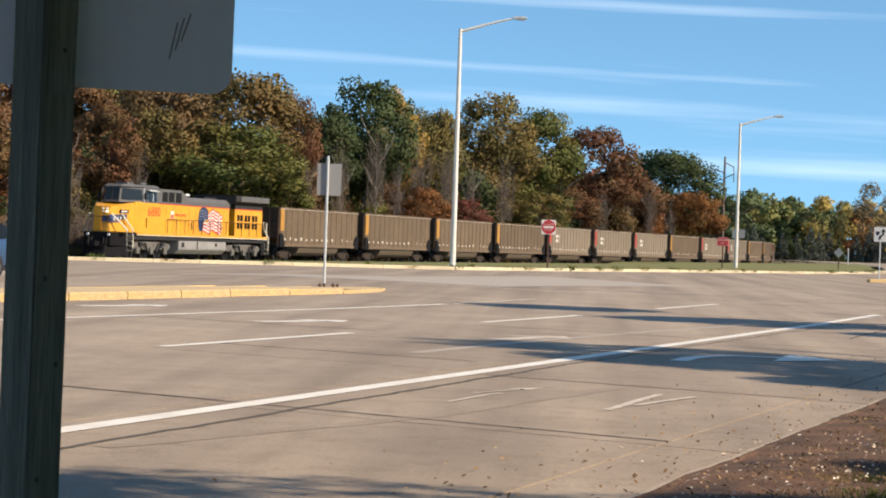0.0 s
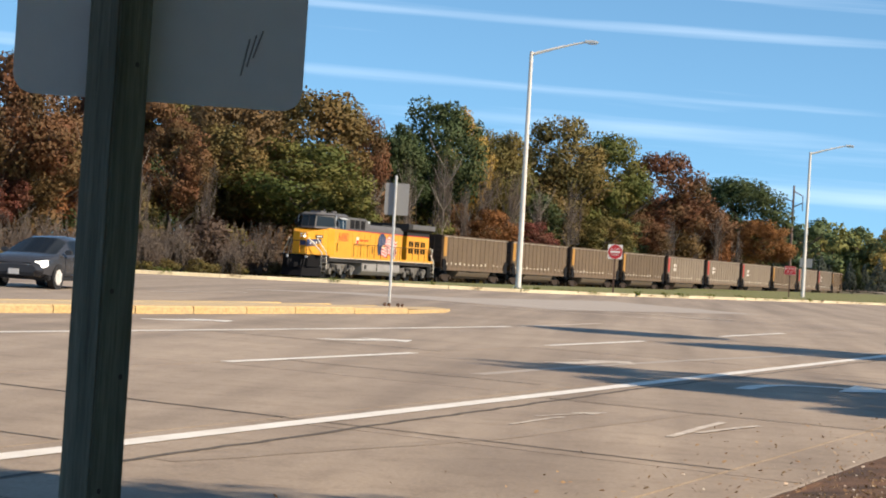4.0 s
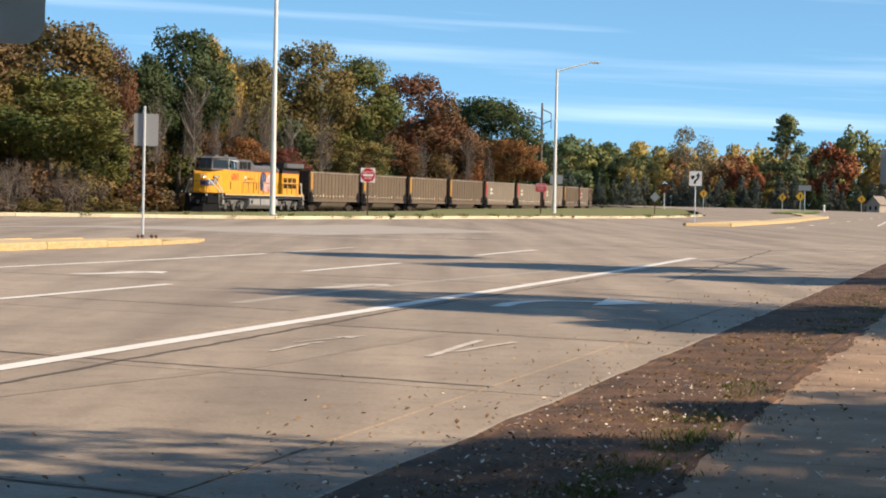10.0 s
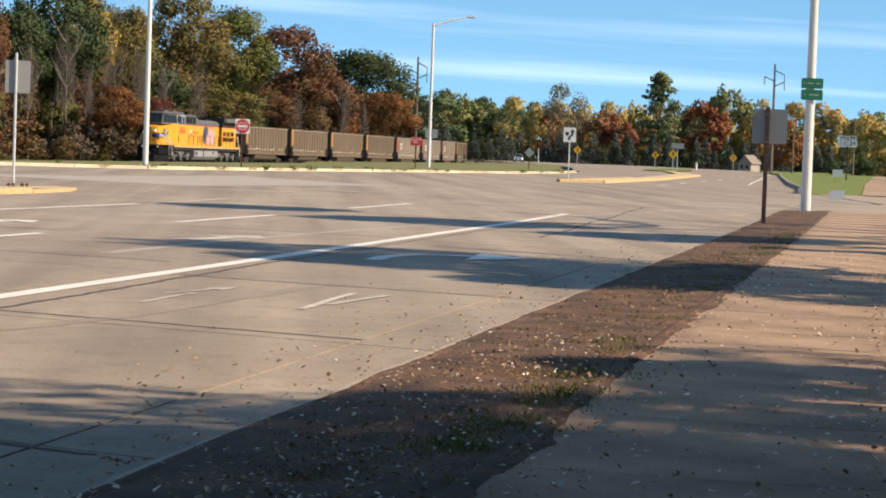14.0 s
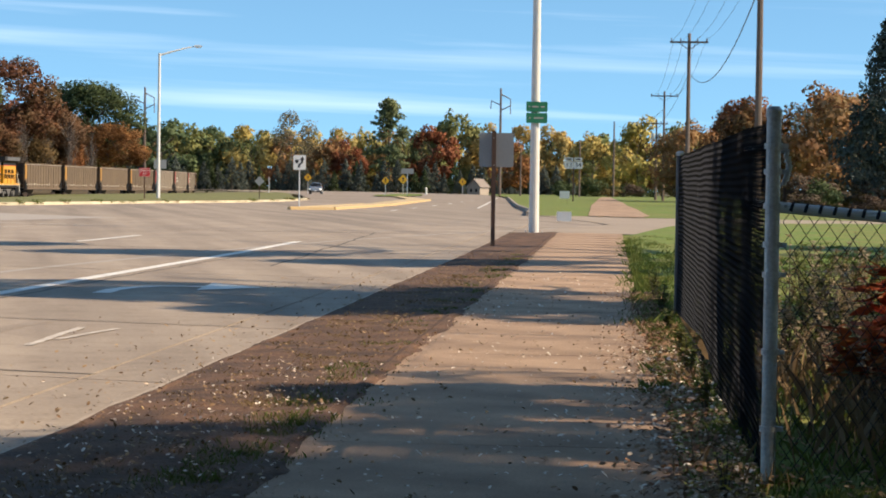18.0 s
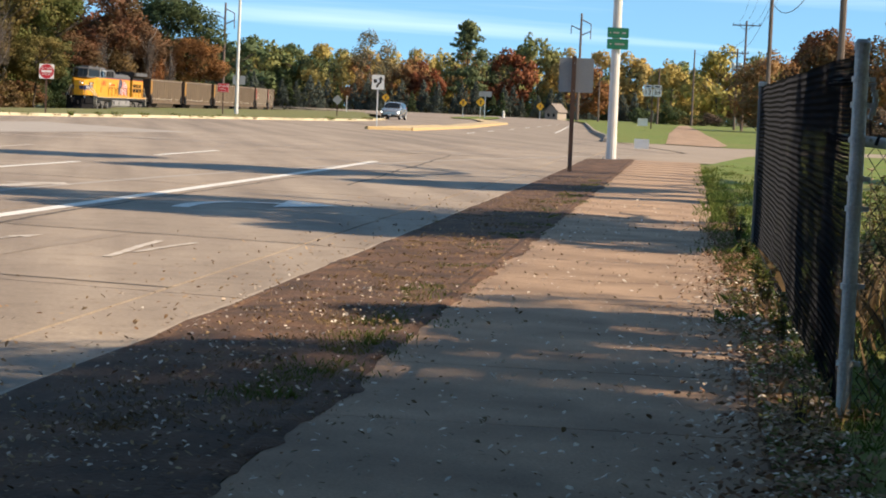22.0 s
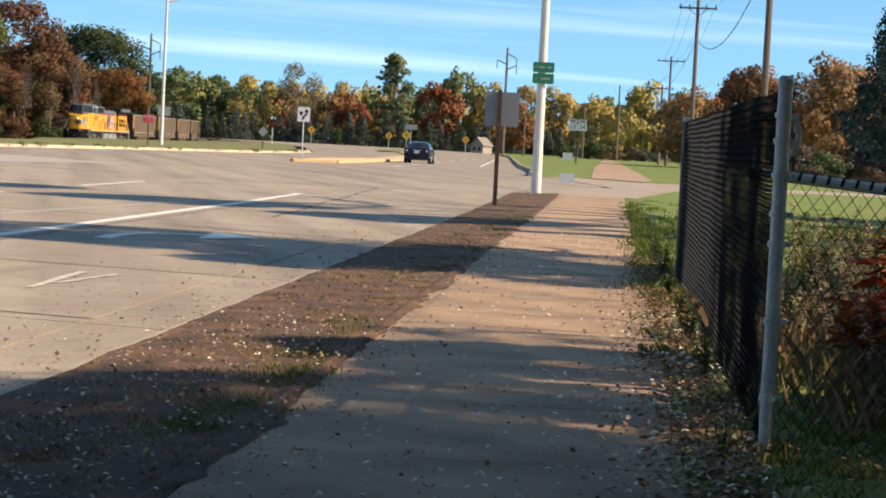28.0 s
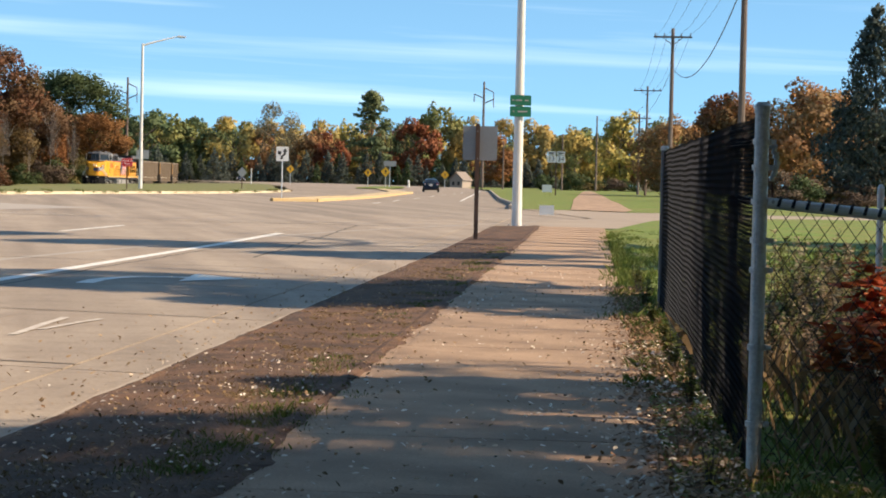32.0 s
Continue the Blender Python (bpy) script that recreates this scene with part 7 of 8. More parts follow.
def build_signs():
    # square sign seen from the back, on the median
    t = sign("sign_on_median", -7.24, 59, 0.14, "grey back of a square sign on a pale post", 3.567, "galvanised", (2.583, 3.209), round_post=True, post_w=0.076)
    bm = bmesh.new()
    panel(bm, rounded(0.66, 0.876, 0.045, cx=0.045, cz=2.923), 0.09)
    part("sign_panel", bm, "sign_back", t, "bare grey sign back")
    for k in range(6):
        a = k * 1.05
        bm = bmesh.new()
        rod(bm, (0.10 + 0.24 * math.cos(a), -0.3 + 0.3 * math.sin(a), 0.0), (0.14 + 0.24 * math.cos(a), -0.3 + 0.3 * math.sin(a), 0.07), 0.05, 0.03, 6)
        part("rubble", bm, "dirt", t)
    # do not enter
    t = sign("do_not_enter_sign", -2.35, 120, 0.30, "red disc on a white square, do not enter sign", 2.15, "rust_post", (2.0, 2.4), post_w=0.09)
    bm = bmesh.new()
    panel(bm, rounded(0.80, 0.80, 0.05, cz=2.24), 0.0)
    part("sign_panel", bm, "sign_white", t)
    bm = bmesh.new()
    panel(bm, [(0.385 * math.cos(k * 0.1963), 2.24 + 0.385 * math.sin(k * 0.1963)) for k in range(32)], -0.006)
    disc = part("disc", bm, "sign_red", t, "red disc")
    bm = bmesh.new()
    panel(bm, [(-0.28, 2.185), (0.28, 2.185), (0.28, 2.295), (-0.28, 2.295)], -0.012)
    part("bar", bm, "sign_white", t, "white bar")
    text_mesh("lettering", "DO NOT", 0.15, "sign_white", t, Matrix.Translation((0, -0.014, 2.40)) @ SIDE, 0.002)
    text_mesh("lettering", "ENTER", 0.15, "sign_white", t, Matrix.Translation((0, -0.014, 2.08)) @ SIDE, 0.002)
    # wrong way
    t = sign("wrong_way_sign", 10.25, 170, 0.18, "small red wrong way sign on a brown post", 2.05, "rust_post", (2.0, 2.3), post_w=0.10)
    bm = bmesh.new()
    panel(bm, rounded(0.86, 0.66, 0.04, cz=2.16), 0.0)
    part("sign_panel", bm, "sign_red", t)
    bm = bmesh.new()
    panel(bm, rounded(0.80, 0.60, 0.03, cz=2.16), -0.005)
    part("border", bm, "sign_white", t)
    bm = bmesh.new()
    panel(bm, rounded(0.77, 0.57, 0.03, cz=2.16), -0.010)
    part("field", bm, "sign_red", t)
    text_mesh("lettering", "WRONG", 0.20, "sign_white", t, Matrix.Translation((0, -0.017, 2.28)) @ SIDE, 0.002)
    text_mesh("lettering", "WAY", 0.20, "sign_white", t, Matrix.Translation((0, -0.017, 2.05)) @ SIDE, 0.002)
    # grey backs beside lamp and beyond
    t = sign("sign_back_by_lamp", 12.45, 185, 0.18, "grey back of a rectangular sign beside the lamp", 3.2, "galvanised", (2.7, 3.1), post_w=0.08)
    bm = bmesh.new()
    panel(bm, rounded(1.05, 0.76, 0.05, cz=2.95), -0.02)
    part("sign_panel", bm, "sign_back", t)
    # divided highway begins: white square with black marks
    t = sign("keep_right_sign", 16.45, 125, 0.22, "white square sign with black divided road marks on an island", 2.98, "galvanised", (2.35, 2.75), round_post=True, post_w=0.075)
    bm = bmesh.new()
    panel(bm, rounded(0.72, 0.84, 0.05, cz=2.58), 0.0)
    part("sign_panel", bm, "sign_white", t)
    bm = bmesh.new()
    panel(bm, [(-0.26, 2.74), (-0.06, 2.74), (-0.06, 2.60), (-0.13, 2.52), (-0.19, 2.52), (-0.26, 2.60)], -0.006)
    part("island_mark", bm, "sign_black", t, "black island mark")
    bm = bmesh.new()
    panel(bm, [(-0.12, 2.28), (0.02, 2.28), (0.04, 2.42), (0.20, 2.56), (0.20, 2.72), (0.29, 2.72), (0.15, 2.92), (0.01, 2.72), (0.09, 2.72), (0.09, 2.60), (-0.08, 2.46)], -0.006)
    part("arrow_mark", bm, "sign_black", t, "black curving arrow")
    # diamond back on the verge
    t = sign("diamond_sign_back", 22.6, 200, 0.25, "grey back of a diamond sign on the verge", 1.55, "rust_post", (1.3, 1.9), post_w=0.09)
    bm = bmesh.new()
    panel(bm, [(0, 1.13), (0.46, 1.60), (0, 2.07), (-0.46, 1.60)], -0.015)
    part("sign_panel", bm, "sign_back", t)
    t = thing("marker_post", pose(35.2, 300, 0.3), "thin grey marker post on the verge", "post")
    bm = bmesh.new()
    rod(bm, (0, 0, -0.1), (0, 0, 2.4), 0.07, 0.06, 8)
    part("post", bm, "galvanised", t)
    # yellow warning diamonds along the bend
    for x, y, zc, s in ((44.7, 330, 2.8, 0.62), (51.6, 300, 2.4, 0.55), (54.1, 300, 2.6, 0.68), (83.5, 400, 2.7, 0.78)):
        g = road_z(x, y)
        t = sign("warning_sign", x, y, g, "yellow warning diamond on a thin post along the bend", zc - g, "galvanised", (zc - g,), post_w=0.10)
        bm = bmesh.new()
        panel(bm, [(0, zc - g - s), (s, zc - g), (0, zc - g + s), (-s, zc - g)], -0.01)
        part("sign_panel", bm, "sign_yellow", t)
        bm = bmesh.new()
        panel(bm, [(-0.06, zc - g - 0.28), (0.06, zc - g - 0.28), (0.06, zc - g + 0.05), (0.2, zc - g + 0.05), (0, zc - g + 0.32), (-0.2, zc - g + 0.05), (-0.06, zc - g + 0.05)], -0.02)
        part("symbol", bm, "sign_black", t)
    t = sign("guide_sign", 54.9, 301, 0.33, "pale guide sign on a post along the bend", 3.7, "galvanised", (3.3, 3.6), post_w=0.14)
    bm = bmesh.new()
    panel(bm, rounded(1.75, 0.75, 0.06, cz=3.45), -0.02)
    part("sign_panel", bm, "sign_back", t)
    t = thing("hydrant", pose(67.0, 350, 0.36), "pale utility pedestal beside the bend", "pedestal")
    bm = bmesh.new()
    rod(bm, (0, 0, -0.1), (0, 0, 1.0), 0.20, 0.18, 10)
    rod(bm, (0, 0, 1.0), (0, 0, 1.2), 0.25, 0.10, 10)
    part("body", bm, "sign_white", t)
    # route marker
    t = sign("route_sign", 49.9, 190, 0.5, "white route markers 13 and 34 on a dark post", 3.0, "rust_post", (3.0,), post_w=0.12)
    for cx, txt in ((-0.42, "13"), (0.42, "34")):
        bm = bmesh.new()
        panel(bm, rounded(0.80, 0.66, 0.08, cx=cx, cz=3.18), -0.02)
        part("route_panel", bm, "sign_white", t)
        text_mesh("route_number", txt, 0.62, "sign_black", t, Matrix.Translation((cx, -0.03, 3.18)) @ SIDE, 0.002)
    for cx in (-0.42, 0.42):
        bm = bmesh.new()
        panel(bm, rounded(0.74, 0.30, 0.04, cx=cx, cz=3.72), -0.02)
        part("plaque", bm, "sign_white", t)
        bm = bmesh.new()
        panel(bm, rounded(0.5, 0.12, 0.03, cx=cx, cz=3.72), -0.028)
        part("plaque_bars", bm, "sign_black", t)
    # small white yard signs
    for x, y, g, w, h in ((22.75, 88, 0.27 - 0.42, 0.62, 0.48), (42.65, 165, 1.05 - 0.42, 0.78, 0.58)):
        t = thing("yard_sign", face_camera(x, y, g), "small white yard sign on wire legs in the grass", "sign")
        bm = bmesh.new()
        panel(bm, rounded(w, h, 0.02, cz=0.42), 0.0, 0.01)
        part("sign_panel", bm, "sign_white", t)
        for sx in (-0.2, 0.2):
            bm = bmesh.new()
            rod(bm, (sx, 0.012, -0.30), (sx, 0.012, 0.5), 0.006, n=5)
            part("wire_leg", bm, "wire_black", t)
    # tall back-turned sign on a rusty post in the dirt strip
    t = sign("sign_on_dirt_strip", 11.32, 50.5, 0.02, "grey back of a square sign on a rusty steel post", 2.78, "rust_post", (1.95, 2.6), post_w=0.10)
    bm = bmesh.new()
    panel(bm, rounded(0.82, 0.82, 0.05, cx=0.06, cz=2.32), 0.09)
    part("sign_panel", bm, "sign_back", t)
    # wooden post with a sign, close by
    t = thing("wooden_sign_post", pose(-1.172, 4.5, 0.0, 0, 0.4, 12), "weathered green grey timber post carrying a sign close to the sidewalk", "sign post")
    bm = bmesh.new()
    box(bm, (0, 0, 1.45), (0.0965, 0.0965, 3.1))
    bmesh.ops.subdivide_edges(bm, edges=[e for e in bm.edges if abs(e.verts[0].co.z - e.verts[1].co.z) > 1], cuts=40)
    for v in bm.verts:
        v.co.x += 0.0016 * noise.noise((v.co.x * 9, v.co.y * 9, v.co.z * 7)) + 0.001 * noise.noise((v.co.y, 2, v.co.z * 30))
    turn = Matrix.Rotation(radians(45), 4, "Z")
    part("post", bm, "treated_wood", t, bevel=0.005, m=turn)
    for p in ((-0.02, 1.30), (0.02, 1.12), (0.01, 1.78), (-0.02, 0.88)):
        bm = bmesh.new()
        rod(bm, (p[0], -0.045, p[1]), (p[0], -0.0485, p[1]), 0.006, n=10)
        part("knot", bm, "joint_dark", t, m=turn)
    bm = bmesh.new()
    panel(bm, rounded(0.620, 0.76, 0.045, cx=0.086, cz=2.09), 0.069, 0.004)
    part("sign_panel", bm, "sign_aluminium", t, "dull grey aluminium sign back")
    bm = bmesh.new()
    for k in range(3):
        rod(bm, (0.26 + 0.012 * k, 0.0665, 1.78 + 0.02 * k), (0.275 + 0.014 * k, 0.0665, 1.86 + 0.01 * k), 0.0018, n=4)
    part("scratch", bm, "tank_grey", t)


def utility_pole(x, y, z, height, label, cross=(), r=0.16, transformer=False, name="utility_pole", heading=0.0):
    t = thing(name, pose(x, y, z, 0, 0, heading), label, "utility pole", "utility poles")
    bm = bmesh.new()
    rod(bm, (0, 0, -0.3), (0, 0, height), r, r * 0.6, 10)
    part("pole", bm, "pole_wood", t)
    for h, w in cross:
        bm = bmesh.new()
        box(bm, (0, -0.12, h), (w, 0.1, 0.12))
        rod(bm, (-w * 0.28, -0.12, h), (0, -0.12, h - 0.55), 0.025, n=5)
        rod(bm, (w * 0.28, -0.12, h), (0, -0.12, h - 0.55), 0.025, n=5)
        part("crossarm", bm, "pole_wood", t)
        bm = bmesh.new()
        for sx in (-0.46, -0.22, 0.22, 0.46):
            rod(bm, (sx * w, -0.12, h + 0.06), (sx * w, -0.12, h + 0.28), 0.06, 0.03, 6)
        part("insulator", bm, "insulator", t)
    if transformer:
        bm = bmesh.new()
        rod(bm, (0.38, 0, height - 2.6), (0.38, 0, height - 1.6), 0.24, n=12)
        rod(bm, (-0.38, 0, height - 2.6), (-0.38, 0, height - 1.6), 0.24, n=12)
        part("transformer", bm, "galvanised", t, "grey transformer can")
    return t


def power_pylon(x, y, z, height, label):
    t = thing("transmission_pole", pose(x, y, z, 0, 0, -20), label, "power pole", "transmission poles")
    bm = bmesh.new()
    rod(bm, (0, 0, -0.3), (0, 0, height), 0.26, 0.15, 10)
    part("pole", bm, "pole_wood", t)
    for sg, h in ((1, height - 0.9), (-1, height - 2.6), (1, height - 3.4)):
        bm = bmesh.new()
        rod(bm, (0, 0, h), (sg * 1.5, 0, h - 0.7 if h > height - 2 else h + 0.7), 0.09, 0.07, 6)
        rod(bm, (sg * 1.5, 0, h - 0.7 if h > height - 2 else h + 0.7), (sg * 1.55, 0, h - 1.9 if h > height - 2 else h - 0.6), 0.07, n=6)
        part("davit_arm", bm, "pole_wood", t)
    return t


def wire(a, b, sag, r=0.012, n=16, name="overhead_wire", label="thin black overhead power wire"):
    """A hanging wire from a to b."""
    a, b = Vector(a), Vector(b)
    t = thing(name, Matrix(), label, "wire", "overhead wires")
    bm = bmesh.new()
    side = (b - a).cross(Vector((0, 0, 1))).normalized()
    prev = None
    for k in range(n + 1):
        p = a.lerp(b, k / n) - Vector((0, 0, sag * 4 * (k / n) * (1 - k / n)))
        ring = [bm.verts.new(p + side * r * math.cos(w) + Vector((0, 0, r * math.sin(w)))) for w in (0, 1.2566, 2.5133, 3.7699, 5.0265)]
        if prev:
            for i in range(5):
                bm.faces.new((prev[i], prev[(i + 1) % 5], ring[(i + 1) % 5], ring[i]))
        prev = ring
    part("strand", bm, "wire_black", t)


def build_poles():
    street_lamp(-7.3, 115.3, 0.20, 12.7, 2.9, 0.62, "tall white street lamp on the far verge")
    street_lamp(11.8, 177.5, 0.15, 11.9, 2.85, 0.62, "tall white street lamp by the train")
    t = street_lamp(15.66, 64.2, 0.02, 11.5, 2.8, 0.6, "tall white street lamp carrying green street name signs", r0=0.155)
    for k, zz in ((0, 3.90), (1, 3.56)):
        bm = bmesh.new()
        panel(bm, rounded(0.66, 0.31, 0.04, cz=zz), -0.175, 0.008)
        p = part("street_name_sign", bm, "sign_green", t, "green street name sign")
        for i in range(3 if k == 0 else 2):
            bm = bmesh.new()
            panel(bm, rounded((0.05, 0.20, 0.12)[i] if k == 0 else (0.05, 0.30)[i], 0.045, 0.015, cx=((-0.24, -0.06, 0.18)[i] if k == 0 else (-0.22, 0.06)[i]), cz=zz), -0.183, 0.004)
            part("name_bar", bm, "sign_back", p)
    utility_pole(45.3, 142, 0.2, 12.0, "wooden utility pole with one crossarm", ((11.4, 2.6),), 0.19, heading=-18)
    utility_pole(69.7, 227, 0.3, 12.0, "wooden utility pole with one crossarm", ((11.5, 3.0),), 0.17, heading=-18)
    utility_pole(72.8, 240, 0.3, 9.4, "wooden utility pole with transformers", ((8.9, 2.6),), 0.16, True, heading=-18)
    utility_pole(84.7, 300, 0.3, 11.0, "bare wooden utility pole", (), 0.17)
    utility_pole(81.0, 305, 0.3, 8.4, "bare wooden utility pole", (), 0.15)
    utility_pole(71.5, 302, 0.3, 7.0, "bare wooden utility pole among the trees", (), 0.15)
    utility_pole(26.6, 75, 0.05, 12.9, "weathered wooden utility pole behind the fence", ((11.7, 1.5),), 0.155, heading=-18)
    power_pylon(20.7, 345, -0.2, 16.9, "tall wooden transmission pole behind the train")
    power_pylon(74.8, 330, 0.3, 16.8, "tall wooden transmission pole by the bend")
    a, b = Vector((45.3, 142, 11.7)), Vector((69.7, 227, 11.9))
    for dx in (-1.1, -0.4, 0.5, 1.2):
        wire(a + Vector((dx, 0, 0.1)), b + Vector((dx, 0, 0.1)), 1.0, 0.010)
        wire(Vector((26.6 + dx, 75, 12.6)), a + Vector((dx, 0, 0.1)), 1.0, 0.008)
    wire((45.3, 142, 9.6), (26.6, 75, 9.0), 1.9, 0.022, label="thick sagging cable between the poles")
    wire((69.7, 227, 10.4), (84.7, 300, 10.9), 1.0, 0.015)
    wire((45.3, 142, 9.5), (72.8, 240, 9.2), 0.8, 0.015)
    wire((26.6, 75, 11.6), (47, 92, 10.3), 0.4, 0.012)


# ---------------------------------------------------------------- fence
FENCE_V, U_POST, U_END = 0.78, 10.2, 24.0


def build_fence():
    rot = Matrix.Rotation(radians(HEAD), 4, "Z")
    o = UV(U_POST, FENCE_V)
    t = thing("tall_chain_link_fence", Matrix.Translation((o.x, o.y, 0.0)) @ rot, "tall black coated chain link fence with a grey steel end post", "fence")
    ln = U_END - U_POST
    H = 1.75
    stands = (0.0, 2.45, 6.25, 10.05, ln)
    for k, y in enumerate(stands):
        bm = bmesh.new()
        r = 0.034 if k == 0 else 0.040 if k == 4 else 0.030
        top = H + (0.015 if k == 0 else 0.06 * y / ln)
        rod(bm, (0, 0, -0.1), (0, 0, top), r, n=16)
        p = part("fence_post", bm, "fence_steel" if k in (0, 3) else "fence_dark", t, "weathered grey steel end post" if k == 0 else "", m=Matrix.Translation((0.035 if 0 < k < 4 else 0, y, 0)), smooth=True)
        if k in (0, 4):
            bm = bmesh.new()
            rod(bm, (0, 0, top - 0.012), (0, 0, top + 0.022), r * 1.14, n=16)
            rod(bm, (0, 0, top + 0.022), (0, 0, top + 0.040), r * 1.14, r * 0.70, 16)
            part("post_cap", bm, "fence_steel", p, "domed steel cap")
        if k == 0:
            for z, bolt in ((0.30, 0), (0.66, 1), (1.02, 0), (1.16, 0), (1.34, 1), (1.50, 1), (1.62, 0)):
                bm = bmesh.new()
                rod(bm, (0, 0, z - 0.013), (0, 0, z + 0.013), r * 1.27, n=16)
                box(bm, (0.047, -0.004, z), (0.04, 0.018, 0.022))
                if bolt:
                    rod(bm, (0.058, -0.03, z), (0.058, 0.03, z), 0.009, n=6)
                part("tension_band", bm, "fence_steel", p, "steel tension band")
    bm = bmesh.new()
    rod(bm, (0.02, 0, 1.64), (0.02, stands[1], 1.64), 0.021, n=10)
    part("top_rail", bm, "fence_dark", t)
    bm = bmesh.new()
    rod(bm, (0.02, 0, 1.34), (0.02, stands[1], 1.34), 0.022, n=10)
    part("brace_rail", bm, "fence_dark", t)
    bm = bmesh.new()
    rod(bm, (0.02, 0, 1.32), (0.02, stands[1], 0.12), 0.006, n=6)
    part("truss_rod", bm, "fence_dark", t)
    for z in (0.06, H - 0.05):
        bm = bmesh.new()
        rod(bm, (-0.002, 0, z), (-0.002, ln, z + 0.05 * (z > 1)), 0.0025, n=5)
        part("tension_wire", bm, "fence_wire", t)
    # woven wire
    link_mesh(t, 0.02, ln, H - 0.02, 0.034, 0.043, 0.0021, -0.012, "fence_wire", rise=0.05)
    # low open fence turning away at the end post
    low = Matrix.Translation((o.x, o.y, 0.0)) @ Matrix.Rotation(radians(-108), 4, "Z")
    t2 = thing("low_chain_link_fence", low, "low galvanised chain link fence with mesh looped over its rail", "fence")
    ln2 = 3.6
    drop = -0.080
    bm = bmesh.new()
    rod(bm, (0.0, 0.03, 1.335), (0.0, ln2, 1.335 + drop * ln2), 0.026, n=12)
    part("top_rail", bm, "galvanised", t2, "galvanised top rail", smooth=True)
    for y in (ln2,):
        bm = bmesh.new()
        rod(bm, (0.03, y, -0.1), (0.03, y, 1.43 + drop * y), 0.014, n=12)
        rod(bm, (0.03, y, 1.43 + drop * y), (0.03, y, 1.455 + drop * y), 0.017, 0.010, 12)
        part("line_post", bm, "galvanised", t2, smooth=True)
    link_mesh(t2, 0.05, ln2, 1.33, 0.036, 0.052, 0.0021, -0.027, "fence_wire", rise=drop * ln2)
    p3 = UV(13.29, 1.74)
    t3 = thing("thin_fence_post", pose(p3.x, p3.y, 0.0), "thin grey steel post among the weeds behind the fence", "post")
    bm = bmesh.new()
    rod(bm, (0, 0, -0.1), (0, 0, 1.42), 0.021, n=10)
    rod(bm, (0, 0, 1.42), (0, 0, 1.445), 0.024, 0.010, n=10)
    part("post", bm, "galvanised", t3)
    # the mesh's top loops bent over the rail
    bm = bmesh.new()
    y = 0.085
    while y < ln2:
        c = Vector((0, y, 1.335 + drop * y))
        ring = [c + Vector((0.027 * math.cos(a), 0.016 * math.sin(a * 0.5), 0.027 * math.sin(a))) for a in (3.5, 2.6, 1.57, 0.6, -0.4)]
        for p, q in zip(ring, ring[1:]):
            rod(bm, p, q, 0.0085, n=5)
        y += 0.066
    tagged(part("wire_looping", bm, "fence_wire", t2, "dark wire bent over the rail"), kind="stuff")
    # a chain hung on the end post
    bm = bmesh.new()
    for k in range(7):
        a = 0.35 + k * 0.40
        c = Vector((-0.045, 0.055 + 0.022 * math.sin(a * 1.1), 1.58 - 0.021 * k))
        rod(bm, c + Vector((0, 0, 0.017)), c - Vector((0.0, 0.006, 0.017)), 0.011 + 0.003 * (k % 2), n=8)
    rod(bm, (-0.045, 0.03, 1.595), (-0.045, 0.075, 1.60), 0.009, n=8)
    part("chain", bm, "fence_steel", t2, "hanging steel chain")
    bm = bmesh.new()
    rod(bm, (-0.045, 0.055, 1.43), (-0.045, 0.058, 1.36), 0.008, n=6)
    part("hook", bm, "rust_post", t2, "rusty steel hook")


def link_mesh(parent, y0, y1, height, half, tall, r, x, material, rise=0.0):
    """Diamond wire mesh: zigzag wires side by side, in one part; its top climbs by rise from end to end."""
    verts, faces = [], []
    n = int((y1 - y0) / half)
    m = int(height / tall)

    def seg(a, b):
        d = (b - a).normalized()
        s = Vector((1, 0, 0))
        q = d.cross(s).normalized()
        i = len(verts)
        for p in (a, b):
            for k in range(3):
                ang = k * 2.094
                verts.append(p + (s * math.cos(ang) + q * math.sin(ang)) * r)
        for k in range(3):
            faces.append((i + k, i + (k + 1) % 3, i + 3 + (k + 1) % 3, i + 3 + k))

    def at(px, py, j):
        k = 1 + rise * (py - y0) / (y1 - y0) / height
        belly = 0.010 * noise.noise((py * 0.9, j * 0.11, 2.0))
        sag = 0.012 * noise.noise((py * 0.8, 1.0, 7.0)) + 0.007 * noise.noise((py * 9.0, 4.0, 2.0))
        return Vector((px + belly, py, (0.02 + j * tall) * k + sag))
    for k in range(0, n, 2):
        y = y0 + k * half
        for j in range(m):
            up = j % 2 == 0
            dx = -0.004 if up else 0.004
            seg(at(x + dx, y if up else y + half, j), at(x - dx, y + half if up else y, j + 1))
            seg(at(x - dx, y + 2 * half if up else y + half, j), at(x + dx, y + half if up else y + 2 * half, j + 1))
    ob = soup("wire_mesh", [tuple(v) for v in verts], faces, material, parent)
    tagged(ob, "woven diamond wire mesh", kind="stuff")


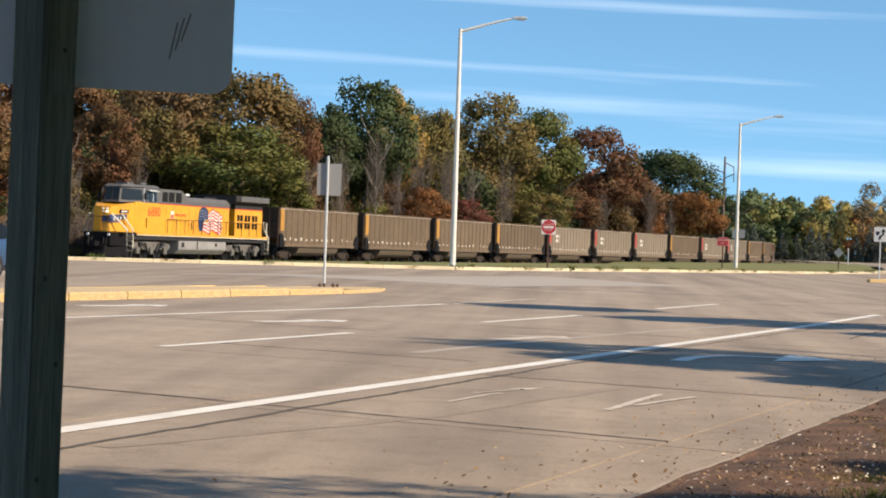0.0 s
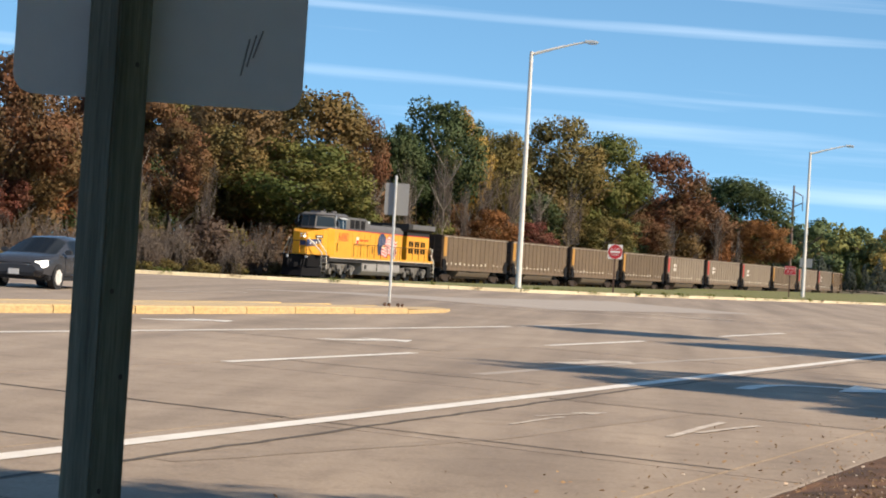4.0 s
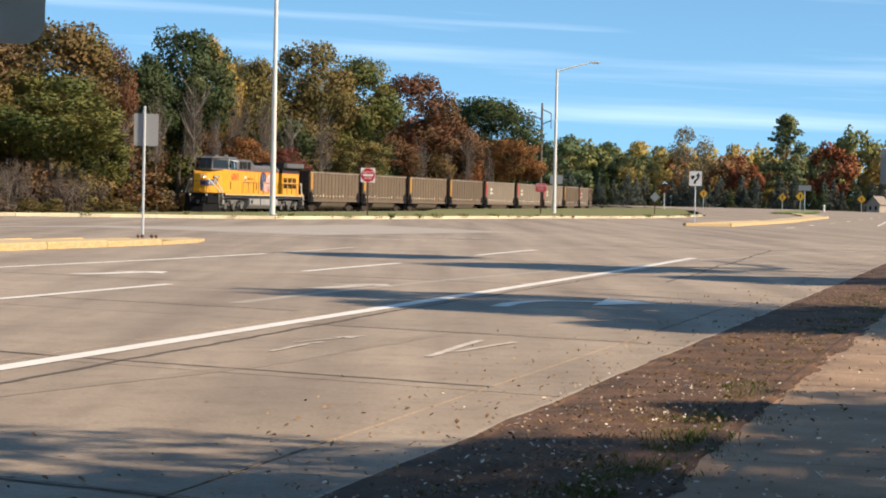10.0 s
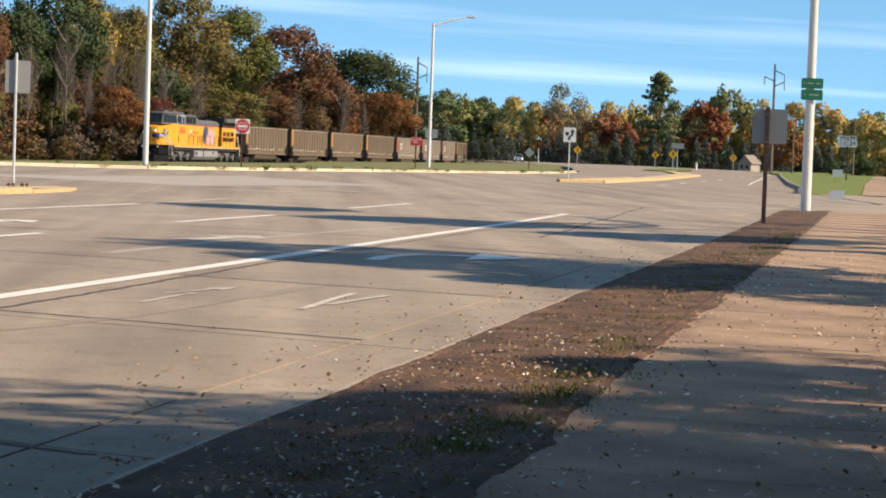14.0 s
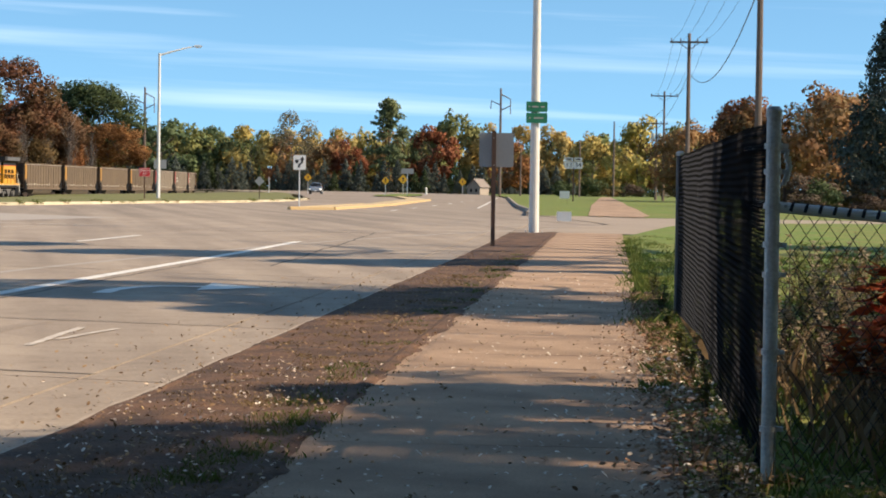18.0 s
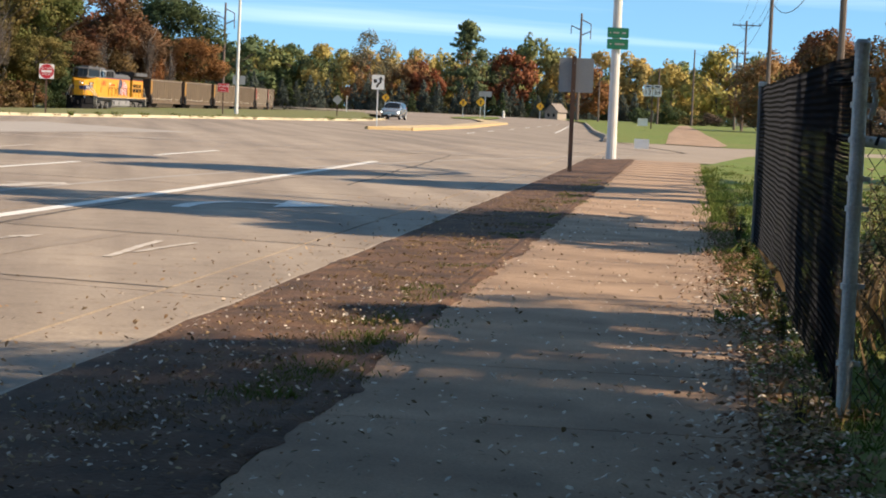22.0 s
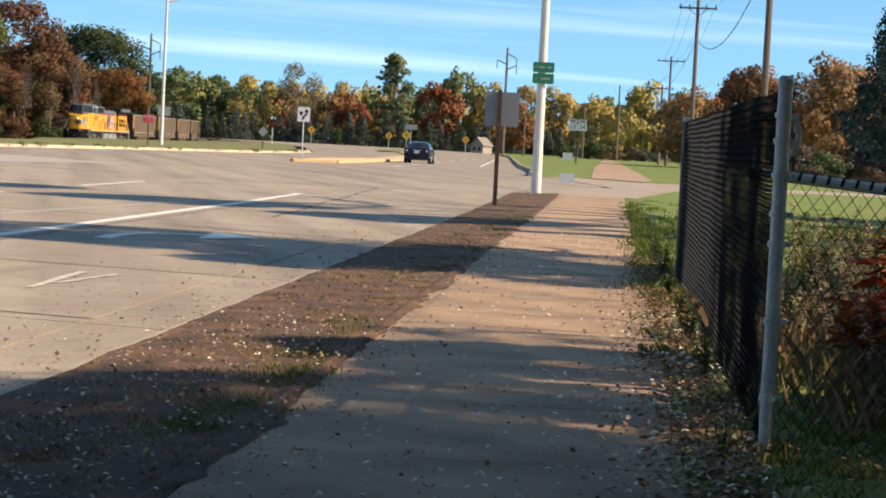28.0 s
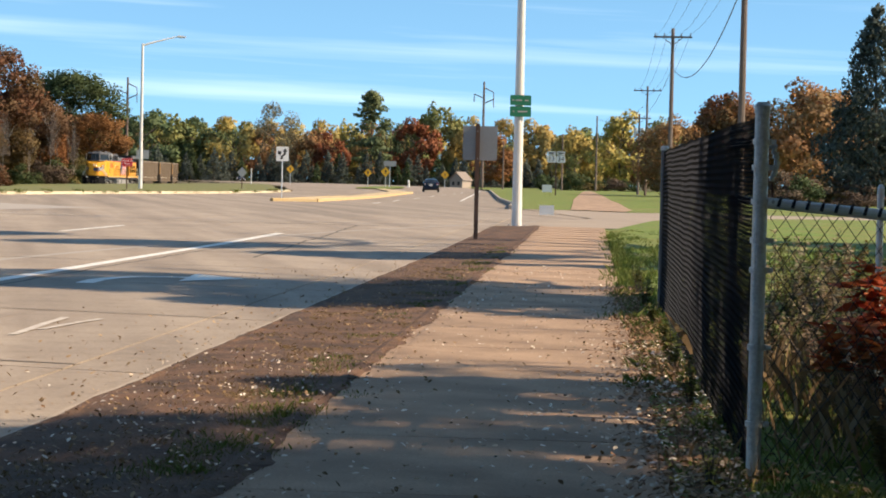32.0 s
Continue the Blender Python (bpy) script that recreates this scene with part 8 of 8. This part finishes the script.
# ---------------------------------------------------------------- plants and litter by the sidewalk
def blades(name, spots, count, h, w, material, label, category="grass", lean=0.4, seed=1):
    rng = np.random.default_rng(seed)
    verts, faces = [], []
    for (x, y, z, rad, hh) in spots:
        for k in range(count):
            a, q = rng.uniform(0, 6.283), rad * math.sqrt(rng.uniform(0, 1))
            px, py = x + q * math.cos(a), y + q * math.sin(a)
            b = rng.uniform(0, 6.283)
            L = h * hh * rng.uniform(0.5, 1.2)
            dx, dy = math.cos(b), math.sin(b)
            lx, ly = rng.normal(0, lean) * L, rng.normal(0, lean) * L
            i = len(verts)
            verts += [(px - dx * w, py - dy * w, z - 0.01), (px + dx * w, py + dy * w, z - 0.01), (px + dx * w * 0.6 + lx * 0.4, py + dy * w * 0.6 + ly * 0.4, z + L * 0.6), (px + lx, py + ly, z + L)]
            faces += [(i, i + 1, i + 2), (i, i + 2, i + 3)]
    ob = soup(name, verts, faces, material)
    return tagged(ob, label, category, kind="stuff")


def litter(name, count, region, seed, label, size=(0.03, 0.07), material="leaf_litter", zf=None):
    rng = np.random.default_rng(seed)
    verts, faces = [], []
    for k in range(count):
        u, v = region(rng)
        p = UV(u, v)
        z = (zf(u, v) if zf else road_z(p.x, p.y) + 0.045)
        s = rng.uniform(*size)
        a = rng.uniform(0, 6.283)
        tx, ty = rng.normal(0, 0.35, 2)
        pts = []
        for (lx, ly) in ((-1, 0), (-0.3, 0.55), (0.5, 0.45), (1.1, 0), (0.4, -0.5), (-0.4, -0.5)):
            X, Y = s * (lx * math.cos(a) - ly * math.sin(a)), s * (lx * math.sin(a) + ly * math.cos(a))
            pts.append((p.x + X, p.y + Y, z + 0.012 + tx * X + ty * Y + 0.25 * s * abs(ly)))
        i = len(verts)
        verts += pts
        faces += [(i, i + 1, i + 5), (i + 1, i + 2, i + 4, i + 5), (i + 2, i + 3, i + 4)]
    ob = soup(name, verts, faces, material)
    return tagged(ob, label, "fallen leaves", kind="stuff")


def build_litter():
    litter("leaf_litter_dirt", 4600, lambda r: (5 + 42 * r.uniform(0, 1) ** 2.2, -2.25 + r.normal(0, 0.45)), 3, "scattered pale and brown fallen leaves on bare earth", (0.006, 0.019), "leaf_litter",
           zf=lambda u, v: road_z(*UV(u, v).xy) + 0.055)
    litter("leaf_litter_walk", 1300, lambda r: (6 + 30 * r.uniform(0, 1) ** 2.3, r.uniform(-1.6, 0.45)), 4, "fallen leaves scattered on the sidewalk", (0.008, 0.020), "leaf_pale_sheen", zf=lambda u, v: road_z(*UV(u, v).xy) + 0.042)
    litter("leaf_litter_edge", 9500, lambda r: (6.5 + 22 * r.uniform(0, 1) ** 1.4, 0.56 - abs(r.normal(0, 0.22)) + r.uniform(0, 0.2)), 5, "drift of brown leaves along the fence", (0.009, 0.023), zf=lambda u, v: road_z(*UV(u, v).xy) + 0.05 + 0.03 * random.random())
    litter("pale_leaves_dirt", 700, lambda r: (7.5 + 9 * r.uniform(0, 1) ** 1.3, -2.3 + r.normal(0, 0.42)), 15, "pale dry leaves with painted sheen strewn over dark earth", (0.007, 0.017), "leaf_pale_sheen",
           zf=lambda u, v: road_z(*UV(u, v).xy) + 0.060)
    litter("pale_leaves_edge", 1500, lambda r: (6.5 + 12 * r.uniform(0, 1) ** 1.3, 0.75 - abs(r.normal(0, 0.4))), 17, "pale dry leaves with painted sheen among brown ones by the fence", (0.008, 0.020), "leaf_pale_sheen",
           zf=lambda u, v: road_z(*UV(u, v).xy) + 0.075)
    litter("brown_leaves_walk", 800, lambda r: (6 + 28 * r.uniform(0, 1) ** 2.8, 0.5 - 2.1 * r.uniform(0, 1) ** 1.9), 14, "dark brown curled leaves on the sidewalk", (0.008, 0.021), "leaf_brown", zf=lambda u, v: road_z(*UV(u, v).xy) + 0.043)
    litter("leaf_litter_road", 620, lambda r: (6 + 30 * r.uniform(0, 1) ** 1.3, -3.1 - abs(r.normal(0, 0.9))), 6, "a few leaves along the road edge", (0.008, 0.022), zf=lambda u, v: road_z(*UV(u, v).xy) + 0.006)
    litter("leaf_litter_grass", 3600, lambda r: (5.5 + 7 * r.uniform(0, 1), 0.45 + 3.4 * r.uniform(0, 1) ** 1.3), 9, "brown leaves fallen in the grass behind the sidewalk", (0.010, 0.024), zf=lambda u, v: 0.05 + 0.04 * random.random())
    random.seed(15)
    spots = []
    for k in range(700):
        p = UV(13 + 34 * random.random() ** 1.3, 1.2 + 11 * random.random())
        spots.append((p.x, p.y, 0.04, random.uniform(0.3, 0.8), random.uniform(0.4, 1.3)))
    blades("field_grass", spots, 45, 0.075, 0.006, "leaf_blade", "uneven mown grass of the field", seed=2)
    random.seed(14)
    spots = []
    for k in range(260):
        p = UV(5.5 + 6 * random.random(), 0.6 + 3.2 * random.random())
        spots.append((p.x, p.y, 0.02, random.uniform(0.08, 0.2), random.uniform(0.5, 1.2)))
    wild = []
    for k in range(420):
        u = 22 + 42 * random.random() ** 1.2
        p = UV(u, 0.46 + 5.5 * random.random() ** 2.2)
        wild.append((p.x, p.y, 0.02, random.uniform(0.12, 0.4), random.uniform(0.3, 1.3)))
    blades("roadside_grass", wild, 46, 0.11, 0.006, "leaf_blade", "uncut tufted grass beside the sidewalk", seed=12)
    blades("corner_grass", spots, 60, 0.07, 0.0025, "leaf_blade", "short uneven grass at the fence corner", seed=3)
    spots = []
    for k in range(190):
        u = 9.5 + 40 * random.random() ** 1.3
        clump = noise.noise((u * 0.55, 3.3, 1.0))
        if clump < 0.02 and random.random() < 0.8:
            continue
        p = UV(u, -1.80 - 0.12 * max(0.0, clump) + random.gauss(0, 0.11))
        spots.append((p.x, p.y, road_z(p.x, p.y) + 0.03, random.uniform(0.06, 0.24), random.uniform(0.5, 1.2) * (1 + max(0.0, clump))))
    blades("grass_tufts", spots, 46, 0.036, 0.0026, "leaf_blade", "green grass tufts along the sidewalk edge", seed=4)
    spots = []
    for k in range(330):
        u = 8.5 + 26 * random.random() ** 1.5
        p = UV(u, -2.25 + random.gauss(0, 0.36))
        spots.append((p.x, p.y, road_z(p.x, p.y) + 0.058, random.uniform(0.05, 0.2), random.uniform(0.4, 1.0) * (0.35 + max(0.0, noise.noise((u * 0.8, p.x * 2.0, 5.0)) * 1.6))))
    blades("straw", spots, 16, 0.022, 0.003, "leaf_dry", "dry straw and chopped leaves lying on bare earth", lean=1.9, seed=11)
    spots = []
    for k in range(70):
        p = UV(10 + 28 * random.random(), 0.62 + random.gauss(0, 0.10))
        spots.append((p.x, p.y, 0.02, random.uniform(0.08, 0.25), random.uniform(0.5, 1.5)))
    blades("fence_grass", spots, 70, 0.075, 0.003, "leaf_blade", "uncut green grass along the fence", seed=5)
    spots = []
    for k in range(26):
        p = UV(9.5 + 18 * random.random(), 0.66 + random.gauss(0, 0.08))
        spots.append((p.x, p.y, 0.02, random.uniform(0.15, 0.4), random.uniform(0.5, 1.2)))
    blades("dry_stalks", spots, 10, 0.15, 0.002, "leaf_dry", "dry straw coloured stalks at the fence foot", lean=0.25, seed=6)
    spots = []
    for k in range(420):
        p = UV(10.3 + 7.3 * random.random(), 1.2 + 3.4 * random.random())
        spots.append((p.x, p.y, 0.03, random.uniform(0.3, 0.6), random.uniform(0.5, 1.5)))
    blades("weeds", spots, 40, 0.10, 0.0019, "leaf_blade", "tall green weeds behind the low fence", seed=7)
    blades("dry_weeds", spots, 9, 0.30, 0.0022, "leaf_dry", "tall brown weed stalks behind the low fence", lean=0.3, seed=8)


def build_kerb_tufts():
    """Grass and leaves spilling over the far kerb."""
    random.seed(33)
    green, brown = [], []
    for (x0, y0), (x1, y1) in zip(FAR_KERB, FAR_KERB[1:]):
        n = max(1, int(math.hypot(x1 - x0, y1 - y0) / 1.6))
        for k in range(n):
            f = (k + random.random()) / n
            x, y = x0 + (x1 - x0) * f + random.uniform(-0.2, 0.2), y0 + (y1 - y0) * f + random.uniform(-0.1, 0.35)
            if random.random() < 0.85:
                (green if random.random() < 0.55 else brown).append((x, y, road_z(x, y) + 0.08, random.uniform(0.12, 0.5), random.uniform(0.6, 1.4)))
    blades("kerb_grass", green, 60, 0.20, 0.012, "leaf_blade", "green grass tufts overhanging the far kerb", seed=41)
    blades("kerb_leaves", brown, 50, 0.09, 0.018, "leaf_dry", "brown leaves and straw heaped on the far kerb", "fallen leaves", lean=0.9, seed=42)


def weed_plant(x, y, h, name, label, material, leaves, size, category="plant", seed=0, spread=0.35, low=0.3):
    """A leafy stem plant: thin stalks with small leaves along them."""
    rng = np.random.default_rng(seed)
    t = thing(name, pose(x, y, 0.02), label, category)
    bm = bmesh.new()
    tips = []
    for k in range(7):
        a = rng.uniform(0, 6.283)
        e = Vector((math.cos(a) * spread * h * rng.uniform(0.2, 1), math.sin(a) * spread * h * rng.uniform(0.2, 1), h * rng.uniform(0.65, 1.05)))
        rod(bm, (0, 0, -0.03), e * 0.5 + Vector((0, 0, 0.05 * h)), 0.006, 0.004, 5)
        rod(bm, e * 0.5 + Vector((0, 0, 0.05 * h)), e, 0.004, 0.002, 5)
        tips.append(e)
    tagged(part("stem", bm, "bark", t), kind="stuff")
    verts, faces = [], []
    for k in range(leaves):
        e = tips[rng.integers(len(tips))]
        q = rng.uniform(low, 1.02)
        p = e * q + Vector((0, 0, 0.1 * h * q * (1 - q)))
        a, el = rng.uniform(0, 6.283), rng.uniform(-0.5, 0.5)
        d = Vector((math.cos(a), math.sin(a), el)).normalized()
        s = Vector((-d.y, d.x, rng.uniform(-0.4, 0.4))) * 0.32
        L = size * rng.uniform(0.6, 1.3)
        i = len(verts)
        verts += [tuple(p), tuple(p + (d * 0.5 + s) * L), tuple(p + d * L), tuple(p + (d * 0.5 - s) * L)]
        faces += [(i, i + 1, i + 2, i + 3)]
    ob = soup("foliage", verts, faces, material, t)
    tagged(ob, kind="stuff")
    return t


def build_plants():
    p = UV(9.6, 0.55)
    t = weed_plant(p.x, p.y, 0.24, "mullein", "small pale yellow flowering weed at the fence foot", "leaf_flower", 90, 0.03, seed=1, spread=0.2)
    random.seed(16)
    for k in range(7):
        p = UV(13.5 + k * 2.6 + random.uniform(-0.6, 0.6), 0.66 + random.uniform(-0.1, 0.05))
        weed_plant(p.x, p.y, random.uniform(0.22, 0.5), "fence_weed", "leafy green weed growing along the fence", "leaf_green", 200, 0.045, seed=20 + k, spread=0.3)
    for k, (u, v, h) in enumerate(((11.8, 1.48, 0.86), (11.95, 1.72, 0.92), (11.6, 2.02, 0.9), (12.3, 1.98, 0.95), (12.1, 2.45, 1.0))):
        p = UV(u, v)
        weed_plant(p.x, p.y, h, "sumac_bush", "red orange sumac leaves behind the low fence", "leaf_sumac", 190, 0.15, "shrub", seed=40 + k, spread=0.5, low=0.66)
    for k in range(124):
        far = k > 44
        p = UV(12.5 + random.random() * 6, 1.15 + random.random() * 4.2) if far else UV(9.9 + random.random() * 3, 1.3 + random.random() * 2.8)
        weed_plant(p.x, p.y, random.uniform(0.72, 1.05) if far else random.uniform(0.30, 0.68), "bramble", "tangled green and brown weed behind the low fence", ("leaf_green", "leaf_weed", "leaf_dkgreen", "leaf_weed", "leaf_olive")[k % 5], 620, 0.040, "shrub", seed=60 + k, spread=0.5)


def build_house():
    t = thing("house", pose(92.6, 428, 0.42, 0, 0, -30), "small beige gabled house half hidden by trees", "house")
    bm = bmesh.new()
    prism(bm, [(-1.3, -0.8), (-1.3, 1.5), (0, 2.9), (1.3, 1.5), (1.3, -0.8)], -3, 3, "y")
    part("wall", bm, "siding", t)
    bm = bmesh.new()
    prism(bm, [(-1.55, 1.25), (0, 2.92), (1.55, 1.25), (1.55, 1.4), (0, 3.08), (-1.55, 1.4)], -3.3, 3.3, "y")
    part("roof", bm, "roof_shingle", t)
    for x in (-0.55, 0.55):
        bm = bmesh.new()
        box(bm, (x, -3.02, 0.7), (0.45, 0.06, 0.7))
        part("window", bm, "cab_glass", t)


build_signs()
build_poles()
build_house()
build_fence()
build_plants()
build_litter()
build_kerb_tufts()
build_slabs(ROAD)
build_markings(ROAD)


# ---------------------------------------------------------------- what moves
TRAIN_S = ((0, 0.0), (13, 61.0), (24, 113.6), (32, 152.4))


def train_s(t):
    for (a, sa), (b, sb) in zip(TRAIN_S, TRAIN_S[1:]):
        if t <= b:
            return sa + (sb - sa) * (t - a) / (b - a)
    return TRAIN_S[-1][1]


def car_rows(points, z=0.0, roll=True):
    """Rows for a car through (seconds, x, y, heading in degrees)."""
    return [(t, pose(x, y, road_z(x, y) + z, 0, 0, h)) for t, x, y, h in points]


def roll_wheels(car, t0, t1):
    """Wheels turning while the car is in sight."""
    for ob in car.children:
        if ob.name.startswith("wheel") and not ob.name.startswith("wheel_arch"):
            m0 = ob.matrix_basis.copy()
            n = round((t1 - t0) * 10)
            rows = [(0.0, m0)] + [(t0 + k / 10, m0 @ Matrix.Rotation(radians(80 * k), 4, "Y")) for k in range(n + 1)]
            if t1 < 32:
                rows.append((32.0, rows[-1][1]))
            walk(ob, rows)


def motions():
    times = [k * 1.0 for k in range(33)]
    walk(LOCO, [(t, rail_pose(train_s(t) - 0.8, (4.0, 18.0))) for t in times])
    for k, ob in enumerate(HOPPERS):
        walk(ob, [(t, rail_pose(train_s(t) + 21.5 + 16.2 * k, (2.55, 13.65))) for t in times])
    for ob in LOCO.children:
        if ob.name.startswith("wheelset"):
            m0 = ob.matrix_basis.copy()
            rows = [(k / 8, m0 @ Matrix.Rotation(train_s(k / 8) / 0.53, 4, "Y")) for k in range(257)]
            walk(ob, rows)
    navy = ((0, -22, -20, 74), (21.5, -13, -2, 74), (23.0, -4.6, 31.5, 74.5), (23.5, -0.45, 44.0, 74.0), (24, 2.52, 58.0, 74.0), (24.5, 5.5, 68.2, 73.6), (25, 8.75, 79.6, 73.4), (25.5, 11.9, 91, 73.2),
            (27.5, 23.8, 132.0, 74.3), (28, 27.2, 145.4, 74.6), (29, 32.2, 164.5, 75.2), (30, 37.4, 187, 76), (31, 42.0, 207, 77), (32, 46.9, 232, 78.5))
    walk(CARS["navy"], car_rows(navy))
    roll_wheels(CARS["navy"], 22.5, 32.0)
    silver = ((0, 60, 660, -110), (9.5, 57, 560, -108), (13, 48, 474, -101), (15.5, 47.5, 390, -95), (19, 42.5, 297, -104), (20, 39.4, 272, -106), (22, 28.9, 207, -108), (24, 19.6, 167.3, -110),
              (25, 13.9, 145.5, -112), (25.5, 10.9, 134.0, -112), (27.5, -3.2, 94.5, -112), (29, -16.5, 66, -115), (32, -40, 10, -115))
    walk(CARS["silver"], car_rows(silver))
    roll_wheels(CARS["silver"], 15.0, 28.0)
    grey = ((0, -27.78, 74, 35), (1.0, -23.33, 80, 15), (1.5, -21.15, 80, -10), (2.0, -19.92, 78.5, -68), (2.5, -19.03, 76, -95), (4.5, -16.95, 55, -101), (4.8, -17.75, 52.5, -106), (6, -22.45, 40, -112), (32, -90, -60, -112))
    walk(CARS["grey"], car_rows(grey))
    blue = ((0, -17.56, 57, -118), (0.5, -17.31, 56, -118), (1.0, -17.20, 52, -118), (3, -26.20, 36, -118), (32, -120, -150, -118))
    walk(CARS["blue"], car_rows(blue))
    far = ((0, 58, 760, -110), (26, 58, 700, -110), (30, 58.1, 640, -108), (31, 58.7, 580, -104), (32, 54.5, 484, -100))
    walk(CARS["distant"], car_rows(far))


motions()
